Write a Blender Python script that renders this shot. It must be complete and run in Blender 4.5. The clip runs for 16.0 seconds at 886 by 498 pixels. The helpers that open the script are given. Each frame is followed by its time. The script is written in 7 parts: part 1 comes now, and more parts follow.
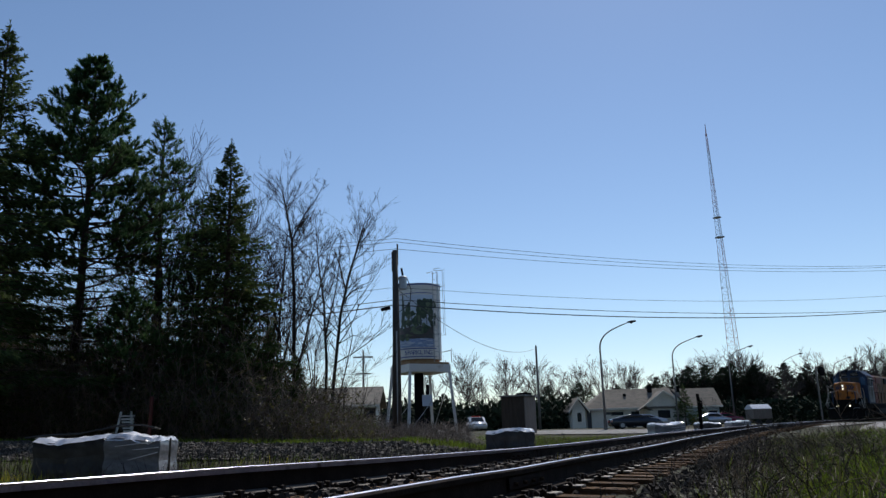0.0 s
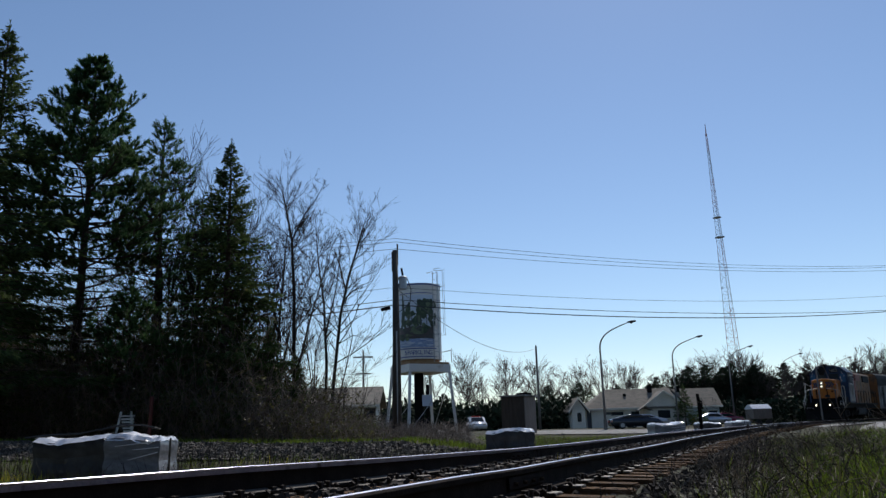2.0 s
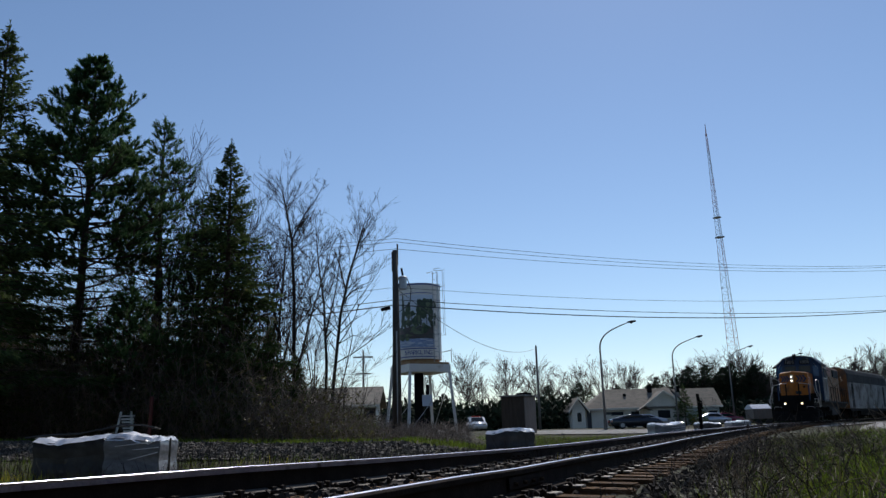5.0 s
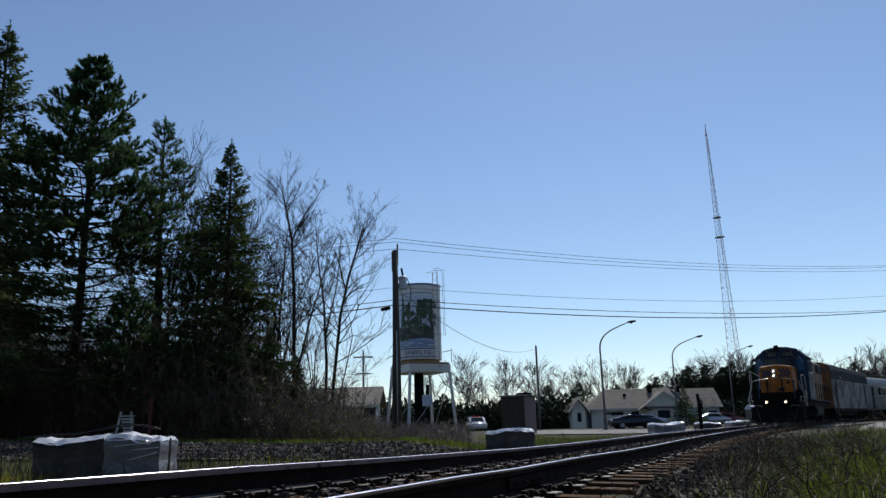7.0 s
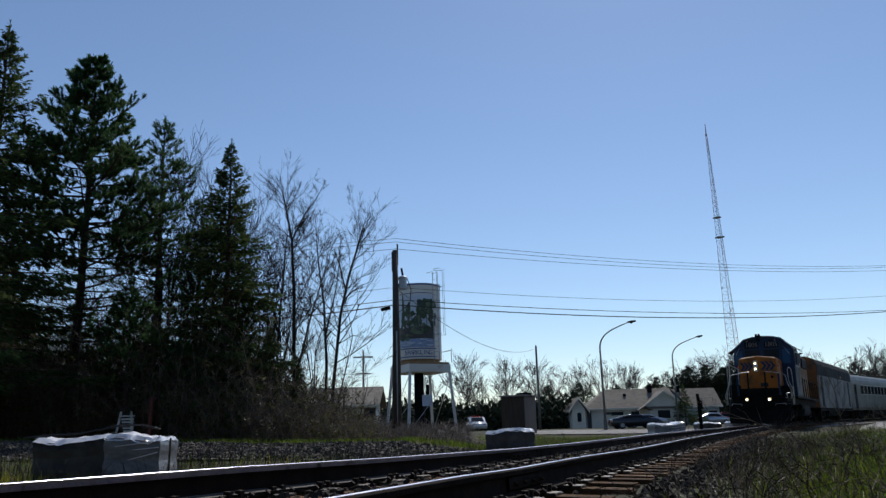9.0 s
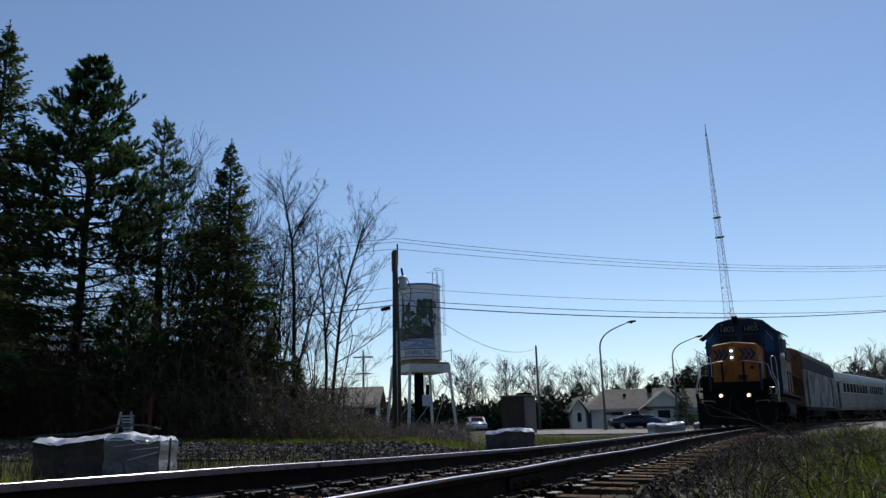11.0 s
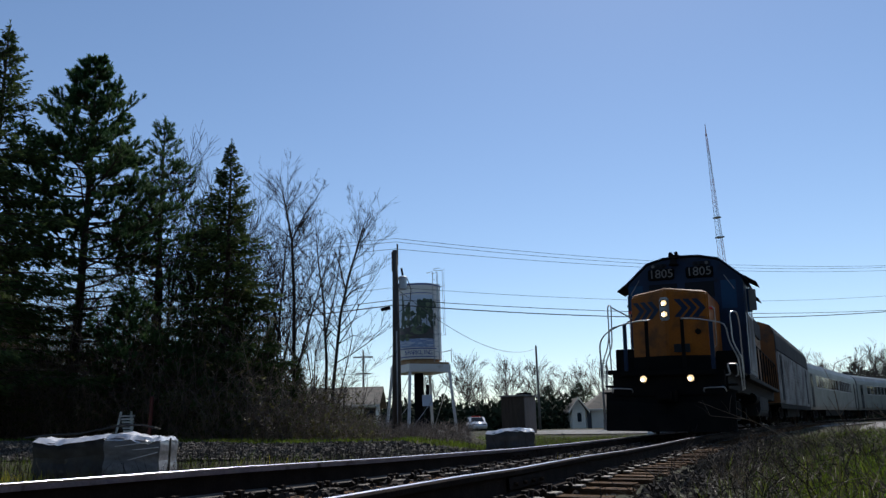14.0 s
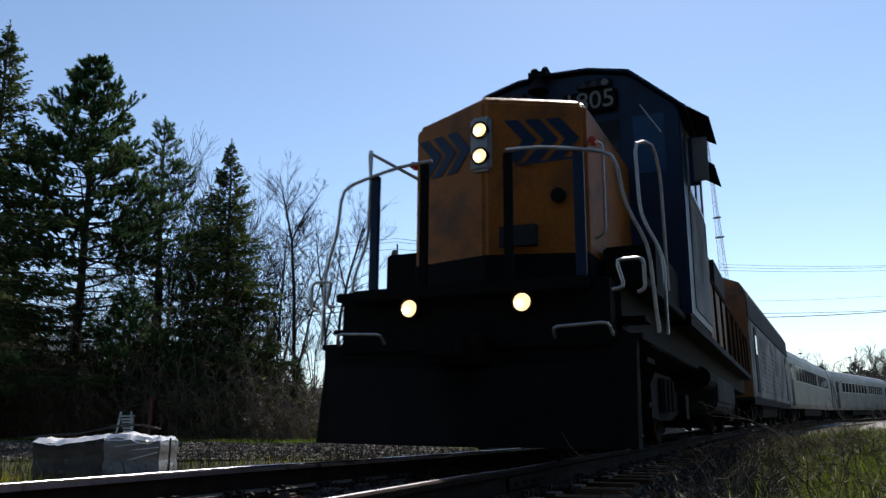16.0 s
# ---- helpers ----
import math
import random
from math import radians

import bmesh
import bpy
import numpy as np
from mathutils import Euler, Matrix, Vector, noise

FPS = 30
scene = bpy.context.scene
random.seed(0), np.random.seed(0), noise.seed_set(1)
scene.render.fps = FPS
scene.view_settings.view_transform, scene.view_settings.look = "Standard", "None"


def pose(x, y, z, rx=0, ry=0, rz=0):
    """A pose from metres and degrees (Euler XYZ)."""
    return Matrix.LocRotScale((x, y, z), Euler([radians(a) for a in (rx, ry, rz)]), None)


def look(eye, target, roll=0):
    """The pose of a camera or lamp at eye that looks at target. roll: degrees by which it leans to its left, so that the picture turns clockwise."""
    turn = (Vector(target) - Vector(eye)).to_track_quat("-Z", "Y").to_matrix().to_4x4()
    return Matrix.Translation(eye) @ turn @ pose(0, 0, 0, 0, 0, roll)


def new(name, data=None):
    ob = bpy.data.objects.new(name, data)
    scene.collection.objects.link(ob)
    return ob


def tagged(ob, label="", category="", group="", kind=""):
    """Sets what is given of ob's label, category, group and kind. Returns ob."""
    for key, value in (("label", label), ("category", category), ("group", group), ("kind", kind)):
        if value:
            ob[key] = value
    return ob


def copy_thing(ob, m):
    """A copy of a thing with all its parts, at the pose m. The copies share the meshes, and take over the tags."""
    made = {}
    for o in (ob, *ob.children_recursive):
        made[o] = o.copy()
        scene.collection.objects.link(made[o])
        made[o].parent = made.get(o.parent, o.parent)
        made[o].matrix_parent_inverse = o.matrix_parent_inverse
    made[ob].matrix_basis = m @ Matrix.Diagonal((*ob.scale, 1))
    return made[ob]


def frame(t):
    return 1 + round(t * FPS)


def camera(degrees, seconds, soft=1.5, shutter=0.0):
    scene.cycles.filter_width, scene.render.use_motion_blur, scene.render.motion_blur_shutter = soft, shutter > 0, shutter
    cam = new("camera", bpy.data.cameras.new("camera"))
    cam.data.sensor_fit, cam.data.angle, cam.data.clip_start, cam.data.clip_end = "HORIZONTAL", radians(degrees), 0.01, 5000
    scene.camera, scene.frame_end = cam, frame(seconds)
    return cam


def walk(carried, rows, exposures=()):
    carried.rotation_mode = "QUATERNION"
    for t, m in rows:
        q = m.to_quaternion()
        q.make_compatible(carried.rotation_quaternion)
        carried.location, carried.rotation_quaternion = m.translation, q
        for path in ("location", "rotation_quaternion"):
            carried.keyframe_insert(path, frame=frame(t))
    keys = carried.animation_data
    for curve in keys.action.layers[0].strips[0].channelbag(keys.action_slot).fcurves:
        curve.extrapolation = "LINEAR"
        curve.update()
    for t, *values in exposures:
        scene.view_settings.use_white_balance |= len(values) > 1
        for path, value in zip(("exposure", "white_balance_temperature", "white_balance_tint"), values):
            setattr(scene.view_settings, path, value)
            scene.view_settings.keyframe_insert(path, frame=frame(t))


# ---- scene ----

# ---------------------------------------------------------------- camera
cam = camera(60.18, 16.0, soft=1.4, shutter=0.15)


def tilted(x, y, z, pitch, roll):
    return Matrix.Translation((x, y, z)) @ pose(0, 0, 0, 90 + pitch, 0, 0) @ pose(0, 0, 0, 0, 0, roll)


EYE = tilted(0, 0, 0.20, 13.39, -1.555)
walk(cam, [(0, EYE), (16, EYE)], exposures=[(0, 0.04, 6300, 11), (13, 0.06, 6300, 11), (14.5, 0.22, 6350, 11), (15, 0.28, 6400, 11), (15.5, 0.42, 6500, 11), (16, 0.68, 6800, 11)])

# ---------------------------------------------------------------- sky and sun
SUN_UP, SUN_TURN = 47.0, 16.5
world = bpy.data.worlds.new("sky")
scene.world = world
world.use_nodes = True
_n = world.node_tree.nodes
_sky = _n.new("ShaderNodeTexSky")
_sky.sky_type = "NISHITA"
_sky.sun_disc = False
_sky.sun_elevation, _sky.sun_rotation = radians(SUN_UP), radians(SUN_TURN)
_sky.air_density, _sky.dust_density, _sky.ozone_density = 1.0, 0.10, 2.7
world.node_tree.links.new(_sky.outputs[0], _n["Background"].inputs[0])
_n["Background"].inputs[1].default_value = 0.10
_sun = bpy.data.lights.new("sun", "SUN")
_sun.energy, _sun.angle, _sun.color = 3.2, radians(0.5), (1.0, 0.95, 0.87)
sun_dir = Vector((math.sin(radians(SUN_TURN)) * math.cos(radians(SUN_UP)), math.cos(radians(SUN_TURN)) * math.cos(radians(SUN_UP)), math.sin(radians(SUN_UP))))
new("sun", _sun).matrix_world = look(sun_dir * 60, (0, 0, 0))


# ---------------------------------------------------------------- materials
def surface(name, c1, c2, scale=4.0, rough=0.7, metal=0.0, bump=0.15, fine=60.0, stain=None, stain_scale=1.2, stain_at=0.6, vary=0.0, island=False, stretch=(1, 1, 1), glow=None, through_light=0.0, gloss=0.5):
    """Two-scale procedural surface: mottling between c1 and c2, fine grain relief, optional stains and per-piece variation."""
    m = bpy.data.materials.new(name)
    m.use_nodes = True
    nt = m.node_tree
    n, l = nt.nodes, nt.links
    p = n["Principled BSDF"]
    tc = n.new("ShaderNodeTexCoord")
    mp = n.new("ShaderNodeMapping")
    mp.inputs["Scale"].default_value = stretch
    l.new(tc.outputs["Object"], mp.inputs[0])
    big = n.new("ShaderNodeTexNoise")
    big.inputs["Scale"].default_value, big.inputs["Detail"].default_value = scale, 4
    l.new(mp.outputs[0], big.inputs["Vector"])
    small = n.new("ShaderNodeTexNoise")
    small.inputs["Scale"].default_value, small.inputs["Detail"].default_value = fine, 3
    l.new(mp.outputs[0], small.inputs["Vector"])
    ramp = n.new("ShaderNodeMapRange")
    ramp.inputs[1].default_value, ramp.inputs[2].default_value = 0.32, 0.68
    l.new(big.outputs["Fac"], ramp.inputs[0])
    mix = n.new("ShaderNodeMix")
    mix.data_type = "RGBA"
    mix.inputs["A"].default_value, mix.inputs["B"].default_value = (*c1, 1), (*c2, 1)
    l.new(ramp.outputs[0], mix.inputs["Factor"])
    out = mix.outputs["Result"]
    g = n.new("ShaderNodeMapRange")
    g.inputs[1].default_value, g.inputs[2].default_value, g.inputs[3].default_value, g.inputs[4].default_value = 0.3, 0.7, 0.82, 1.15
    l.new(small.outputs["Fac"], g.inputs[0])
    mul = n.new("ShaderNodeMix")
    mul.data_type, mul.blend_type = "RGBA", "MULTIPLY"
    mul.inputs["Factor"].default_value = 1.0
    l.new(out, mul.inputs["A"])
    l.new(g.outputs[0], mul.inputs["B"])
    out = mul.outputs["Result"]
    if stain:
        st = n.new("ShaderNodeTexNoise")
        st.inputs["Scale"].default_value, st.inputs["Detail"].default_value = stain_scale, 6
        l.new(mp.outputs[0], st.inputs["Vector"])
        sr = n.new("ShaderNodeMapRange")
        sr.inputs[1].default_value, sr.inputs[2].default_value = stain_at - 0.06, stain_at + 0.1
        l.new(st.outputs["Fac"], sr.inputs[0])
        sm = n.new("ShaderNodeMix")
        sm.data_type = "RGBA"
        sm.inputs["B"].default_value = (*stain, 1)
        l.new(sr.outputs[0], sm.inputs["Factor"])
        l.new(out, sm.inputs["A"])
        out = sm.outputs["Result"]
    if vary:
        src = n.new("ShaderNodeNewGeometry").outputs["Random Per Island"] if island else n.new("ShaderNodeObjectInfo").outputs["Random"]
        vr = n.new("ShaderNodeMapRange")
        vr.inputs[3].default_value, vr.inputs[4].default_value = 1 - vary, 1 + vary
        l.new(src, vr.inputs[0])
        vm = n.new("ShaderNodeMix")
        vm.data_type, vm.blend_type = "RGBA", "MULTIPLY"
        vm.inputs["Factor"].default_value = 1.0
        l.new(out, vm.inputs["A"])
        l.new(vr.outputs[0], vm.inputs["B"])
        out = vm.outputs["Result"]
    l.new(out, p.inputs["Base Color"])
    p.inputs["Metallic"].default_value = metal
    p.inputs["Specular IOR Level"].default_value = gloss
    rr = n.new("ShaderNodeMapRange")
    rr.inputs[3].default_value, rr.inputs[4].default_value = max(0.03, rough - 0.1), min(1, rough + 0.1)
    l.new(big.outputs["Fac"], rr.inputs[0])
    l.new(rr.outputs[0], p.inputs["Roughness"])
    if bump:
        b = n.new("ShaderNodeBump")
        b.inputs["Strength"].default_value, b.inputs["Distance"].default_value = bump, 0.02
        l.new(small.outputs["Fac"], b.inputs["Height"])
        l.new(b.outputs[0], p.inputs["Normal"])
    if through_light:
        tr = n.new("ShaderNodeBsdfTranslucent")
        l.new(out, tr.inputs["Color"])
        ms = n.new("ShaderNodeMixShader")
        ms.inputs[0].default_value = through_light
        l.new(p.outputs[0], ms.inputs[1])
        l.new(tr.outputs[0], ms.inputs[2])
        l.new(ms.outputs[0], n["Material Output"].inputs["Surface"])
    if glow:
        p.inputs["Emission Color"].default_value, p.inputs["Emission Strength"].default_value = (*glow[:3], 1), glow[3]
    return m


def glassy(name, tint=(0.022, 0.026, 0.030), rough=0.05):
    m = bpy.data.materials.new(name)
    m.use_nodes = True
    p = m.node_tree.nodes["Principled BSDF"]
    p.inputs["Base Color"].default_value = (*tint, 1)
    p.inputs["Roughness"].default_value = rough
    p.inputs["Specular IOR Level"].default_value = 0.14
    return m


M = dict(
    ground=surface("meadow_soil", (0.055, 0.044, 0.028), (0.036, 0.048, 0.018), 0.7, 0.95, bump=0.5, fine=25, stain=(0.10, 0.085, 0.06), stain_scale=0.35, stain_at=0.56, gloss=0.12),
    gravel=surface("gravel", (0.34, 0.32, 0.30), (0.24, 0.22, 0.20), 3, 0.95, bump=0.7, fine=45, stain=(0.12, 0.12, 0.07), stain_scale=0.8, stain_at=0.62),
    dark_gravel=surface("dark_gravel", (0.17, 0.155, 0.14), (0.10, 0.092, 0.08), 3, 0.95, bump=0.7, fine=45, stain=(0.06, 0.07, 0.03), stain_scale=0.9, stain_at=0.55, gloss=0.1),
    stones=surface("ballast_stone", (0.070, 0.060, 0.052), (0.038, 0.033, 0.030), 9, 0.9, bump=0.4, vary=0.55, island=True, gloss=0.12),
    strip_stone=surface("loose_grey_stone", (0.13, 0.115, 0.095), (0.055, 0.048, 0.040), 9, 0.9, bump=0.4, vary=0.6, island=True, gloss=0.2),
    asphalt=surface("worn_asphalt", (0.21, 0.195, 0.175), (0.155, 0.145, 0.13), 0.6, 0.9, bump=0.3, fine=30),
    # rail top and gauge face: polished steel with violet sky sheen tinted in
    rail_top=surface("polished_rail", (0.56, 0.54, 0.62), (0.44, 0.43, 0.50), 6, 0.30, metal=1.0, bump=0.02),
    # lighter grey than the rail side: the flange's lit top, set by colour
    rail_foot=surface("lit_rail_foot", (0.15, 0.13, 0.11), (0.10, 0.085, 0.072), 6, 0.8, bump=0.3, gloss=0.2),
    rail_face=surface("polished_gauge_sky_tint", (0.36, 0.34, 0.46), (0.25, 0.235, 0.32), 3, 0.32, metal=1.0, bump=0.08, stretch=(1, 1, 1), stain=(0.05, 0.04, 0.04), stain_scale=5, stain_at=0.62),
    rail_side=surface("rusty_rail", (0.030, 0.020, 0.015), (0.016, 0.011, 0.009), 5, 0.9, bump=0.3, gloss=0.08),
    tie=surface("weathered_tie", (0.165, 0.092, 0.044), (0.088, 0.052, 0.028), 2.2, 0.9, bump=0.6, fine=40, stretch=(1, 9, 9), vary=0.3, stain=(0.05, 0.04, 0.035), stain_at=0.62, gloss=0.12),
    spike=surface("spike_iron", (0.050, 0.036, 0.028), (0.028, 0.021, 0.018), 12, 0.8, metal=0.1, gloss=0.2),
    plate=surface("tie_plate", (0.16, 0.135, 0.11), (0.075, 0.06, 0.05), 9, 0.62, metal=0.2),
    orange=surface("orange_yellow_paint", (0.34, 0.110, 0.009), (0.27, 0.084, 0.008), 1.6, 0.5, bump=0.04, fine=30, stain=(0.13, 0.05, 0.012), stain_scale=2.2, stain_at=0.57, gloss=0.25),
    navy=surface("dark_blue_paint", (0.0065, 0.020, 0.050), (0.010, 0.028, 0.068), 1.4, 0.5, bump=0.04, stain=(0.012, 0.014, 0.02), stain_scale=2, stain_at=0.62, gloss=0.25),
    black=surface("sooty_black", (0.005, 0.005, 0.0055), (0.010, 0.0095, 0.009), 2.5, 0.85, bump=0.12, gloss=0.1),
    white=surface("weathered_white_paint", (0.24, 0.25, 0.25), (0.16, 0.167, 0.168), 1.0, 0.8, bump=0.05, stain=(0.075, 0.07, 0.065), stain_scale=1.1, stain_at=0.54, gloss=0.15),
    red=surface("oxide_red_paint", (0.17, 0.032, 0.022), (0.12, 0.026, 0.020), 2, 0.6, bump=0.08),
    grey_roof=surface("dark_grey_roof", (0.034, 0.037, 0.040), (0.022, 0.024, 0.027), 1.2, 0.85, bump=0.08, gloss=0.12),
    steel=surface("brushed_stainless", (0.118, 0.128, 0.124), (0.084, 0.092, 0.089), 1.0, 0.5, metal=0.4, bump=0.05, fine=70, stain=(0.10, 0.098, 0.094), stain_scale=0.9, stain_at=0.58),
    handrail=surface("worn_grab_rail", (0.48, 0.48, 0.47), (0.34, 0.34, 0.34), 14, 0.35, metal=0.6, bump=0.05),
    glass=glassy("dark_window_glass"),
    # blue of the sky seen through the cab is put into the pane colour
    cab_glass=glassy("cab_glass_sky_tint", (0.030, 0.075, 0.145), 0.10),
    lamp=surface("lit_headlight", (1, 0.9, 0.7), (1, 0.85, 0.6), 20, 0.3, glow=(1.0, 0.70, 0.36, 1.05)),
    lamp_core=surface("headlight_bulb", (1, 1, 0.9), (1, 1, 0.9), 20, 0.3, glow=(1.0, 0.90, 0.70, 10.0)),
    number=surface("number_board_digit", (0.19, 0.19, 0.18), (0.13, 0.135, 0.13), 9, 0.6),
    pole=surface("creosoted_pole", (0.055, 0.045, 0.036), (0.085, 0.072, 0.06), 3, 0.9, bump=0.5, stretch=(6, 6, 0.6)),
    grey_pole=surface("grey_pole", (0.13, 0.125, 0.12), (0.09, 0.088, 0.085), 3, 0.8, bump=0.3, stretch=(5, 5, 0.5)),
    galv=surface("galvanised_steel", (0.42, 0.43, 0.44), (0.33, 0.34, 0.35), 5, 0.45, metal=0.6, bump=0.05),
    wire=surface("black_cable", (0.02, 0.02, 0.022), (0.03, 0.03, 0.032), 5, 0.6),
    tower_white=surface("tower_white_paint", (0.74, 0.72, 0.68), (0.66, 0.63, 0.58), 0.9, 0.55, bump=0.06, stain=(0.45, 0.36, 0.27), stain_scale=1.6, stain_at=0.66),
    rust=surface("rust_streaked_steel", (0.30, 0.15, 0.06), (0.38, 0.26, 0.14), 3, 0.8, bump=0.2),
    mast_red=surface("mast_red_paint", (0.42, 0.20, 0.17), (0.36, 0.17, 0.15), 2, 0.6),
    bark=surface("conifer_bark", (0.055, 0.04, 0.03), (0.085, 0.062, 0.048), 5, 0.95, bump=0.7, stretch=(3, 3, 0.7), gloss=0.12),
    twig=surface("bare_twig_bark", (0.036, 0.029, 0.024), (0.022, 0.018, 0.015), 4, 0.9, bump=0.3, vary=0.25, island=True, gloss=0.12),
    brush_twig=surface("brush_bark", (0.20, 0.14, 0.10), (0.11, 0.078, 0.058), 4, 0.6, bump=0.2, vary=0.6, island=True, gloss=0.55),
    # blotchy, duller copy of the nose orange, with the hood's shade in the colour
    hood=surface("grimy_shaded_orange", (0.20, 0.088, 0.028), (0.13, 0.062, 0.024), 1.3, 0.6, bump=0.05, stain=(0.07, 0.045, 0.030), stain_scale=1.6, stain_at=0.52, gloss=0.25),
    bank=surface("bank_grass_blade", (0.095, 0.165, 0.016), (0.135, 0.165, 0.030), 1.0, 0.7, bump=0, vary=0.4, island=True, through_light=0.5, gloss=0.12),
    # near-white plastic: sun glare on the bundles is put into this colour
    sheet=surface("white_plastic_glare", (0.88, 0.88, 0.90), (0.76, 0.76, 0.80), 3, 0.22, bump=0.6, fine=9),
    dark_stem=surface("dark_bramble", (0.055, 0.042, 0.033), (0.030, 0.023, 0.019), 6, 0.8, bump=0.2, vary=0.6, island=True, gloss=0.15),
    far_twig=surface("far_bare_twig_bark", (0.09, 0.073, 0.064), (0.065, 0.052, 0.046), 2, 0.9, bump=0.1, gloss=0.12),
    dead=surface("dead_stem", (0.24, 0.18, 0.125), (0.075, 0.056, 0.04), 6, 0.6, bump=0.2, vary=0.7, island=True, gloss=0.3),
    spruce=surface("spruce_needles", (0.046, 0.080, 0.028), (0.078, 0.100, 0.032), 1.1, 0.75, bump=0, vary=0.5, island=True, through_light=0.45, gloss=0.12),
    pine=surface("pine_needles", (0.048, 0.104, 0.040), (0.085, 0.140, 0.046), 1.1, 0.7, bump=0, vary=0.5, island=True, through_light=0.5, gloss=0.12),
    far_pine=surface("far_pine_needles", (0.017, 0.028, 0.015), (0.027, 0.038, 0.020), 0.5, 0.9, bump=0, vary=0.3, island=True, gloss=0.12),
    bush=surface("budding_leaf", (0.085, 0.095, 0.030), (0.105, 0.090, 0.042), 2, 0.85, bump=0, vary=0.55, island=True, through_light=0.5, gloss=0.12),
    grass=surface("spring_grass", (0.075, 0.140, 0.014), (0.150, 0.165, 0.026), 1.5, 0.7, bump=0, vary=0.5, island=True, through_light=0.55, gloss=0.12),
    straw=surface("dry_grass", (0.22, 0.17, 0.095), (0.12, 0.095, 0.055), 1.5, 0.85, bump=0, vary=0.5, island=True, through_light=0.25, gloss=0.12),
    yellow_bud=surface("yellow_flower", (0.55, 0.42, 0.03), (0.45, 0.40, 0.04), 8, 0.7, bump=0, vary=0.3, island=True, through_light=0.3, gloss=0.12),
    wrap=surface("grey_plastic_wrap", (0.26, 0.26, 0.28), (0.17, 0.17, 0.185), 2.5, 0.22, bump=0.5, fine=9, stretch=(1, 1, 2.2)),
    wrap_black=surface("black_plastic_wrap", (0.045, 0.045, 0.050), (0.075, 0.075, 0.082), 2.5, 0.22, bump=0.5, fine=8),
    siding=surface("white_siding", (0.68, 0.63, 0.53), (0.58, 0.54, 0.46), 0.8, 0.7, bump=0.1),
    green_siding=surface("pale_green_siding", (0.40, 0.47, 0.46), (0.33, 0.40, 0.40), 0.8, 0.7, bump=0.1),
    shingle=surface("tan_shingle", (0.165, 0.14, 0.11), (0.115, 0.10, 0.08), 1.5, 0.9, bump=0.4, fine=14, stretch=(1, 1, 3), stain=(0.14, 0.125, 0.10), stain_at=0.62),
    brown=surface("brown_board_cladding", (0.060, 0.044, 0.033), (0.042, 0.032, 0.025), 1.2, 0.9, bump=0.3, stretch=(6, 6, 0.8)),
    tan_board=surface("tan_board_cladding", (0.20, 0.165, 0.14), (0.15, 0.125, 0.105), 1.2, 0.9, bump=0.3, stretch=(6, 6, 0.8)),
    door_dark=surface("dark_door", (0.04, 0.045, 0.05), (0.03, 0.03, 0.035), 2, 0.6),
    car_dark=surface("dark_car_paint", (0.020, 0.024, 0.034), (0.024, 0.028, 0.04), 2, 0.15, bump=0),
    car_silver=surface("silver_car_paint", (0.55, 0.57, 0.60), (0.5, 0.52, 0.55), 2, 0.2, metal=0.5, bump=0),
    car_red=surface("maroon_car_paint", (0.22, 0.02, 0.06), (0.18, 0.02, 0.05), 2, 0.18, bump=0),
    car_white=surface("white_car_paint", (0.72, 0.72, 0.74), (0.66, 0.66, 0.68), 2, 0.2, bump=0),
    rubber=surface("tyre_rubber", (0.02, 0.02, 0.02), (0.03, 0.03, 0.03), 6, 0.85),
    red_lens=surface("red_lens", (0.5, 0.03, 0.02), (0.4, 0.03, 0.02), 6, 0.3),
    sign_sky=surface("painted_pale_sky", (0.62, 0.68, 0.76), (0.55, 0.62, 0.72), 2, 0.6),
    sign_tree=surface("painted_dark_foliage", (0.035, 0.055, 0.035), (0.06, 0.09, 0.045), 5, 0.6),
    sign_leaf=surface("painted_mid_foliage", (0.11, 0.15, 0.075), (0.16, 0.20, 0.12), 6, 0.6),
    sign_rock=surface("painted_brown_rock", (0.10, 0.075, 0.075), (0.06, 0.07, 0.06), 4, 0.6),
    sign_water=surface("painted_blue_water", (0.18, 0.27, 0.48), (0.42, 0.50, 0.66), 6, 0.6, stretch=(1, 1, 5)),
    sign_blue=surface("painted_blue_band", (0.07, 0.10, 0.30), (0.06, 0.09, 0.26), 4, 0.6),
)


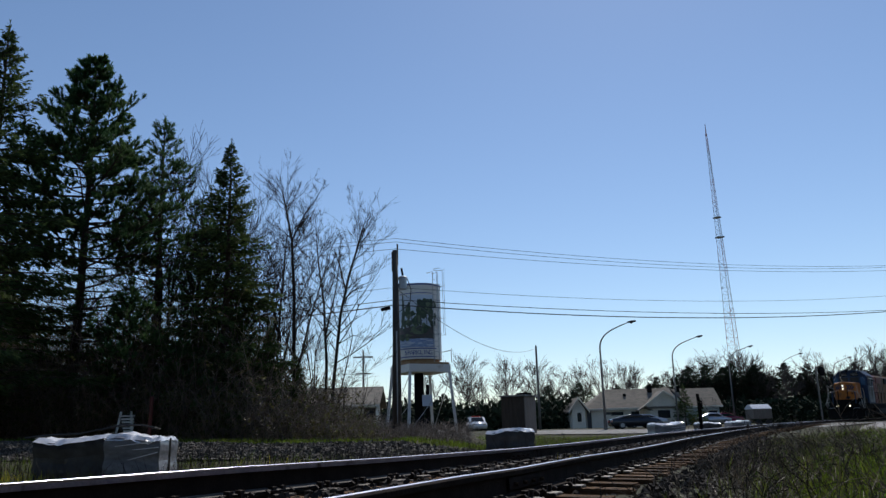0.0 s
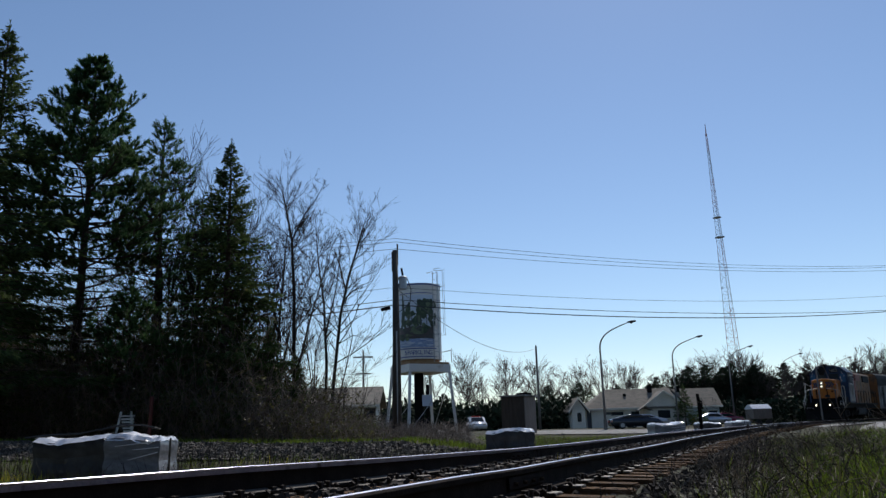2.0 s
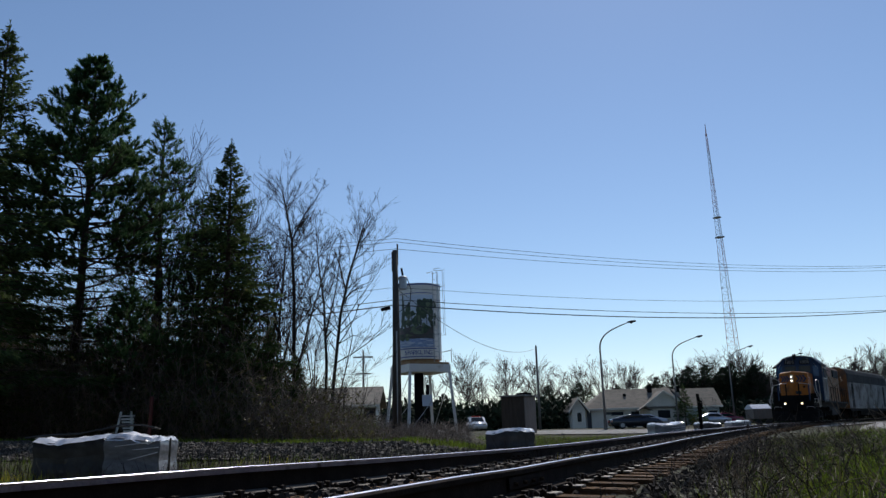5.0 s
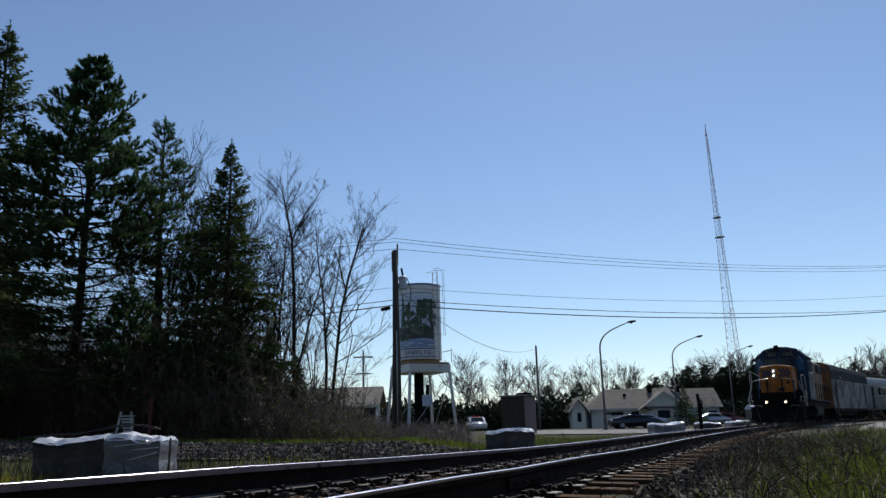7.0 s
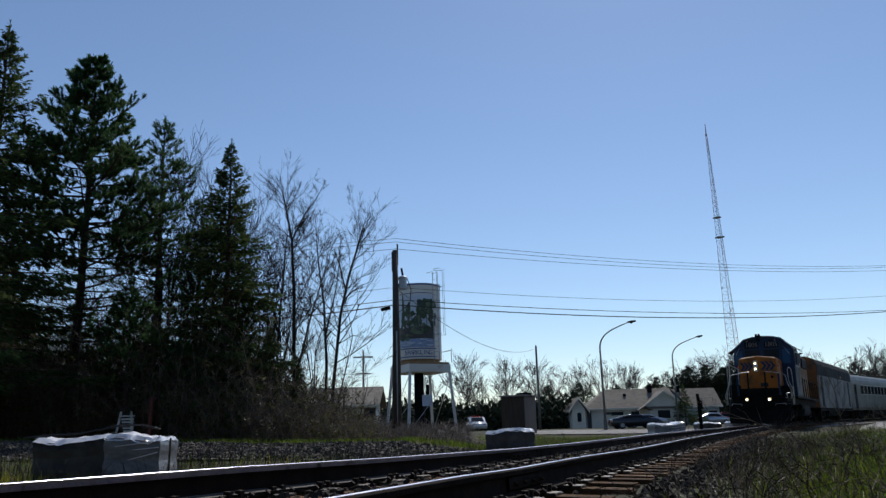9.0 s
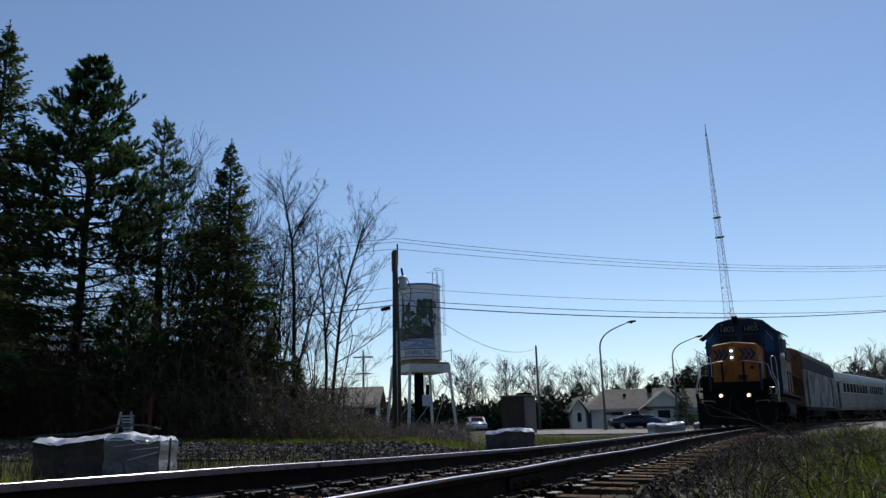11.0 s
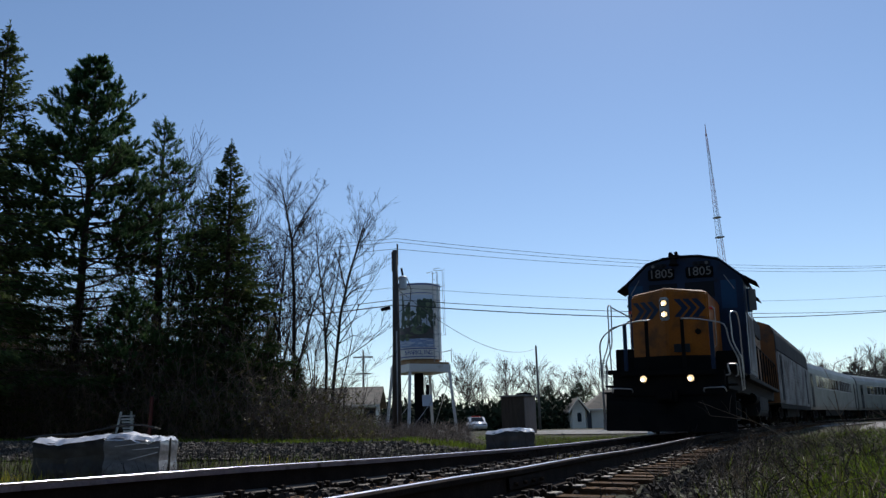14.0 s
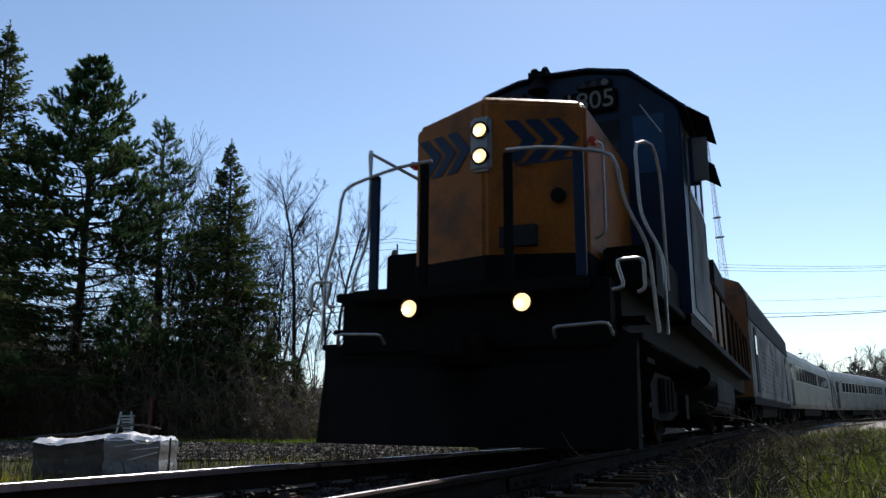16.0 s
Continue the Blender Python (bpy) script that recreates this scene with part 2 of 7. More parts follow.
# ---------------------------------------------------------------- mesh building
class Geo:
    """Vertices and faces of one mesh."""

    def __init__(self):
        self.v, self.f = [], []

    def add(self, vs, fs, m=None):
        k = len(self.v)
        self.v += [tuple(m @ Vector(p)) for p in vs] if m is not None else [tuple(p) for p in vs]
        self.f += [tuple(i + k for i in f) for f in fs]
        return self

    def box(self, x0, x1, y0, y1, z0, z1, m=None):
        vs = [(x, y, z) for z in (z0, z1) for y in (y0, y1) for x in (x0, x1)]
        return self.add(vs, [(0, 2, 3, 1), (4, 5, 7, 6), (0, 1, 5, 4), (2, 6, 7, 3), (0, 4, 6, 2), (1, 3, 7, 5)], m)

    def prism(self, profile, a, b, axis="x", m=None):
        """A closed outline of two coordinates, swept from a to b along the axis. The outline runs in (y, z), (x, z) or (x, y)."""
        n = len(profile)
        put = {"x": lambda p, c: (c, p[0], p[1]), "y": lambda p, c: (p[0], c, p[1]), "z": lambda p, c: (p[0], p[1], c)}[axis]
        vs = [put(p, a) for p in profile] + [put(p, b) for p in profile]
        fs = [tuple(range(n))[::-1], tuple(range(n, 2 * n))] + [(i, (i + 1) % n, n + (i + 1) % n, n + i) for i in range(n)]
        return self.add(vs, fs, m)

    def tube(self, pts, r, seg=6, r1=None, cap=True, m=None):
        """A round bar along the points; r tapers to r1."""
        pts = [Vector(p) for p in pts]
        n, vs, fs = len(pts), [], []
        u = None
        for i, p in enumerate(pts):
            d = (pts[min(i + 1, n - 1)] - pts[max(i - 1, 0)])
            d = d.normalized() if d.length > 1e-9 else Vector((0, 0, 1))
            if u is None:
                u = d.orthogonal().normalized()
            u = (u - d * u.dot(d))
            u = u.normalized() if u.length > 1e-6 else d.orthogonal().normalized()
            w = d.cross(u)
            rad = r if r1 is None else r + (r1 - r) * i / max(1, n - 1)
            vs += [tuple(p + (u * math.cos(2 * math.pi * j / seg) + w * math.sin(2 * math.pi * j / seg)) * rad) for j in range(seg)]
        for i in range(n - 1):
            fs += [(i * seg + j, i * seg + (j + 1) % seg, (i + 1) * seg + (j + 1) % seg, (i + 1) * seg + j) for j in range(seg)]
        if cap:
            fs += [tuple(range(seg))[::-1], tuple(range((n - 1) * seg, n * seg))]
        return self.add(vs, fs, m)

    def lathe(self, profile, seg=24, m=None):
        """Radius and height pairs turned about z."""
        n, vs, fs = len(profile), [], []
        for r, z in profile:
            vs += [(r * math.cos(2 * math.pi * j / seg), r * math.sin(2 * math.pi * j / seg), z) for j in range(seg)]
        for i in range(n - 1):
            fs += [(i * seg + j, i * seg + (j + 1) % seg, (i + 1) * seg + (j + 1) % seg, (i + 1) * seg + j) for j in range(seg)]
        fs += [tuple(range(seg))[::-1], tuple(range((n - 1) * seg, n * seg))]
        return self.add(vs, fs, m)

    def mesh(self, name, material, bevel=0.0, smooth=False):
        me = bpy.data.meshes.new(name)
        me.from_pydata(self.v, [], self.f)
        me.materials.append(material)
        if bevel:
            bm = bmesh.new()
            bm.from_mesh(me)
            bmesh.ops.recalc_face_normals(bm, faces=bm.faces)
            bmesh.ops.bevel(bm, geom=[e for e in bm.edges if len(e.link_faces) == 2 and e.calc_face_angle(0) > 0.5], offset=bevel, segments=2, affect="EDGES", clamp_overlap=True)
            bm.to_mesh(me)
            bm.free()
        if smooth:
            me.polygons.foreach_set("use_smooth", [True] * len(me.polygons))
        me.update()
        return me


def part(name, geo, material, parent=None, label="", bevel=0.0, smooth=False, at=None):
    """ONE mesh object, under a thing or a part."""
    ob = new(name, geo if isinstance(geo, bpy.types.Mesh) else geo.mesh(name, material, bevel, smooth))
    if parent is not None:
        ob.parent = parent
    if at is not None:
        ob.matrix_basis = at
    if label:
        tagged(ob, label)
    return ob


def thing(name, label, category, m=None, group="", kind=""):
    """An Empty at a thing's base, that parents its parts."""
    ob = new(name)
    ob.empty_display_size = 0.3
    if m is not None:
        ob.matrix_basis = m
    return tagged(ob, label, category, group, kind)


# ---------------------------------------------------------------- the track's line
TH0, X0, STEP = radians(22.315), 2.327, 0.25
SS = np.arange(-40, 262, STEP)


def _bend(s):
    s = np.clip(s, -6, 80)
    return 0.002973 - 0.00962 * np.clip(8 - s, 0, None) / 20 - 0.000608 * np.clip(s, 0, None) / 50 + 0.004257 * np.clip(s - 40, 0, None) / 50


_i0 = int(np.searchsorted(SS, 0))
TH = np.cumsum(_bend(SS)) * STEP
TH += TH0 - TH[_i0]
TX = np.cumsum(np.sin(TH)) * STEP
TY = np.cumsum(np.cos(TH)) * STEP
TX += -TX[_i0] - X0 * math.cos(TH0)
TY += -TY[_i0] + X0 * math.sin(TH0)


def track(s):
    """Place and heading of the track's centre line, s metres along it; its height is that of the rails' tops."""
    return float(np.interp(s, SS, TX)), float(np.interp(s, SS, TY)), rail_z(s), float(np.interp(s, SS, TH))


def rail_z(s):
    return float(np.interp(s, [-40, 0, 12, 22, 32, 45, 60, 82, 262], [0.1, 0, -0.032, -0.03, 0.01, 0.06, 0.13, 0.24, 1.2]))


def cant(s):
    """How far the far rail lies over the near one, as an angle."""
    return float(np.interp(s, [-40, 14, 40, 262], [0.0357, 0.0357, 0.024, 0.024]))


def sag(s, side):
    """Low joints of the old rails."""
    if side > 0:
        return float(np.interp(s, [2, 4, 6, 9.4, 13, 17, 21], [0.013, 0.004, -0.019, -0.040, -0.038, -0.024, 0]))
    return float(np.interp(s, [4, 5, 7, 9, 11, 14, 22, 40], [0, -0.009, -0.004, -0.014, -0.010, 0.006, 0.03, 0.03]))


def beside(s, off, z=0.0):
    """A point off metres to the far side of the centre line (negative: the near side), z over the rails' plane."""
    x, y, h, th = track(s)
    return Vector((x - off * math.cos(th), y + off * math.sin(th), h + off * math.sin(cant(s)) + z))


def track_place(x, y):
    """s and off of a place."""
    d = (TX - x) ** 2 + (TY - y) ** 2
    i = int(np.argmin(d))
    dx, dy = x - TX[i], y - TY[i]
    return SS[i], -dx * math.cos(TH[i]) + dy * math.sin(TH[i])


def ground_z(x, y):
    s, off = track_place(x, y)
    base = rail_z(s) if s > 0 else 0.0
    n = 0.035 * noise.noise((x * 0.35, y * 0.35, 0)) + 0.02 * noise.noise((x * 1.3, y * 1.3, 3))
    far = math.hypot(x, y)
    if off > 0:
        z = np.interp(off, [0, 1.5, 2.4, 5, 9, 17, 40, 90], [-0.30, -0.27, -0.36, -0.40, -0.36, -0.10, 0.10, 0.0])
    else:
        z = np.interp(-off, [0, 1.3, 1.7, 2.3, 4, 9, 40], [-0.30, -0.27, -0.31, -0.33, -0.20, -0.10, 0.0])
        n *= 1.0 if off < -1.8 else 0.3
    bank = 0.0
    if off > 4.5 and x < 12:
        bank = float(np.interp(y, [13.5, 17, 20, 21.5, 23, 25], [0, 0.17, 0.33, 0.36, 0.12, 0])) * min(1.0, (off - 4.5) / 2.2)
    return float(z) + bank + base * math.exp(-abs(off) / 25) + (n if abs(off) > 1.8 else 0) + 0.004 * max(0, far - 120)


# ---------------------------------------------------------------- ground and roads
def build_ground():
    g = Geo()
    radii = [0.0, 0.25]
    while radii[-1] < 3500:
        radii.append(radii[-1] * 1.075 + 0.05)
    seg = 176
    g.v.append((0, 0, ground_z(0, 0)))
    for r in radii[1:]:
        for j in range(seg):
            a = 2 * math.pi * j / seg
            x, y = r * math.sin(a), r * math.cos(a)
            g.v.append((x, y, ground_z(x, y) if r < 400 else 1.2))
    n = len(radii) - 1
    g.f += [(0, 1 + (j + 1) % seg, 1 + j) for j in range(seg)]
    for i in range(n - 1):
        a, b = 1 + i * seg, 1 + (i + 1) * seg
        g.f += [(a + j, a + (j + 1) % seg, b + (j + 1) % seg, b + j) for j in range(seg)]
    tagged(part("ground", g, M["ground"], smooth=True), "rough spring meadow soil with sparse grass beside a railway", "ground", kind="structure")


def sheet(name, material, rows, lift, label, category):
    """A band that follows the ground; rows of the two edges' points."""
    g = Geo()
    for a, b in rows:
        for k in range(7):
            x, y = a[0] + (b[0] - a[0]) * k / 6, a[1] + (b[1] - a[1]) * k / 6
            g.v.append((x, y, ground_z(x, y) + lift))
    for i in range(len(rows) - 1):
        for k in range(6):
            a = i * 7 + k
            g.f.append((a, a + 1, a + 8, a + 7))
    tagged(part(name, g, material), label, category, kind="structure")


build_ground()
# gravel lot on the near side of the track, pale service road on the far side, gravel strip before the bushes
sheet("gravel_lot", M["gravel"], [(beside(s, -3.6 - 0.02 * s), beside(s, -26 - 0.3 * s)) for s in range(13, 70, 3)], 0.05, "pale grey gravel lot beside the track", "gravel lot")
sheet("road", M["asphalt"], [((x, 47 + 0.13 * x), (x, 60 + 0.3 * x)) for x in range(3, 46, 3)], 0.06, "sun-bleached asphalt road beyond the track", "road")
sheet("gravel_strip", M["dark_gravel"], [((x, 15.9), (x, 20.2)) for x in range(-15, 7, 1)], 0.03, "strip of loose dark gravel behind the track", "gravel")


# ---------------------------------------------------------------- railway track
def rail_mesh(side):
    base = [(-0.07, -0.172), (-0.07, -0.16), (-0.012, -0.145), (-0.009, -0.05), (-0.034, -0.036), (-0.0365, -0.010), (-0.029, -0.0025), (0.029, -0.0025), (0.0365, -0.010), (0.034, -0.036), (0.009, -0.05), (0.012, -0.145), (0.07, -0.16), (0.07, -0.172)]
    w = 0.014 if side > 0 else 0.012
    top = [(-w, -0.002), (-w + 0.002, -0.0005), (-w / 2, 0.001), (w / 2, 0.001), (w - 0.002, -0.0005), (w, -0.002)]
    e = -side
    gauge = [(e * 0.0374, -0.0100), (e * 0.0360, -0.0355), (e * 0.028, -0.0355), (e * 0.028, -0.0100)]
    foot = [(e * 0.070, -0.159), (e * 0.014, -0.1445), (e * 0.014, -0.1420), (e * 0.070, -0.1565)]
    body, head, face, base_top = Geo(), Geo(), Geo(), Geo()
    for g, prof in ((body, base), (head, top), (face, gauge), (base_top, foot)):
        n = len(prof)
        ss = list(np.arange(-12, 60, 0.5)) + list(np.arange(60, 205, 2.5))
        for s in ss:
            for a, b in prof:
                p = beside(s, side * 0.7525 + a, b)
                g.v.append((p.x, p.y, p.z + sag(s, side)))
        for i in range(len(ss) - 1):
            for j in range(n):
                g.f.append((i * n + j, i * n + (j + 1) % n, (i + 1) * n + (j + 1) % n, (i + 1) * n + j))
        g.f += [tuple(range(n)), tuple(range((len(ss) - 1) * n, len(ss) * n))[::-1]]
    return body, head, face, base_top


def joint_bar(parent, s, side):
    """A bolted splice where two rails meet."""
    for face in (-1, 1):
        g = Geo()
        for ds in (-0.4, -0.2, 0.0, 0.2, 0.4):
            for a, b in ((0.012, -0.135), (0.034, -0.12), (0.028, -0.05), (0.012, -0.055)):
                p = beside(s + ds, side * 0.7525 + face * a, b)
                g.v.append((p.x, p.y, p.z + sag(s + ds, side)))
        for i in range(4):
            g.f += [(i * 4 + j, i * 4 + (j + 1) % 4, i * 4 + 4 + (j + 1) % 4, i * 4 + 4 + j) for j in range(4)]
        for ds in (-0.3, -0.1, 0.1, 0.3):
            p, q = beside(s + ds, side * 0.7525 + face * 0.02, -0.09), beside(s + ds, side * 0.7525 + face * 0.06, -0.09)
            g.tube([p + Vector((0, 0, sag(s, side))), q + Vector((0, 0, sag(s, side)))], 0.013, 6)
        part("joint_bar", g, M["rail_side"], parent)


railway = thing("railway_track", "curving single railway track with polished worn rails on wooden ties", "railway track", kind="structure")
for side in (1, -1):
    body, head, face, base_top = rail_mesh(side)
    r = part("rail", body, M["rail_side"], railway, "rusty steel rail with a polished head")
    part("rail_head", head, M["rail_top"], r, "polished running surface", smooth=False)
    # thin strip over the flange that carries its lit tone
    part("rail_foot", base_top, M["rail_foot"], r, "inner flange of the rail foot in a lighter, lit tone")
    part("gauge_face", face, M["rail_face"], r, "polished inner face of the rail head with sky sheen in its colour")
joint_bar(railway, 9.75, 1)
joint_bar(railway, 5.15, -1)

tie_mesh = Geo().box(-1.3, 1.3, -0.115, 0.115, -0.17, 0).mesh("tie", M["tie"], bevel=0.012)
plate_mesh = Geo().box(-0.17, 0.17, -0.095, 0.095, 0, 0.018).mesh("tie_plate", M["plate"], bevel=0.005)
spike_geo = Geo()
for sx in (-1, 1):
    for sy in (-0.055, 0.055):
        spike_geo.box(sx * 0.083 - 0.012, sx * 0.083 + 0.012, sy - 0.012, sy + 0.012, 0, 0.05)
        spike_geo.box(sx * 0.076 - 0.022, sx * 0.076 + 0.022, sy - 0.018, sy + 0.018, 0.045, 0.066)
spike_mesh = spike_geo.mesh("rail_spikes", M["spike"])
anchor_geo = Geo()
for sy in (-0.14, 0.14):
    anchor_geo.tube([(-0.09, sy, 0.02), (-0.05, sy, -0.01), (0.05, sy, -0.01), (0.095, sy, 0.012), (0.105, sy, 0.03), (0.085, sy, 0.042)], 0.016, 5)
anchor_mesh = anchor_geo.mesh("rail_anchor", M["spike"])


def build_ties():
    rnd = random.Random(4)
    s = -4.0
    while s < 66:
        x, y, z, th = track(s)
        roll = math.degrees(cant(s) + (sag(s, 1) - sag(s, -1)) / 1.505)
        m = pose(x, y, z - 0.192 + (sag(s, 1) + sag(s, -1)) / 2, 0, roll, -math.degrees(th) + rnd.uniform(-1.5, 1.5)) @ pose(rnd.uniform(-0.04, 0.04), 0, rnd.uniform(-0.008, 0.004))
        tie = part("tie", tie_mesh, None, railway, at=m)
        if s < 40:
            for side in (1, -1):
                mm = pose(-side * 0.7525, 0, 0)
                part("tie_plate", plate_mesh, None, tie, at=mm)
                part("rail_spikes", spike_mesh, None, tie, at=mm)
                if s < 24:
                    part("rail_anchor", anchor_mesh, None, tie, at=mm)
        s += 0.53 + rnd.uniform(-0.03, 0.03)


# ---------------------------------------------------------------- the train
def pipe(pts, r=0.019, seg=7):
    return Geo().tube(pts, r, seg)


def rounded(pts, cut=0.1):
    """Corners of a bent pipe, cut into three short bends."""
    pts = [Vector(p) for p in pts]
    out = [pts[0]]
    for a, b, c in zip(pts, pts[1:], pts[2:]):
        k = min(cut, (a - b).length / 2.2, (c - b).length / 2.2)
        p, q = b + (a - b).normalized() * k, b + (c - b).normalized() * k
        out += [p, (p + b * 2 + q) / 4, q]
    return out + [pts[-1]]


def lettering(text, size, material, parent, m, name="lettering", depth=0.004):
    cu = bpy.data.curves.new(name, "FONT")
    cu.body, cu.size, cu.extrude, cu.align_x, cu.align_y = text, size, depth, "CENTER", "CENTER"
    ob = new(name, cu)
    dg = bpy.context.evaluated_depsgraph_get()
    me = bpy.data.meshes.new_from_object(ob.evaluated_get(dg))
    bpy.data.objects.remove(ob)
    me.materials.clear()
    me.materials.append(material)
    return part(name, me, None, parent, at=m)


def wheelset_mesh(r=0.48):
    g = Geo()
    for sx in (-1, 1):
        m = Matrix.Translation((sx * 0.75, 0, 0)) @ pose(0, 0, 0, 0, 90 * sx, 0)
        g.lathe([(0.10, -0.08), (r * 0.92, -0.07), (r + 0.025, -0.065), (r + 0.025, -0.035), (r, -0.03), (r - 0.01, 0.07), (r * 0.82, 0.075), (r * 0.7, 0.03), (0.16, 0.04), (0.14, 0.09)], 22, m)
        for k in range(6):
            a = k * math.pi / 3
            g.box(sx * 0.80 - 0.012, sx * 0.80 + 0.012, -0.03 + 0.27 * math.cos(a), 0.03 + 0.27 * math.cos(a), -0.03 + 0.27 * math.sin(a), 0.03 + 0.27 * math.sin(a))
    g.tube([(-0.8, 0, 0), (0.8, 0, 0)], 0.08, 10)
    return g.mesh("wheelset", M["rail_side"])


WHEELS = []  # moving wheelsets with their place along the vehicle
wheel_mesh = wheelset_mesh()


def truck(vehicle, yc, base=2.74):
    """A two-axle bogie with side frames, springs and wheelsets."""
    g = Geo()
    for sx in (-1, 1):
        x0, x1 = sorted((sx * 0.98, sx * 1.12))
        h = base / 2
        g.prism([(yc - h - 0.45, 0.42), (yc - h - 0.45, 0.62), (yc - h + 0.3, 0.66), (yc - 0.6, 0.86), (yc + 0.6, 0.86), (yc + h - 0.3, 0.66), (yc + h + 0.45, 0.62), (yc + h + 0.45, 0.42), (yc + h - 0.3, 0.40), (yc + 0.5, 0.32), (yc - 0.5, 0.32), (yc - h + 0.3, 0.40)], x0, x1, "x")
        for y in (yc - h, yc + h):
            g.box(*sorted((sx * 1.10, sx * 1.22)), y - 0.16, y + 0.16, 0.34, 0.66)
        for k in (-0.32, 0, 0.32):
            g.tube([(sx * 1.10, yc + k, 0.42), (sx * 1.10, yc + k, 0.80)], 0.10, 10)
    g.box(-1.0, 1.0, yc - 0.25, yc + 0.25, 0.45, 0.85)
    for k in (-0.75, 0.75):
        g.box(-0.62, 0.62, yc + k - 0.42, yc + k + 0.42, 0.16, 0.80)
    bogie = part("bogie", g, M["black"], vehicle, "sooty black two-axle bogie")
    for y in (yc - base / 2, yc + base / 2):
        w = part("wheelset", wheel_mesh, None, bogie, "worn steel wheelset", at=pose(0, y, 0.485))
        WHEELS.append((w, y))


def lamp_unit(parent, x, y, z, r, name):
    """A lit sealed-beam lamp with its rim, lens and hot spot."""
    face = Matrix.Translation((x, y, z)) @ pose(0, 0, 0, -90, 0, 0)
    can = part(name, Geo().lathe([(r * 0.9, -0.14), (r * 1.22, -0.10), (r * 1.25, 0.015), (r * 1.05, 0.02), (r * 1.04, 0.0)], 20, face), M["black"], parent, "round lit headlight in a dark rim")
    part("lens", Geo().lathe([(r * 1.02, -0.005), (r * 0.9, 0.012), (r * 0.5, 0.022)], 20, face), M["lamp"], can, "glowing warm lens")
    part("bulb", Geo().lathe([(r * 0.42, 0.024), (r * 0.25, 0.03)], 14, face @ pose(0.25 * r, 0.2 * r, 0)), M["lamp_core"], can, "bright bulb")


def chevrons(parent, sign, corner, edge, z0, z1, n=3):
    """A row of blue arrowheads on one half of the nose; corner and edge are plan points."""
    a, b = Vector(edge), Vector(corner)
    d = (b - a)
    out = Vector((-d.y, d.x)).normalized() * (1 if -d.y * 0 + d.x * 1 > 0 else -1)
    for k in range(n):
        u0 = (0.20 + 0.21 * k) if sign > 0 else (0.36 + 0.20 * k)
        g = Geo()
        w, tip = (0.145 if sign > 0 else 0.13), 0.19 * sign
        zc, hz = (z0 + z1) / 2, (z1 - z0) / 2
        pts = [(u0, zc + hz), (u0 + w, zc + hz), (u0 + w + tip, zc), (u0 + w, zc - hz), (u0, zc - hz), (u0 + tip, zc)]
        vs = []
        for lift in (0.004, 0.009):
            for u, z in pts:
                p = a + d * (u / d.length * 0.98) + out * lift
                vs.append((p.x, p.y, z))
        n6 = 6
        g.add(vs, [(0, 1, 2, 5), (5, 2, 3, 4), (6, 11, 8, 7), (11, 10, 9, 8)] + [(i, (i + 1) % n6, n6 + (i + 1) % n6, n6 + i) for i in range(n6)])
        part("chevron", g, M["navy"], parent, "dark blue painted arrowhead")


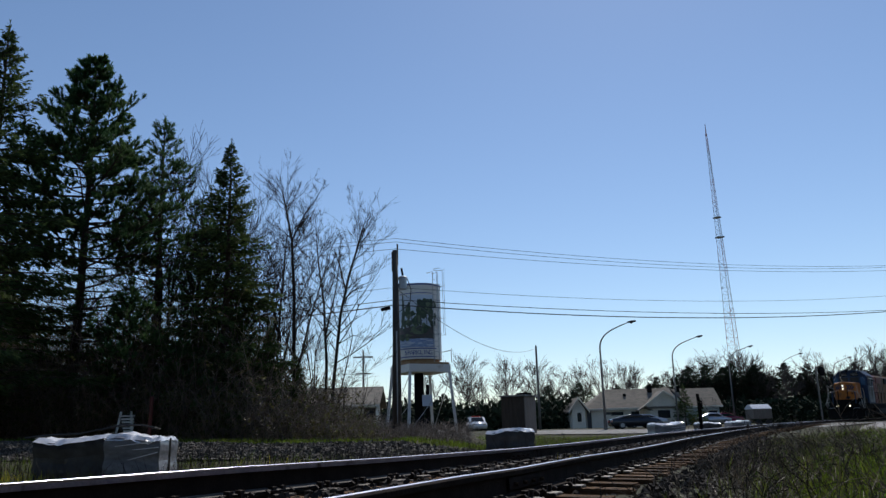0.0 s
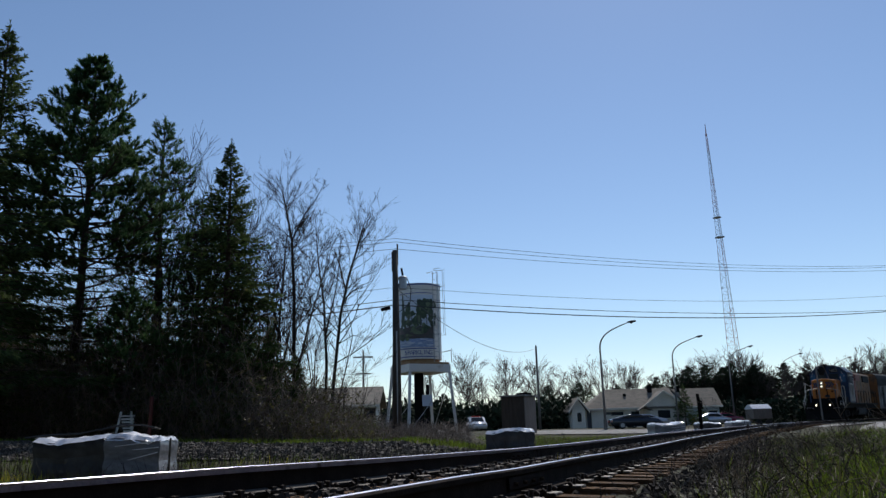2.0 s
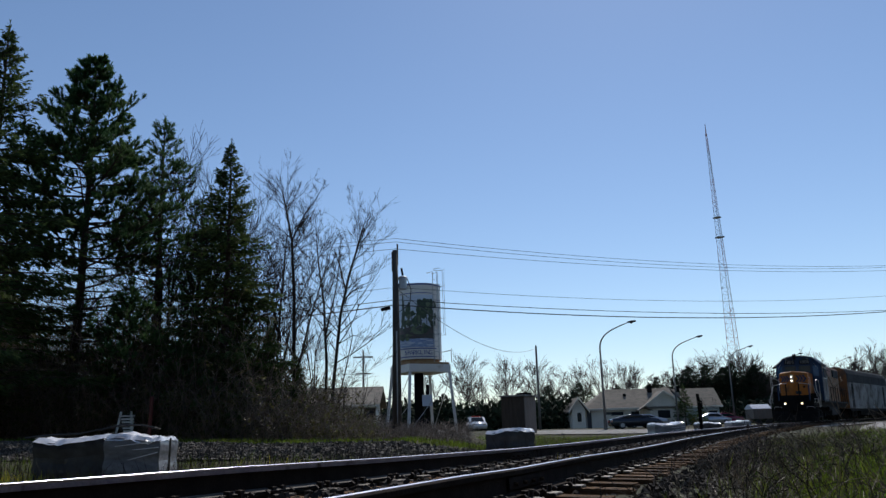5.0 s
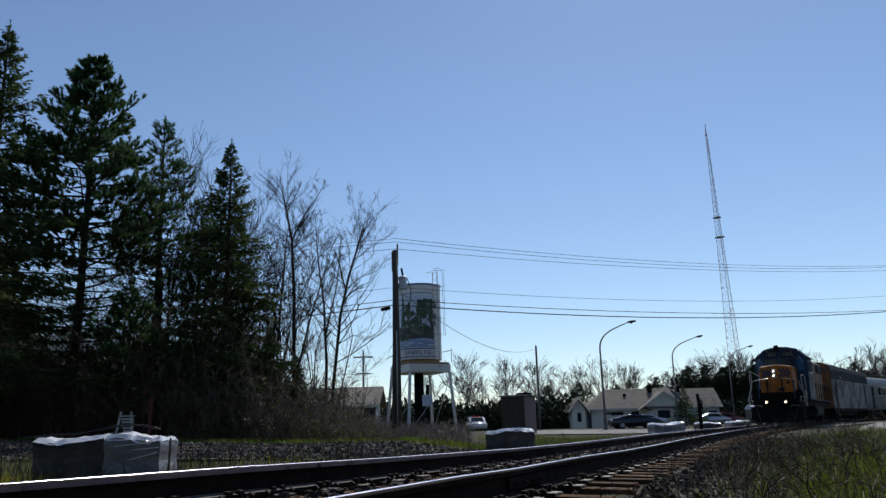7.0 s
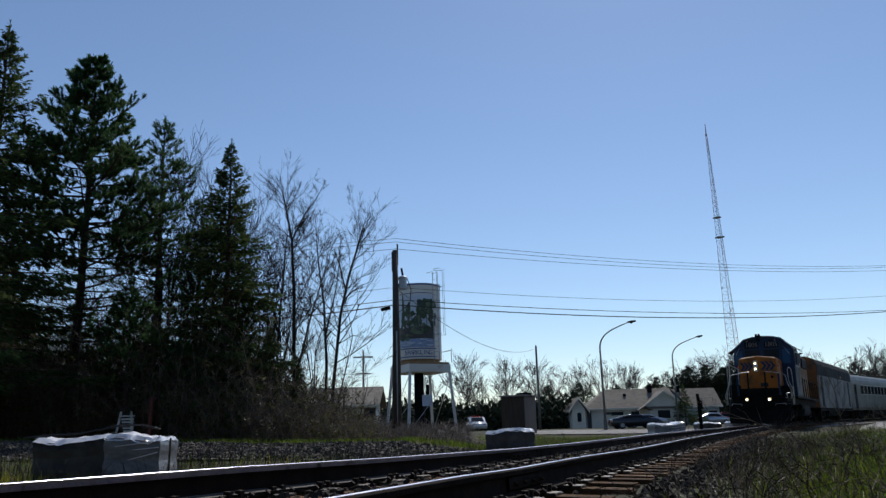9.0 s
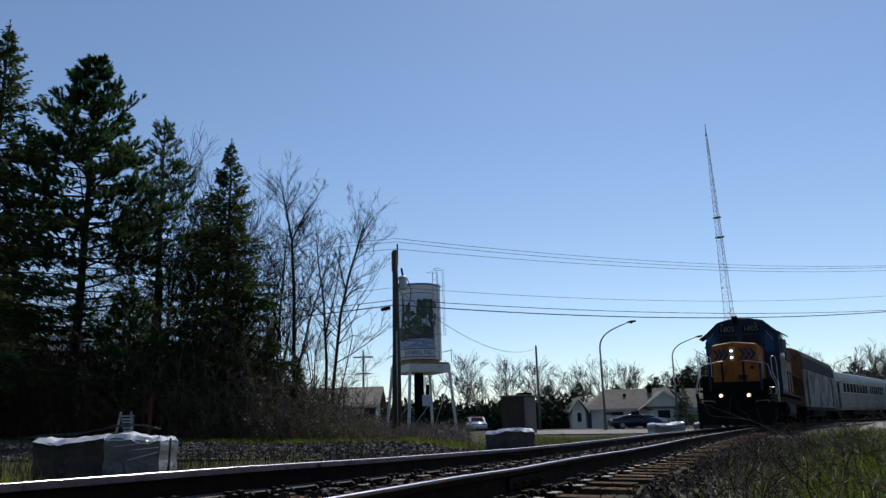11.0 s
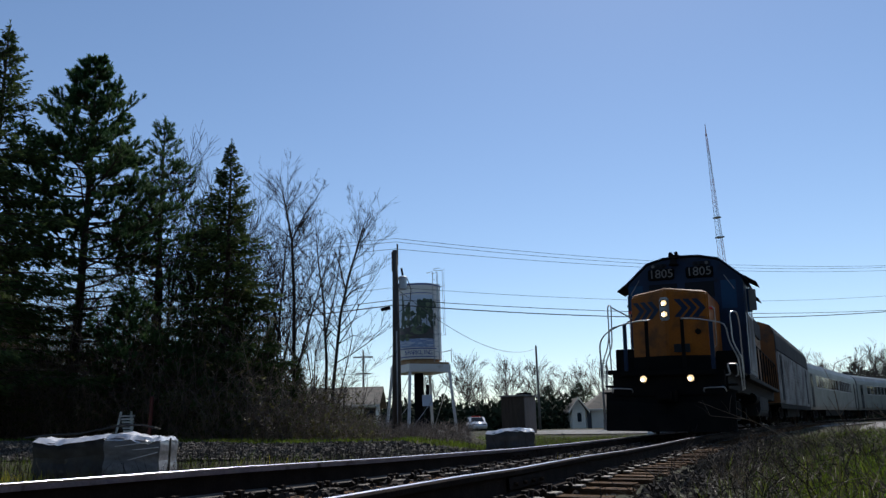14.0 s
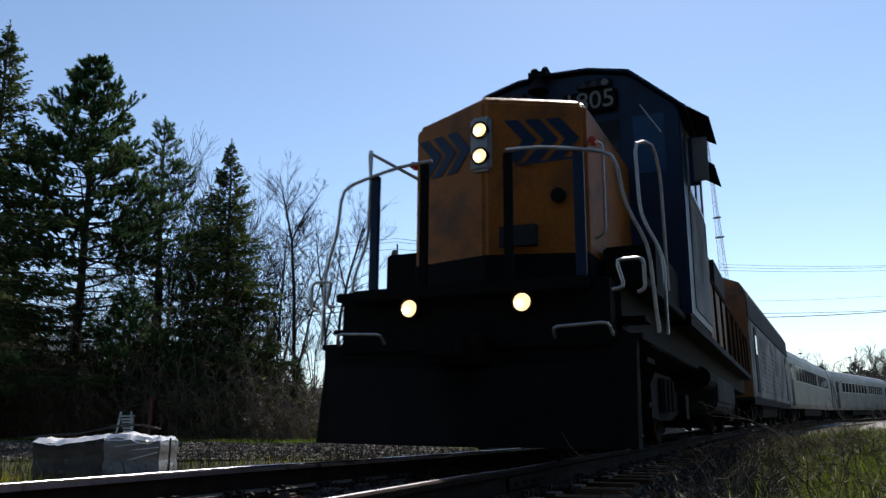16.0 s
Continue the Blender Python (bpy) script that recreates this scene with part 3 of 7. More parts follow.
def build_locomotive():
    loco = thing("diesel_locomotive", "orange-nosed dark blue diesel road locomotive with lit headlights", "locomotive")
    # frame, pilot and steps
    frame_part = part("underframe", Geo().box(-1.30, 1.30, -17.2, -0.30, 1.05, 1.48).box(-1.52, 1.52, -16.2, -3.2, 1.40, 1.50), M["black"], loco, "black underframe and walkway", bevel=0.015)
    g = Geo()
    g.add([(-1.45, 0.02, 0.10), (1.45, 0.02, 0.10), (1.45, -0.10, 0.95), (-1.45, -0.10, 0.95), (-1.45, -0.16, 0.10), (1.45, -0.16, 0.10), (1.45, -0.22, 0.95), (-1.45, -0.22, 0.95)],
          [(0, 1, 2, 3), (7, 6, 5, 4), (0, 4, 5, 1), (1, 5, 6, 2), (2, 6, 7, 3), (3, 7, 4, 0)])
    g.add([(-0.05, 0.30, 0.10), (0.05, 0.30, 0.10), (-1.42, 0.0, 0.10), (1.42, 0.0, 0.10), (-0.05, 0.12, 0.72), (0.05, 0.12, 0.72), (-1.42, -0.08, 0.80), (1.42, -0.08, 0.80)], [(0, 4, 6, 2), (1, 3, 7, 5), (0, 1, 5, 4)])
    part("plough", g, M["black"], loco, "black snow plough pilot")
    g = Geo().box(-1.26, 1.26, -0.34, -0.05, 0.90, 1.47).box(-1.10, 1.10, -0.20, 0.06, 1.36, 1.47)
    g.box(-0.22, 0.22, -0.1, 0.35, 0.76, 1.02).box(-0.15, 0.15, 0.25, 0.55, 0.80, 0.99)
    part("end_sill", g, M["black"], loco, "black end sill with coupler", bevel=0.015)
    for sx in (-1, 1):
        for k, z in enumerate((0.42, 0.78, 1.12)):
            part("step", Geo().box(*sorted((sx * 1.02, sx * 1.50)), -0.62, -0.24 - 0.02 * k, z, z + 0.04), M["black"], loco)
        part("step_panel", Geo().box(*sorted((sx * 1.02, sx * 1.06)), -0.7, -0.2, 0.35, 1.47), M["black"], loco)
    # platform and low nose
    part("front_platform", Geo().box(-1.50, 1.50, -3.0, -0.30, 1.44, 1.52), M["black"], loco, bevel=0.01)
    yc, yk, zc, zk, w = -0.62, -0.88, 3.53, 3.44, 0.92
    g = Geo()
    vs = []
    for z, t in ((1.52, 0), (1.86, 0), (3.36, 0), (1, 1)):
        if t:
            row = [(-w + 0.10, yk - 0.10, zk), (0.04, yc - 0.10, zc), (w - 0.10, yk - 0.10, zk), (w - 0.10, -3.0, zk + 0.02), (-w + 0.10, -3.0, zk + 0.02)]
        else:
            row = [(-w, yk, z), (0.04, yc, z + (0.10 if z > 3 else 0)), (w, yk, z), (w + 0.02, -3.0, z), (-w - 0.02, -3.0, z)]
        vs += row
    fs = []
    for i in range(1, 3):
        fs += [(i * 5 + j, i * 5 + (j + 1) % 5, i * 5 + 5 + (j + 1) % 5, i * 5 + 5 + j) for j in range(5)]
    fs += [(15, 16, 17, 18, 19)]
    nose = part("nose", Geo().add(vs, fs), M["orange"], loco, "orange-yellow low nose with blue arrowheads", bevel=0.035)
    part("nose_base", Geo().add(vs[:10], [(j, (j + 1) % 5, 5 + (j + 1) % 5, 5 + j) for j in range(5)]), M["black"], loco, "black lower nose band")
    chevrons(nose, -1, (w, yk), (0.04, yc), 2.76, 3.20)
    chevrons(nose, 1, (-w, yk), (0.04, yc), 2.78, 3.22)
    part("light_strip", Geo().box(-0.86, -0.1, -0.71, -0.70, 2.745, 2.765, pose(0, 0, 0)), M["navy"], nose)
    # nose door, latch, brake wheel bits and patches
    g = Geo().box(-0.46, -0.10, -0.735, -0.64, 1.93, 2.13)
    part("patch_plate", g, M["grey_roof"], nose, "grey metal patch")
    part("latch", Geo().tube([(-0.66, -0.80, 2.42), (-0.66, -0.74, 2.42)], 0.07, 9), M["black"], nose, bevel=0)
    g = Geo().box(-0.11, 0.11, -0.66, -0.575, 2.70, 3.27)
    housing = part("headlight_housing", g, M["galv"], loco, "grey twin headlight housing", bevel=0.03, at=pose(0.07, 0, 0))
    lamp_unit(housing, 0, -0.57, 3.12, 0.072, "headlight")
    lamp_unit(housing, 0, -0.57, 2.85, 0.072, "headlight")
    for sx in (-1, 1):
        lamp_unit(loco, sx * 0.532, 0.0, 1.285, 0.078, "ditch_light")
    # cab
    y0, y1 = -2.95, -5.30
    prof = [(-1.58, 1.50), (-1.58, 3.92), (-1.54, 4.06), (-0.99, 4.55), (-0.5, 4.66), (0, 4.68), (0.44, 4.65), (0.88, 4.53), (1.40, 4.06), (1.44, 3.92), (1.44, 1.50)]
    cab = part("cab", Geo().prism(prof, y1, y0, "y"), M["navy"], loco, "dark blue cab", bevel=0.02)
    part("cab_roof_lip", Geo().prism([(-1.66, 3.98), (-1.0, 4.57), (-0.5, 4.685), (0, 4.705), (0.44, 4.675), (0.89, 4.55), (1.52, 3.98), (1.52, 4.01), (0.90, 4.58), (0.44, 4.705), (0, 4.735), (-0.5, 4.715), (-1.01, 4.60), (-1.66, 4.01)], y1 - 0.05, y0 + 0.06, "y"), M["navy"], cab)
    for sx in (-1, 1):
        part("side_panel", Geo().box(*sorted((sx * 1.502 - 0.08, sx * 1.512 - 0.08)), y1 + 0.02, y0 - 0.42, 1.62, 3.10), M["white"], cab, "white cab side panel")
        # side window in three panes with a frame, and the awning above
        fr = Geo()
        for a, b, c, d in ((-4.95, -4.90, 3.10, 3.85), (-4.2, -4.15, 3.10, 3.85), (-3.45, -3.40, 3.10, 3.85), (-4.95, -3.40, 3.08, 3.13), (-4.95, -3.40, 3.82, 3.87)):
            fr.box(*sorted((sx * 1.50 - 0.08, sx * 1.525 - 0.08)), a, b, c, d)
        win = part("side_window", fr, M["galv"], cab, "cab side window with grey frame")
        for a, b in ((-4.90, -4.20), (-4.15, -3.45)):
            part("pane", Geo().box(*sorted((sx * 1.503 - 0.08, sx * 1.512 - 0.08)), a, b, 3.13, 3.82), M["cab_glass"], win)
        for y, z, out in ((-3.55, 4.06, 0.34), (-4.5, 3.75, 0.30)):
            g = Geo().add([(sx * 1.50 - 0.06, y + 0.55, z + 0.06), (sx * (1.50 + out) - 0.06, y + 0.45, z - 0.16), (sx * (1.50 + out) - 0.06, y - 0.55, z - 0.16), (sx * 1.50 - 0.06, y - 0.65, z + 0.06), (sx * 1.50 - 0.06, y + 0.55, z + 0.04), (sx * (1.50 + out) - 0.06, y + 0.45, z - 0.18), (sx * (1.50 + out) - 0.06, y - 0.55, z - 0.18), (sx * 1.50 - 0.06, y - 0.65, z + 0.04)],
                          [(0, 1, 2, 3), (7, 6, 5, 4), (0, 4, 5, 1), (1, 5, 6, 2), (2, 6, 7, 3), (3, 7, 4, 0)])
            part("awning", g, M["black"], cab, "dark window awning")
        part("wind_deflector", Geo().box(*sorted((sx * 1.51 - 0.08, sx * 1.64 - 0.08)), -3.42, -3.405, 3.15, 3.78), M["cab_glass"], cab)
        if sx < 0:
            part("mirror", Geo().box(*sorted((sx * 1.58 - 0.08, sx * 1.76 - 0.08)), -3.36, -3.33, 3.18, 3.74), M["white"], cab, "pale grey mirror plate", bevel=0.01)
        # front window of each side
        part("front_window", Geo().box(*sorted((sx * 1.02, sx * 1.40)), y0 - 0.01, y0 + 0.012, 3.22, 3.98), M["cab_glass"], cab, "tall narrow front window", bevel=0.01)
        part("centre_window", Geo().box(*sorted((sx * 0.10, sx * 0.86)), y0 - 0.01, y0 + 0.012, 3.55, 3.98), M["glass"], cab, "front window above the nose", bevel=0.01)
        nb = part("number_board", Geo().box(*sorted((sx * 0.15, sx * 0.86)), y0, y0 + 0.06, 4.09, 4.40), M["black"], cab, "black number board with pale digits", bevel=0.04)
        lettering("1805", 0.33, M["number"], nb, pose(sx * 0.50, y0 + 0.064, 4.25, 90, 0, 180), "digits")
        cl = part("class_lights", Geo().box(*sorted((sx * 0.34, sx * 0.80)), y0, y0 + 0.05, 4.42, 4.54), M["grey_roof"], cab, "dark class light bank", bevel=0.03)
        for k in range(3):
            part("lens", Geo().tube([(sx * (0.43 + 0.14 * k), y0 + 0.045, 4.48), (sx * (0.43 + 0.14 * k), y0 + 0.06, 4.48)], 0.045, 12), (M["glass"], M["glass"], M["number"])[k], cl)
        part("wiper", pipe([(sx * 1.12, y0 + 0.02, 4.12), (sx * 1.36, y0 + 0.03, 3.72)], 0.008), M["handrail"], cab)
    # centre roof light, bell and horn
    bell = part("bell", Geo().lathe([(0.02, 0.18), (0.06, 0.17), (0.09, 0.08), (0.14, 0.0), (0.12, -0.01)], 14, pose(0.14, y0 + 0.12, 4.47)).tube([(0.14, y0, 4.66), (0.14, y0 + 0.14, 4.66)], 0.035, 8).box(0.02, 0.26, y0 + 0.02, y0 + 0.16, 4.66, 4.74), M["black"], loco, "bell on the cab front")
    part("horn", Geo().tube([(0.22, y0 - 0.3, 4.80), (0.22, y0 + 0.02, 4.80)], 0.03, 8, 0.06).tube([(0.08, y0 - 0.3, 4.82), (0.08, y0 + 0.0, 4.82)], 0.03, 8, 0.05).box(0.04, 0.26, y0 - 0.3, y0 - 0.2, 4.66, 4.82), M["black"], loco, "black roof horn")
    # long hood
    def hood(a, b, w, h, mat, name, label):
        return part(name, Geo().prism([(-w, 1.50), (-w, h - 0.18), (-w + 0.16, h), (w - 0.16, h), (w, h - 0.18), (w, 1.50)], b, a, "y"), mat, loco, label, bevel=0.02)
    hood(-5.31, -6.6, 0.98, 4.36, M["white"], "electrical_cabinet", "white hood section behind the cab")
    hood(-6.61, -9.4, 0.96, 4.34, M["red"], "hood_front", "dark red engine hood section")
    hood(-9.41, -16.9, 0.96, 4.34, M["hood"], "hood_rear", "orange engine hood with door panels")
    for sx in (-1, 1):
        for k in range(13):
            y = -7.0 - 0.72 * k
            part("hood_door", Geo().box(*sorted((sx * 0.965, sx * 0.985)), y - 0.62, y, 1.75, 3.45), M["red"] if k < 4 else M["hood"], loco, bevel=0.006)
        part("radiator_grille", Geo().box(*sorted((sx * 0.965, sx * 1.06)), -15.9, -12.9, 3.5, 4.10), M["grey_roof"], loco, "dark radiator grille", bevel=0.01)
        part("brake_grille", Geo().box(*sorted((sx * 0.965, sx * 1.05)), -11.6, -9.2, 3.55, 4.12), M["red"], loco, bevel=0.01)
    for y in (-10.0, -11.0, -13.4, -14.6):
        part("roof_fan", Geo().lathe([(0.50, 0), (0.50, 0.12), (0.44, 0.15), (0.40, 0.12)], 20, pose(0, y, 4.34)), M["black"], loco)
    for y in (-8.3, -12.1):
        part("exhaust_stack", Geo().box(-0.2, 0.2, y - 0.3, y + 0.3, 4.33, 4.52), M["black"], loco, bevel=0.02)
    # walkway rails along both sides
    for sx in (-1, 1):
        part("side_handrail", pipe(rounded([(sx * 1.47, -5.4, 2.55), (sx * 1.47, -16.6, 2.55), (sx * 1.30, -17.1, 2.45)], 0.2), 0.02), M["black"], loco)
        for k in range(9):
            y = -6.0 - 1.32 * k
            part("stanchion", pipe([(sx * 1.49, y, 1.48), (sx * 1.47, y, 2.55)], 0.022), M["black"], loco)
        part("side_sill", Geo().box(*sorted((sx * 1.53, sx * 1.55)), -16.4, -3.1, 1.40, 1.50), M["grey_roof"], loco, "grimy grey side sill")
    # front handrails: left and right runs, gate chain posts, corner grab bars
    for sx in (-1, 1):
        pts = rounded([(sx * 0.40, -0.02, 2.66), (sx * 0.72, 0.0, 2.64), (sx * 1.10, 0.0, 2.56), (sx * 1.36, -0.02, 2.50), (sx * 1.42, -0.05, 2.05), (sx * 1.58, -0.12, 1.72), (sx * 1.62, -0.16, 1.00)], 0.14)
        if sx > 0:
            pts = [Vector((p.x - 0.07, p.y, p.z)) for p in pts]
        part("front_handrail", pipe(pts, 0.0165), M["handrail"], loco, "bent pale grab rail")
        part("front_post", Geo().box(*sorted((sx * 1.00, sx * 1.09) if sx < 0 else (0.88, 0.97)), -0.06, -0.01, 1.48, 2.58), M["navy"], loco, "blue rail post", bevel=0.008)
        part("gate_post", Geo().box(*sorted((sx * 0.37, sx * 0.45)), -0.06, -0.01, 1.48, 2.64), M["black"], loco, bevel=0.008)
        top = 3.18 if sx > 0 else 2.86
        if sx > 0:
            part("rail_brace", pipe([(1.40, -0.78, 3.12), (0.94, -1.0, 2.84)], 0.018), M["handrail"], loco)
        pts = rounded([(sx * 1.60, -0.78, 1.05), (sx * 1.60, -0.78, 1.75), (sx * 1.42, -0.76, 2.15), (sx * 1.40, -0.76, top), (sx * 1.54, -0.95, top + 0.02), (sx * 1.57, -1.1, 2.60), (sx * 1.57, -1.2, 1.5)], 0.12)
        part("corner_grab_rail", pipe(pts, 0.0165), M["handrail"], loco, "tall bent grab rail")
        pts = rounded([(sx * 1.30, 0.02, 1.34), (sx * 1.40, 0.02, 1.35), (sx * 1.34, 0.03, 1.58), (sx * 1.56, 0.03, 1.58), (sx * 1.56, 0.02, 1.33), (sx * 1.50, 0.0, 1.31)], 0.05)
        part("lever", pipe(pts, 0.016), M["handrail"], loco, "bent lever handle")
        part("footboard_rail", pipe(rounded([(sx * 0.80, -0.05, 0.98), (sx * 0.80, 0.03, 1.06), (sx * 1.26, 0.03, 1.08), (sx * 1.28, -0.05, 0.98)], 0.05), 0.014), M["handrail"], loco)
        part("nose_grab", pipe(rounded([(sx * 0.93, -1.15, 2.05), (sx * 1.02, -1.15, 2.10), (sx * 1.02, -1.15, 3.02), (sx * 0.93, -1.15, 3.06)], 0.05), 0.014), M["handrail"], loco)
        part("step_well_side", Geo().box(*sorted((sx * 1.26, sx * 1.50)), -0.66, -0.10, 0.95, 1.0), M["black"], loco)
        part("marker", Geo().tube([(sx * 0.97, -0.98, 2.98), (sx * 0.97, -0.90, 2.98)], 0.04, 10), M["red_lens"], loco)
    for sx in (-1, 1):
        part("battery_box", Geo().box(*sorted((sx * 0.96, sx * 1.46)), -2.9, -1.25, 1.52, 2.10 if sx > 0 else 1.98), M["black"], loco, "low dark box beside the nose", bevel=0.02)
    part("fuel_tank", Geo().prism([(-1.35, 0.45), (-1.45, 0.60), (-1.45, 1.05), (1.45, 1.05), (1.45, 0.60), (1.35, 0.45)], -10.8, -7.0, "y"), M["grey_roof"], loco, "grimy dark grey fuel tank", bevel=0.04)
    for sx in (-1, 1):
        part("air_tank", Geo().tube([(sx * 1.3, -7.0, 0.95), (sx * 1.3, -5.9, 0.95)], 0.16, 12), M["black"], loco)
    for y in (-3.6, -13.96):
        truck(loco, y)
    return loco


def car_shell(vehicle, length, prof, mat, label):
    return part("body", Geo().prism(prof, -length, 0, "y"), mat, vehicle, label, bevel=0.03)


def build_power_car():
    car = thing("power_car", "white and grey equipment car with an orange end behind the locomotive", "railway car")
    L = 18.0
    prof = [(-1.5, 1.0), (-1.5, 3.3), (1.5, 3.3), (1.5, 1.0)]
    car_shell(car, L, prof, M["white"], "weathered white car side")
    part("roof", Geo().prism([(-1.51, 3.31), (-1.49, 4.02), (-1.34, 4.36), (-0.9, 4.54), (0, 4.60), (0.9, 4.54), (1.34, 4.36), (1.49, 4.02), (1.51, 3.31)], -L, 0, "y"), M["grey_roof"], car, "dark grey band and roof", bevel=0.02)
    part("end_panel", Geo().prism([(-1.49, 1.0), (-1.47, 4.00), (-1.32, 4.34), (-0.89, 4.52), (0, 4.58), (0.89, 4.52), (1.32, 4.34), (1.47, 4.00), (1.49, 1.0)], 0.002, 0.06, "y"), M["hood"], car, "orange end wall", bevel=0.02)
    part("end_door", Geo().box(-0.42, 0.42, 0.06, 0.09, 1.1, 3.1), M["navy"], car, bevel=0.02)
    for sx in (-1, 1):
        for y in (-1.2, -15.4):
            d = part("side_door", Geo().box(*sorted((sx * 1.50, sx * 1.52)), y - 0.85, y, 1.15, 3.15), M["grey_roof"], car, "dark grey side door", bevel=0.02)
            part("pane", Geo().box(*sorted((sx * 1.521, sx * 1.527)), y - 0.65, y - 0.2, 2.3, 2.9), M["glass"], d)
        for k in range(9):
            z = 1.25 + 0.16 * k
            part("louvre", Geo().box(*sorted((sx * 1.50, sx * 1.518)), -13.8, -2.6, z, z + 0.09), M["white"], car, bevel=0.005)
        part("access_panel", Geo().box(*sorted((sx * 1.50, sx * 1.52)), -9.6, -7.4, 2.75, 3.2), M["white"], car, bevel=0.01)
        part("sill", Geo().box(*sorted((sx * 1.44, sx * 1.48)), -L + 0.2, -0.2, 0.78, 1.0), M["black"], car)
    for y in (-3, -6, -9, -12):
        part("roof_vent", Geo().lathe([(0.4, 0), (0.4, 0.12), (0.3, 0.15)], 16, pose(0, y, 4.58)), M["black"], car)
    part("under_gear", Geo().box(-1.2, 1.2, -12.5, -5.5, 0.4, 1.0), M["black"], car, "black underfloor equipment", bevel=0.05)
    for y in (-3.3, -14.7):
        truck(car, y)
    return car


def build_coach():
    car = thing("passenger_coach", "stainless steel passenger coach with a row of dark windows", "railway car", group="passenger coaches")
    L = 26.2
    prof = [(-1.42, 0.85), (-1.50, 1.1), (-1.50, 3.25), (-1.45, 3.55), (-1.25, 3.90), (-0.8, 4.10), (0, 4.18), (0.8, 4.10), (1.25, 3.90), (1.45, 3.55), (1.50, 3.25), (1.50, 1.1), (1.42, 0.85)]
    body = car_shell(car, L, prof, M["steel"], "brushed stainless coach shell")
    for sx in (-1, 1):
        for k in range(7):
            z = 1.2 + 0.13 * k
            part("flute", Geo().box(*sorted((sx * 1.50, sx * 1.512)), -L + 0.3, -0.3, z, z + 0.06), M["steel"], body)
        part("belt_rail", Geo().box(*sorted((sx * 1.50, sx * 1.515)), -L + 0.3, -0.3, 2.14, 2.2), M["steel"], body)
        ys = [-3.4 - 1.35 * k for k in range(8)] + [-15.0 - 1.05 * k for k in range(7)]
        for i, y in enumerate(ys):
            w = 1.0 if i < 8 else 0.62
            fr = part("window", Geo().box(*sorted((sx * 1.495, sx * 1.518)), y - w - 0.06, y + 0.06, 2.28, 3.16), M["galv"], car, bevel=0.02)
            part("pane", Geo().box(*sorted((sx * 1.5185, sx * 1.524)), y - w, y, 2.34, 3.10), M["glass"], fr)
        for y in (-1.1, -24.2):
            d = part("vestibule_door", Geo().box(*sorted((sx * 1.50, sx * 1.515)), y - 0.85, y, 1.0, 3.15), M["grey_roof"], car, "grey vestibule door", bevel=0.02)
            part("pane", Geo().box(*sorted((sx * 1.516, sx * 1.522)), y - 0.65, y - 0.2, 2.3, 2.95), M["glass"], d)
    part("diaphragm", Geo().box(-0.55, 0.55, 0, 0.22, 1.0, 3.3), M["black"], car, "black gangway bellows", bevel=0.03)
    part("roof_unit", Geo().box(-0.5, 0.5, -3.2, -0.9, 4.12, 4.34), M["grey_roof"], car, bevel=0.06)
    part("under_gear", Geo().box(-1.25, 1.25, -18, -8, 0.42, 0.88), M["black"], car, "black underfloor equipment", bevel=0.05)
    for y in (-4.2, -22.0):
        truck(car, y, 2.6)
    return car


loco = build_locomotive()
power_car = build_power_car()
coach = build_coach()
coach_two = copy_thing(coach, pose(0, 0, 0))
for ob in coach_two.children_recursive:
    if ob.name.startswith("wheelset"):
        WHEELS.append((ob, ob.matrix_basis.translation.y))

# distance of the locomotive's front along the track, time by time
FRONT = [(0, 83.0), (1, 78.2), (2, 73.45), (3, 68.6), (4, 63.8), (5, 59.05), (6, 54.6), (6.5, 52.5), (7, 50.5), (8, 46.4), (9, 42.45), (10, 38.2), (11, 33.72), (11.5, 31.40),
         (12, 28.98), (12.5, 26.5), (13, 23.9), (13.5, 21.22), (14, 18.48), (14.5, 15.59), (15, 12.60), (15.5, 9.46), (16, 6.16)]


def front_at(t):
    """The train's place, eased between the known times."""
    ts, vs = [a for a, _ in FRONT], [b for _, b in FRONT]
    i = min(max(int(np.searchsorted(ts, t, "right")) - 1, 0), len(ts) - 2)
    slope = lambda k: (vs[min(k + 1, len(vs) - 1)] - vs[max(k - 1, 0)]) / (ts[min(k + 1, len(vs) - 1)] - ts[max(k - 1, 0)])
    h = ts[i + 1] - ts[i]
    u = (t - ts[i]) / h
    return (2 * u ** 3 - 3 * u ** 2 + 1) * vs[i] + (u ** 3 - 2 * u ** 2 + u) * h * slope(i) + (3 * u ** 2 - 2 * u ** 3) * vs[i + 1] + (u ** 3 - u ** 2) * h * slope(i + 1)


def on_track(s, lead, base):
    """The pose of a vehicle whose front is s along the track and whose bogies stand lead and lead + base behind it."""
    a, b = beside(s + lead, 0), beside(s + lead + base, 0)
    fw = (a - b).normalized()
    e = cant(s + lead)
    right = Vector((fw.y, -fw.x, 0)).normalized()
    right = (right * math.cos(e) + Vector((0, 0, 1)) * math.sin(e)).normalized()
    up = right.cross(fw).normalized()
    right = fw.cross(up)
    m = Matrix((right, fw, up)).transposed().to_4x4()
    m.translation = a + fw * lead
    return m


VEHICLES = [(loco, 0.0, 3.6, 10.36), (power_car, 18.2, 3.3, 11.4), (coach, 37.0, 4.2, 17.8), (coach_two, 64.0, 4.2, 17.8)]


def motions():
    times = [0.5 * k for k in range(33)]
    for vehicle, back, lead, base in VEHICLES:
        walk(vehicle, [(t, on_track(front_at(t) + back, lead, base)) for t in times])
    for w, y in WHEELS:
        walk(w, [(k / 10, pose(0, y, 0.485, -math.degrees((front_at(0) - front_at(k / 10)) / 0.485))) for k in range(161)])


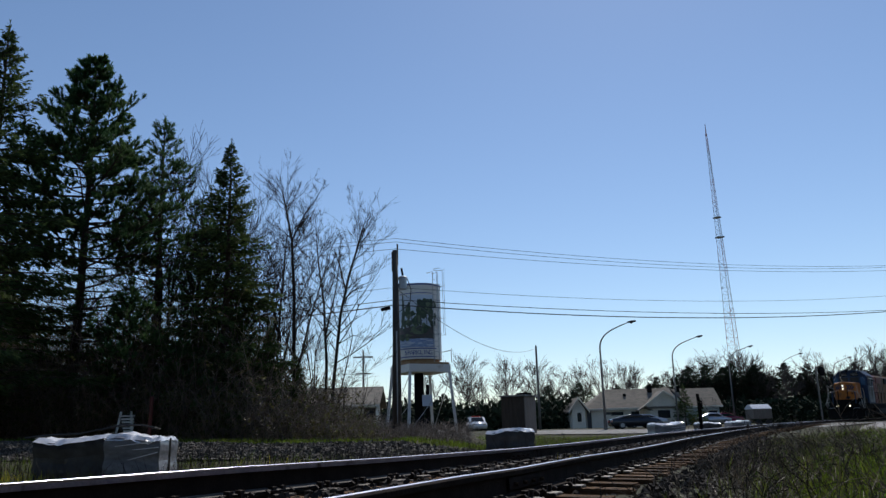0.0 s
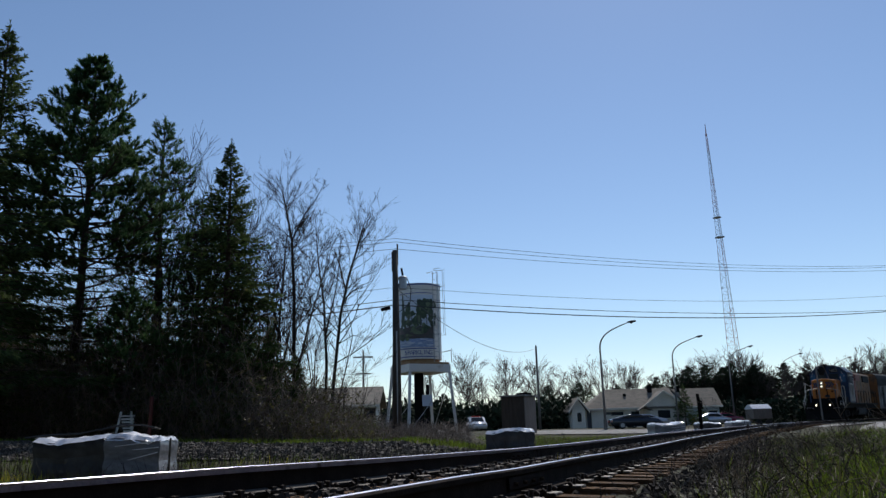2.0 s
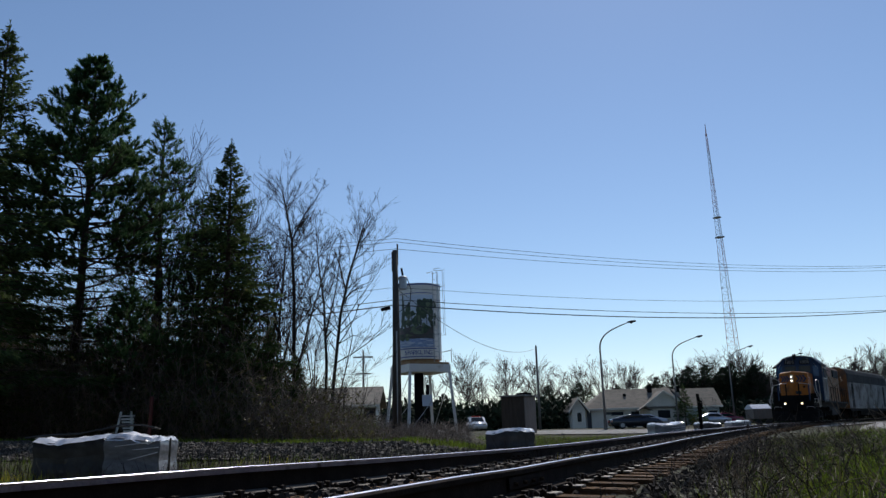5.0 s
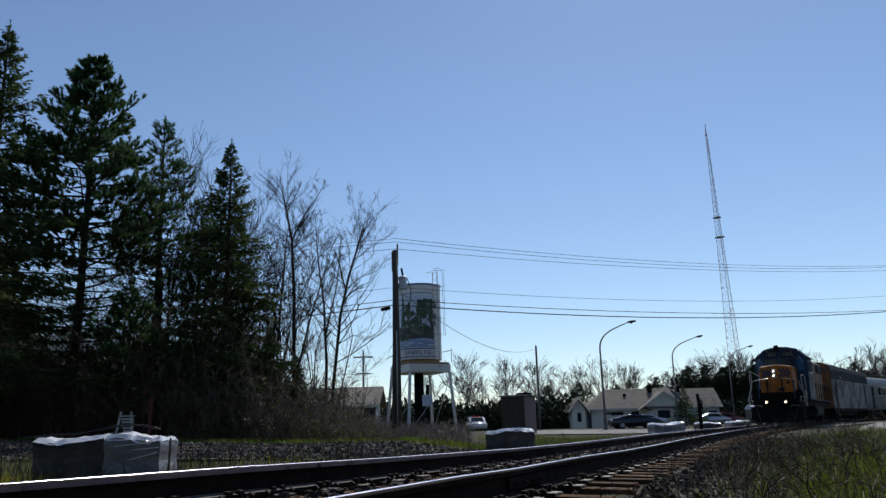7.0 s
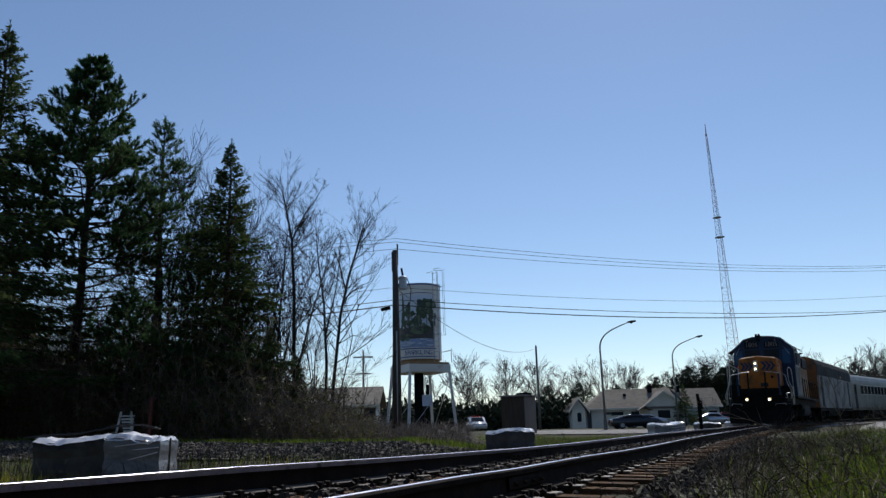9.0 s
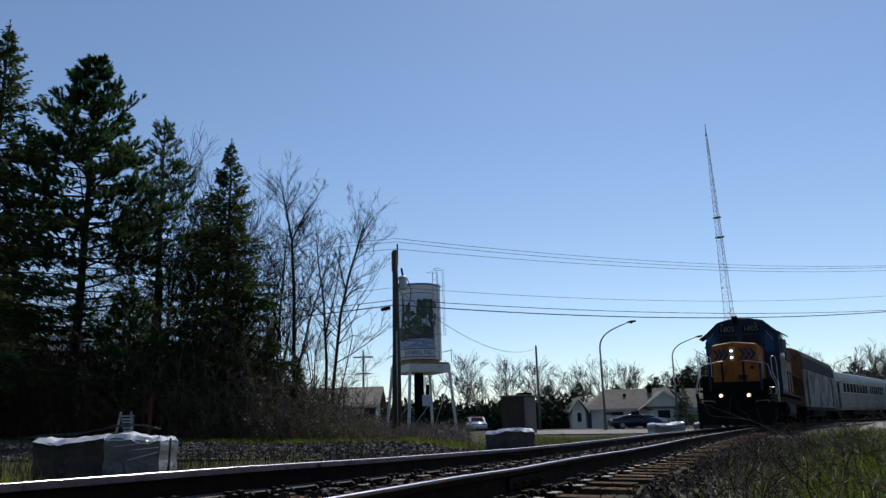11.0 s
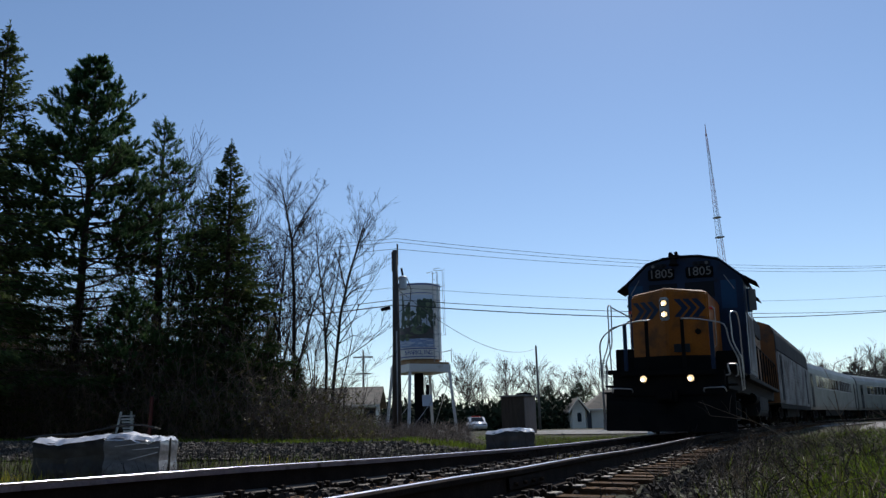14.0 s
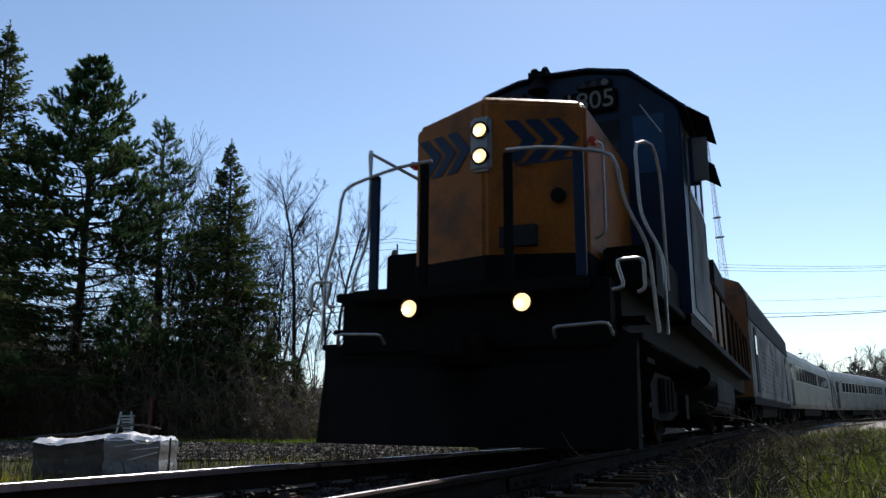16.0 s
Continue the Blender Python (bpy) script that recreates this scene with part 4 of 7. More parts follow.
# ---------------------------------------------------------------- poles, wires and lamps
def stand(x, y, rz=0.0, dz=0.0):
    return pose(x, y, ground_z(x, y) + dz, 0, 0, rz)


def wire(name, a, b, drop, r, label):
    a, b = Vector(a), Vector(b)
    pts = [a.lerp(b, k / 24) - Vector((0, 0, drop * 4 * (k / 24) * (1 - k / 24))) for k in range(25)]
    tagged(part(name, Geo().tube(pts, r, 5), M["wire"]), label, "cable", group="overhead wires")


def build_utility_pole():
    p = thing("utility_pole", "dark creosoted wooden utility pole with a transformer", "utility pole", stand(-2.33, 36))
    part("shaft", Geo().tube([(0, 0, -0.3), (0.02, 0, 4.4), (0.0, 0, 8.95)], 0.25, 12, 0.12), M["pole"], p, smooth=True)
    part("pole_cap", Geo().box(-0.16, 0.0, -0.1, 0.1, 7.9, 8.85).tube([(0.12, 0, 8.2), (0.12, 0, 9.25)], 0.04, 6), M["pole"], p)
    can = part("transformer", Geo().lathe([(0.02, -0.30), (0.17, -0.30), (0.19, -0.27), (0.19, 0.26), (0.21, 0.28), (0.16, 0.33), (0.05, 0.34)], 16, pose(0.36, 0, 7.32)), M["galv"], p, "grey can transformer", smooth=False)
    part("bushing", Geo().tube([(0.36, 0, 7.7), (0.30, 0, 8.05)], 0.05, 7), M["black"], can)
    part("bracket", Geo().box(0.1, 0.3, -0.05, 0.05, 7.2, 7.28).box(0.1, 0.3, -0.05, 0.05, 7.5, 7.58), M["black"], p)
    part("splice_case", Geo().tube([(-0.68, -0.2, 6.02), (-0.6, -0.2, 6.05), (-0.32, -0.2, 6.10), (-0.24, -0.2, 6.12)], 0.085, 8), M["black"], p, "black cable splice case")
    part("drop_loop", pipe([(0.55, 0, 7.6), (0.75, 0, 7.0), (0.7, 0, 6.4), (0.35, 0, 6.05), (0.1, 0, 5.9)], 0.02), M["wire"], p)
    part("conduit", pipe([(0.05, -0.2, -0.2), (0.05, -0.2, 5.0)], 0.03), M["galv"], p)
    return p


build_utility_pole()
for (za, xb, yb, zb, drop, r) in ((9.36, 41.3, 60, 12.28, 0.81, 0.011), (9.19, 41.3, 60, 12.24, 0.89, 0.011), (8.84, 41.3, 60, 11.88, 0.73, 0.011), (6.95, 39.5, 58, 9.74, 0.80, 0.010), (6.35, 38.0, 56, 8.20, 0.63, 0.017), (6.10, 38.0, 56, 8.27, 0.80, 0.026)):
    wire("overhead_wire", (-2.3, 36, za), (xb, yb, zb), drop, r, "black overhead cable strung from the utility pole")
    wire("overhead_wire", (-2.3, 36, za), (-30, 25, za - 2.8), 0.5, r, "black overhead cable strung into the trees")
wire("service_wire", (-2.3, 36, 6.92), (9.05, 77, 8.02), 1.40, 0.016, "thin sagging service wire to a far pole")


def build_thin_pole(x, y, h, r=0.14):
    p = thing("utility_pole", "thin grey weathered wooden utility pole", "utility pole", stand(x, y))
    part("shaft", Geo().tube([(0, 0, -0.3), (0, 0, h)], r, 10, r * 0.7), M["grey_pole"], p, smooth=True)
    part("insulator", Geo().tube([(0, 0, h - 0.02), (0, 0, h + 0.14)], 0.05, 7), M["galv"], p)
    return p


build_thin_pole(9.05, 77, 8.2)
far_pole = build_thin_pole(-8.6, 80, 8.4, 0.12)
part("cross_arm", Geo().box(-1.0, 1.0, -0.06, 0.06, 7.7, 7.85).box(-0.8, 0.8, -0.06, 0.06, 6.0, 6.12), M["grey_pole"], far_pole)


def build_street_lamp(x, y, h, reach, rise):
    p = thing("street_lamp", "grey curved-arm street lamp beside the road", "street lamp", stand(x, y), group="street lamps")
    knots = ((0, h - rise), (-0.05, h - rise * 0.5), (0.14 * reach, h - rise * 0.31), (reach, h))
    bez = []
    for k in range(13):
        u = k / 12
        c = ((1 - u) ** 3, 3 * u * (1 - u) ** 2, 3 * u * u * (1 - u), u ** 3)
        bez.append((sum(a * p[0] for a, p in zip(c, knots)), 0, sum(a * p[1] for a, p in zip(c, knots))))
    part("pole", Geo().tube([(0, 0, -0.2), (0, 0, h - rise)], 0.115, 10, 0.07), M["grey_pole"], p, smooth=True)
    part("arm", Geo().tube(bez, 0.07, 8, 0.04), M["grey_pole"], p, "curved lamp arm", smooth=True)
    head = Geo().lathe([(0.03, -0.35), (0.12, -0.25), (0.16, 0.0), (0.14, 0.28), (0.05, 0.40)], 12, pose(reach + 0.25, 0, h + 0.06, 0, 82, 0) @ Matrix.Diagonal((0.6, 1, 1, 1)))
    lampm = part("lamp_head", head, M["grey_roof"], p, "cobra-head lamp housing", smooth=True)
    part("lens", Geo().lathe([(0.02, -0.06), (0.11, -0.02), (0.12, 0.02)], 10, pose(reach + 0.25, 0, h - 0.05)), M["glass"], lampm)
    part("base", Geo().tube([(0, 0, -0.1), (0, 0, 0.9)], 0.17, 10, 0.14), M["grey_pole"], p)


build_street_lamp(12.45, 62, 8.52, 2.45, 2.4)
build_street_lamp(23.5, 80, 9.1, 2.75, 2.4)
build_street_lamp(36.6, 100, 9.75, 2.75, 2.4)
build_street_lamp(52.1, 120, 10.25, 2.9, 2.4)
build_street_lamp(70.0, 140, 10.9, 3.0, 2.4)


# ---------------------------------------------------------------- painted water tower
def build_water_tower():
    cx, cy = -1.52, 45.0
    t = thing("water_tower", "white painted replica water tower with a landscape picture", "water tower", stand(cx, cy))
    z0 = -ground_z(cx, cy)
    zb, zt, r = z0 + 4.24, z0 + 8.64, 1.28
    tank = part("tank", Geo().lathe([(r, zb), (r, zt - 0.05), (r - 0.03, zt), (0.2, zt + 0.02)], 48), M["tower_white"], t, "white cylindrical tank with dark top rim")
    part("rim", Geo().lathe([(r + 0.01, zt - 0.12), (r + 0.025, zt - 0.12), (r + 0.025, zt - 0.04), (r + 0.01, zt - 0.04)], 48), M["sign_blue"], tank)

    def wrap(name, u0, u1, za, zc, lift, mat, label="", wob=0.0, seed=0):
        """A painted field on the tank between two angles and two heights; wob roughens its upper edge."""
        g = Geo()
        k = 28
        rnd = random.Random(seed)
        hs = [zc + (rnd.uniform(-wob, wob) if wob else 0) for _ in range(k + 1)]
        for i in range(k + 1):
            a = radians(u0 + (u1 - u0) * i / k)
            for rr, z in ((r + lift, za), (r + lift, hs[i]), (r + 0.002, hs[i]), (r + 0.002, za)):
                g.v.append((rr * math.sin(a), -rr * math.cos(a), z))
        for i in range(k):
            g.f += [(i * 4 + j, i * 4 + (j + 1) % 4, i * 4 + 4 + (j + 1) % 4, i * 4 + 4 + j) for j in range(4)]
        return part(name, g, mat, tank, label)

    a0, a1 = -62, 44
    wrap("picture_sky", a0, a1, zb + 0.86, zb + 3.70, 0.006, M["sign_sky"], "painted pale sky")
    wrap("picture_water", a0, a1, zb + 0.66, zb + 1.15, 0.010, M["sign_water"], "painted blue water")
    wrap("picture_rock", a0, a1, zb + 1.05, zb + 1.85, 0.008, M["sign_rock"], "painted rocky shore", 0.10, 3)
    rt = random.Random(12)

    def blot(u, z, du, dz, lift, mat):
        """A rounded brush stroke of paint on the tank."""
        g = Geo()
        ring = []
        for q in range(12):
            a = 2 * math.pi * q / 12
            wob = 1 + 0.28 * rt.uniform(-1, 1)
            ang, zz = radians(u + du * math.cos(a) * wob), z + dz * math.sin(a) * wob
            ring.append((ang, zz))
        for rr in (r + lift, r + 0.002):
            g.v += [(rr * math.sin(ang), -rr * math.cos(ang), zz) for ang, zz in ring]
        g.f = [tuple(range(12)), tuple(range(12, 24))[::-1]] + [(q, (q + 1) % 12, 12 + (q + 1) % 12, 12 + q) for q in range(12)]
        part("brush_stroke", g, mat, tank)

    # a pointed spruce, a row of dark crowns with gaps, trunks, and a bank that falls towards the water
    layer = 0.012
    for q in range(7):
        layer += 0.0008
        blot(-44 + rt.uniform(-1.5, 1.5), zb + 1.9 + 0.27 * q, 9.0 - 1.1 * q, 0.22, layer, M["sign_tree"])
    for cu, cz, su, sz, n in ((-24, 2.70, 12, 0.42, 16), (2, 2.85, 15, 0.45, 20), (25, 2.95, 16, 0.45, 26), (36, 2.45, 8, 0.45, 14), (-10, 2.15, 34, 0.18, 20)):
        for q in range(n):
            layer += 0.0003
            blot(cu + rt.gauss(0, su * 0.5), zb + cz + rt.gauss(0, sz * 0.6), rt.uniform(3, 7), rt.uniform(0.10, 0.24), layer, M["sign_tree"] if rt.random() < 0.75 else M["sign_leaf"])
    for cu in (-26, -18, -3, 4, 20, 31):
        layer += 0.0006
        wrap("painted_trunk", cu, cu + 1.6, zb + 1.75, zb + 2.5, layer, M["sign_rock"])
    for q in range(26):
        layer += 0.0005
        u = rt.uniform(a0 + 6, a1 - 6)
        blot(u, zb + 1.40 + 0.006 * (u + 20) + rt.gauss(0, 0.12), rt.uniform(5, 10), rt.uniform(0.05, 0.12), layer, (M["sign_rock"], M["sign_tree"], M["sign_leaf"])[q % 3])
    for q in range(12):
        layer += 0.0004
        blot(rt.uniform(a0 + 10, a1 - 10), zb + rt.uniform(0.76, 1.12), rt.uniform(6, 12), 0.03, layer, M["sign_sky"])
    wrap("blue_band", a0, a1 + 6, zb + 0.56, zb + 0.62, 0.008, M["sign_blue"])
    wrap("blue_band", a0, a1 + 6, zb + 0.10, zb + 0.15, 0.008, M["sign_blue"])
    wrap("blue_band", a0, a1 - 6, zt - 0.62, zt - 0.58, 0.008, M["sign_blue"])
    for k, ch in enumerate("SPARKLING"):
        a = -36 + 8.3 * k
        m = Matrix.Rotation(radians(a), 4, "Z") @ pose(0, -r - 0.004, zb + 0.35, 90, 0, 0)
        lettering(ch, 0.36, M["sign_blue"], tank, m, "letter", 0.003)
    # deck, legs, central riser
    yaw = radians(28)
    deck_m = Matrix.Rotation(yaw, 4, "Z")
    part("deck", Geo().box(-1.32, 1.32, -1.32, 1.32, zb - 0.75, zb - 0.30, deck_m), M["tower_white"], t, "white deep deck beam", bevel=0.02)
    part("deck_boards", Geo().box(-1.26, 1.26, -1.26, 1.26, zb - 0.298, zb - 0.18, deck_m).lathe([(r - 0.12, zb - 0.2), (r - 0.12, zb + 0.0)], 32), M["rust"], t, "rust-stained wooden deck boards")
    for sx in (-1, 1):
        for sy in (-1, 1):
            a, b = deck_m @ Vector((sx * 1.25, sy * 1.25, zb - 0.72)), deck_m @ Vector((sx * 1.52, sy * 1.52, -0.05))
            part("leg", Geo().tube([a, b], 0.11, 4, 0.12), M["tower_white"], t, "splayed white leg")
    for s1 in (-1, 1):
        part("brace", pipe([deck_m @ Vector((s1 * 1.3, -1.3, 3.4)), deck_m @ Vector((s1 * 1.5, 1.5, 0.2))], 0.02, 5), M["galv"], t)
        part("brace", pipe([deck_m @ Vector((1.3, s1 * 1.3, 3.4)), deck_m @ Vector((-1.5, s1 * 1.5, 0.2))], 0.02, 5), M["galv"], t)
    part("riser", Geo().box(-0.35, 0.18, -0.3, 0.3, 0, zb - 0.7), M["black"], t, "dark central riser")
    part("riser_steps", Geo().box(0.2, 0.55, -0.2, 0.2, 0.2, 0.9).box(0.3, 0.5, -0.1, 0.1, 0.9, 2.9), M["black"], t)
    part("notice", Geo().box(0.10, 0.68, -0.50, -0.46, 1.68, 2.30), M["sign_sky"], t, "pale blue notice board", bevel=0.01)
    # caged ladder
    lad = new("ladder")
    lad.empty_display_size, lad.parent = 0.3, t
    tagged(lad, "galvanised caged ladder")
    lm = Matrix.Rotation(radians(44), 4, "Z") @ pose(0, -r - 0.16, 0)
    lad.matrix_basis = lm
    for sx in (-0.2, 0.2):
        part("ladder_rail", pipe([(sx, 0, zb - 0.2), (sx, 0, zt + 0.65), (sx, 0.5, zt + 0.65)], 0.02, 5), M["galv"], lad)
    for k in range(16):
        part("rung", pipe([(-0.2, 0, zb + 0.1 + 0.3 * k), (0.2, 0, zb + 0.1 + 0.3 * k)], 0.012, 5), M["galv"], lad)
    for k in range(5):
        z = zb + 1.35 + 0.95 * k
        part("hoop", pipe([(0.33 * math.sin(a), -0.33 * (1 - math.cos(a)) * 1.0, z) for a in [radians(-150 + 30 * j) for j in range(11)]], 0.014, 5), M["galv"], lad)
    for a in (-0.3, 0.0, 0.3):
        part("cage_bar", pipe([(a, -0.62 + abs(a) * 0.6, zb + 1.3), (a, -0.62 + abs(a) * 0.6, zt + 0.6)], 0.012, 5), M["galv"], lad)
    for sx in (-1, 1):
        part("deck_rail", pipe([deck_m @ Vector((1.36, sx * 1.36, zb - 0.2)), deck_m @ Vector((1.36, sx * 1.36, zb + 0.55))], 0.022, 5), M["galv"], t)
    part("deck_rail", pipe([deck_m @ Vector((1.36, -1.36, zb + 0.5)), deck_m @ Vector((1.36, 1.36, zb + 0.5))], 0.022, 5), M["galv"], t)


build_water_tower()


# ---------------------------------------------------------------- lattice radio mast
def build_mast():
    m = thing("radio_mast", "tall tapering red and white steel lattice mast", "radio mast", stand(56.5, 150, 0) @ pose(0, 0, 0, 0, -1.15, 20))
    H, w0, w1, n = 58.6, 1.75, 0.16, 44
    zs_ = [H * (1 - (1 - k / n) ** 1.12) for k in range(n + 1)]
    wid = lambda z: w0 + (w1 - w0) * (z / H) ** 0.85
    corner = lambda z, j: (wid(z) * math.cos(2.0944 * j), wid(z) * math.sin(2.0944 * j), z)
    bands = 9
    for b in range(bands):
        ks = [k for k in range(n) if int(k * bands / n) == b]
        g = Geo()
        for k in ks:
            a, c = zs_[k], zs_[k + 1]
            for j in range(3):
                g.tube([corner(a, j), corner(c, j)], 0.05 * (1 - 0.4 * a / H), 4)
                g.tube([corner(a, j), corner(c, (j + 1) % 3)], 0.02, 3)
                g.tube([corner(a, (j + 1) % 3), corner(c, j)], 0.02, 3)
                g.tube([corner(a, j), corner(a, (j + 1) % 3)], 0.02, 3)
        part("lattice_section", g, M["mast_red"] if b % 2 == 0 else M["galv"], m, "red painted lattice" if b % 2 == 0 else "pale lattice")
    part("antenna", Geo().tube([(0, 0, H - 0.5), (0, 0, H + 2.2)], 0.12, 7, 0.06), M["mast_red"], m)
    for z in (H * 0.62, H * 0.69):
        part("ring_platform", Geo().lathe([(wid(z) + 0.1, z), (wid(z) + 0.25, z), (wid(z) + 0.25, z + 0.12), (wid(z) + 0.1, z + 0.12)], 10), M["galv"], m)


build_mast()


# ---------------------------------------------------------------- houses
def gable_house(name, label, x, y, rz, w, d, eave, ridge, wall, windows, over=0.45, chimney=()):
    h = thing(name, label, "house", stand(x, y, rz))
    part("wall", Geo().prism([(-d / 2, -0.3), (-d / 2, eave), (0, ridge - 0.1), (d / 2, eave), (d / 2, -0.3)], -w / 2, w / 2, "x"), wall, h)
    s = (ridge - eave) / (d / 2)
    roof = part("roof", Geo().prism([(-d / 2 - over, eave - over * s), (0, ridge), (d / 2 + over, eave - over * s), (d / 2 + over, eave - over * s + 0.16), (0, ridge + 0.18), (-d / 2 - over, eave - over * s + 0.16)], -w / 2 - over, w / 2 + over, "x"), M["shingle"], h, "weathered tan shingle roof")
    part("fascia", Geo().box(-w / 2 - over, w / 2 + over, -d / 2 - over - 0.03, -d / 2 - over, eave - over * s - 0.06, eave - over * s + 0.16), M["siding"], roof)
    for (cx, cw, ch) in chimney:
        part("chimney", Geo().box(cx - cw, cx + cw, -0.5 - cw, -0.5 + cw, ridge - 0.8, ridge + ch), M["black"], roof, bevel=0.03)
    for kind, wx, wz, ww, wh in windows:
        if kind == "door":
            part("door", Geo().box(wx - ww / 2, wx + ww / 2, -d / 2 - 0.05, -d / 2 + 0.02, 0.0, wh), M["door_dark"], h, "dark door", bevel=0.01)
        else:
            fr = part("window", Geo().box(wx - ww / 2 - 0.08, wx + ww / 2 + 0.08, -d / 2 - 0.06, -d / 2 + 0.02, wz - 0.08, wz + wh + 0.08), M["siding"], h, bevel=0.01)
            part("pane", Geo().box(wx - ww / 2, wx + ww / 2, -d / 2 - 0.075, -d / 2 - 0.062, wz, wz + wh), M["glass"], fr)
    for k in range(int(eave / 0.25)):
        part("siding_board", Geo().box(-w / 2, w / 2, -d / 2 - 0.02, -d / 2 + 0.01, 0.25 * k, 0.25 * k + 0.235), wall, h)
    return h


def build_bungalow():
    """Low bungalow: a roof hipped at one end, a small gabled wing, a front gable and a porch."""
    h = thing("house", "low white bungalow with a tan shingle roof beyond the road", "house", stand(15.9, 90.0))
    part("wall", Geo().box(0, 10.4, 0, 7.0, -0.3, 2.25), M["siding"], h, "white board wall")
    part("wing_wall", Geo().prism([(-1.7, -0.3), (-1.7, 2.1), (-0.95, 3.2), (-0.2, 2.1), (-0.2, -0.3)], -0.9, 5.5, "y"), M["siding"], h, "white gabled wing wall")
    part("gable_wall", Geo().prism([(6.6, -0.3), (6.6, 2.2), (9.0, 3.85), (11.4, 2.2), (11.4, -0.3)], -0.25, 3.5, "y"), M["siding"], h, "white front gable wall")
    e, r = 2.12, 4.46
    g = Geo().add([(-0.25, -0.45, e), (10.8, -0.45, e), (10.8, 7.45, e), (-0.25, 7.45, e), (3.2, 3.5, r), (10.8, 3.5, r), (-0.25, -0.45, e - 0.12), (10.8, -0.45, e - 0.12), (10.8, 7.45, e - 0.12), (-0.25, 7.45, e - 0.12)],
                  [(0, 1, 5, 4), (2, 3, 4, 5), (3, 0, 4), (1, 2, 5), (6, 7, 1, 0), (7, 8, 2, 1), (8, 9, 3, 2), (9, 6, 0, 3), (9, 8, 7, 6)])
    roof = part("roof", g, M["shingle"], h, "weathered tan shingle roof")
    def gable_roof(name, xa, xm, xb, za, zm, y0, y1):
        t = 0.13
        return part(name, Geo().prism([(xa, za), (xm, zm), (xb, za), (xb, za + t), (xm, zm + t), (xa, za + t)], y0, y1, "y"), M["shingle"], h, "tan shingle gable roof")
    gable_roof("wing_roof", -2.15, -0.95, 0.25, 1.78, 3.35, -1.3, 4.0)
    gable_roof("gable_roof", 6.1, 9.0, 11.9, 1.86, 3.92, -0.6, 3.6)
    part("fascia", Geo().box(0.3, 6.3, -0.49, -0.452, e - 0.16, e + 0.04), M["siding"], roof, "white fascia board")
    for (xa, xm, xb, za, zm, y) in ((-2.15, -0.95, 0.25, 1.78, 3.35, -1.32), (6.1, 9.0, 11.9, 1.86, 3.92, -0.62)):
        part("barge_board", Geo().prism([(xa, za - 0.12), (xm, zm - 0.12), (xb, za - 0.12), (xb, za + 0.13), (xm, zm + 0.13), (xa, za + 0.13)], y - 0.03, y, "y"), M["siding"], roof, "white barge board")
    part("chimney", Geo().box(8.0, 8.5, 2.6, 3.1, 3.8, 4.75), M["black"], roof, "short dark chimney", bevel=0.03)
    part("roof_vent", Geo().box(4.9, 5.2, 1.9, 2.2, 3.4, 3.85), M["black"], roof, bevel=0.03)
    part("door", Geo().box(0.12, 0.62, -0.05, 0.02, 0.0, 2.0), M["door_dark"], h, "dark side door", bevel=0.01)
    for (a, b, c, d, y) in ((-1.15, -0.68, 0.75, 1.75, -0.9), (2.9, 4.3, 1.35, 1.75, 0.0), (5.2, 6.2, 0.95, 1.75, 0.0), (8.2, 9.6, 0.9, 1.8, -0.25)):
        fr = part("window", Geo().box(a - 0.08, b + 0.08, y - 0.06, y + 0.02, c - 0.08, d + 0.08), M["siding"], h, bevel=0.01)
        part("pane", Geo().box(a, b, y - 0.075, y - 0.062, c, d), M["glass"], fr)
    for k in range(9):
        part("siding_board", Geo().box(0, 6.58, -0.02, 0.01, 0.25 * k, 0.25 * k + 0.235), M["siding"], h)
    part("porch_roof", Geo().prism([(5.7, 1.75), (6.5, 2.2), (7.3, 1.75), (7.3, 1.88), (6.5, 2.33), (5.7, 1.88)], -1.6, -0.3, "y"), M["shingle"], h, "small gabled porch roof")
    for x in (5.85, 7.15):
        part("porch_post", Geo().box(x - 0.05, x + 0.05, -1.55, -1.45, 0, 1.78), M["siding"], h)
    part("wall_sign", Geo().box(2.35, 3.3, -0.06, -0.03, 1.45, 1.75), M["door_dark"], h, "dark wall board")
    return h


build_bungalow()
gable_house("house", "pale green house with a tan shingle roof behind parked cars", 35.0, 113, -4, 6.4, 7, 2.7, 5.0, M["green_siding"], [("window", 2.3, 1.0, 1.2, 0.9), ("window", -2.0, 0.9, 1.0, 1.2)], chimney=((-1.6, 0.25, 0.5),))
gable_house("house", "pale grey gabled house front beside the bungalow", 29.2, 106, 90, 6, 4.6, 2.6, 4.9, M["green_siding"], [], over=0.3)
gable_house("house", "long pale house half hidden behind bare trees", -9.9, 71, 0, 7.0, 7, 2.6, 4.05, M["siding"], [("window", 3.2, 1.2, 1.0, 1.0)], over=0.6)
gable_house("house", "far white house behind the crossing", 48, 128, 5, 7, 6, 2.6, 5.0, M["siding"], [("window", 0.6, 1.0, 1.2, 1.0)])


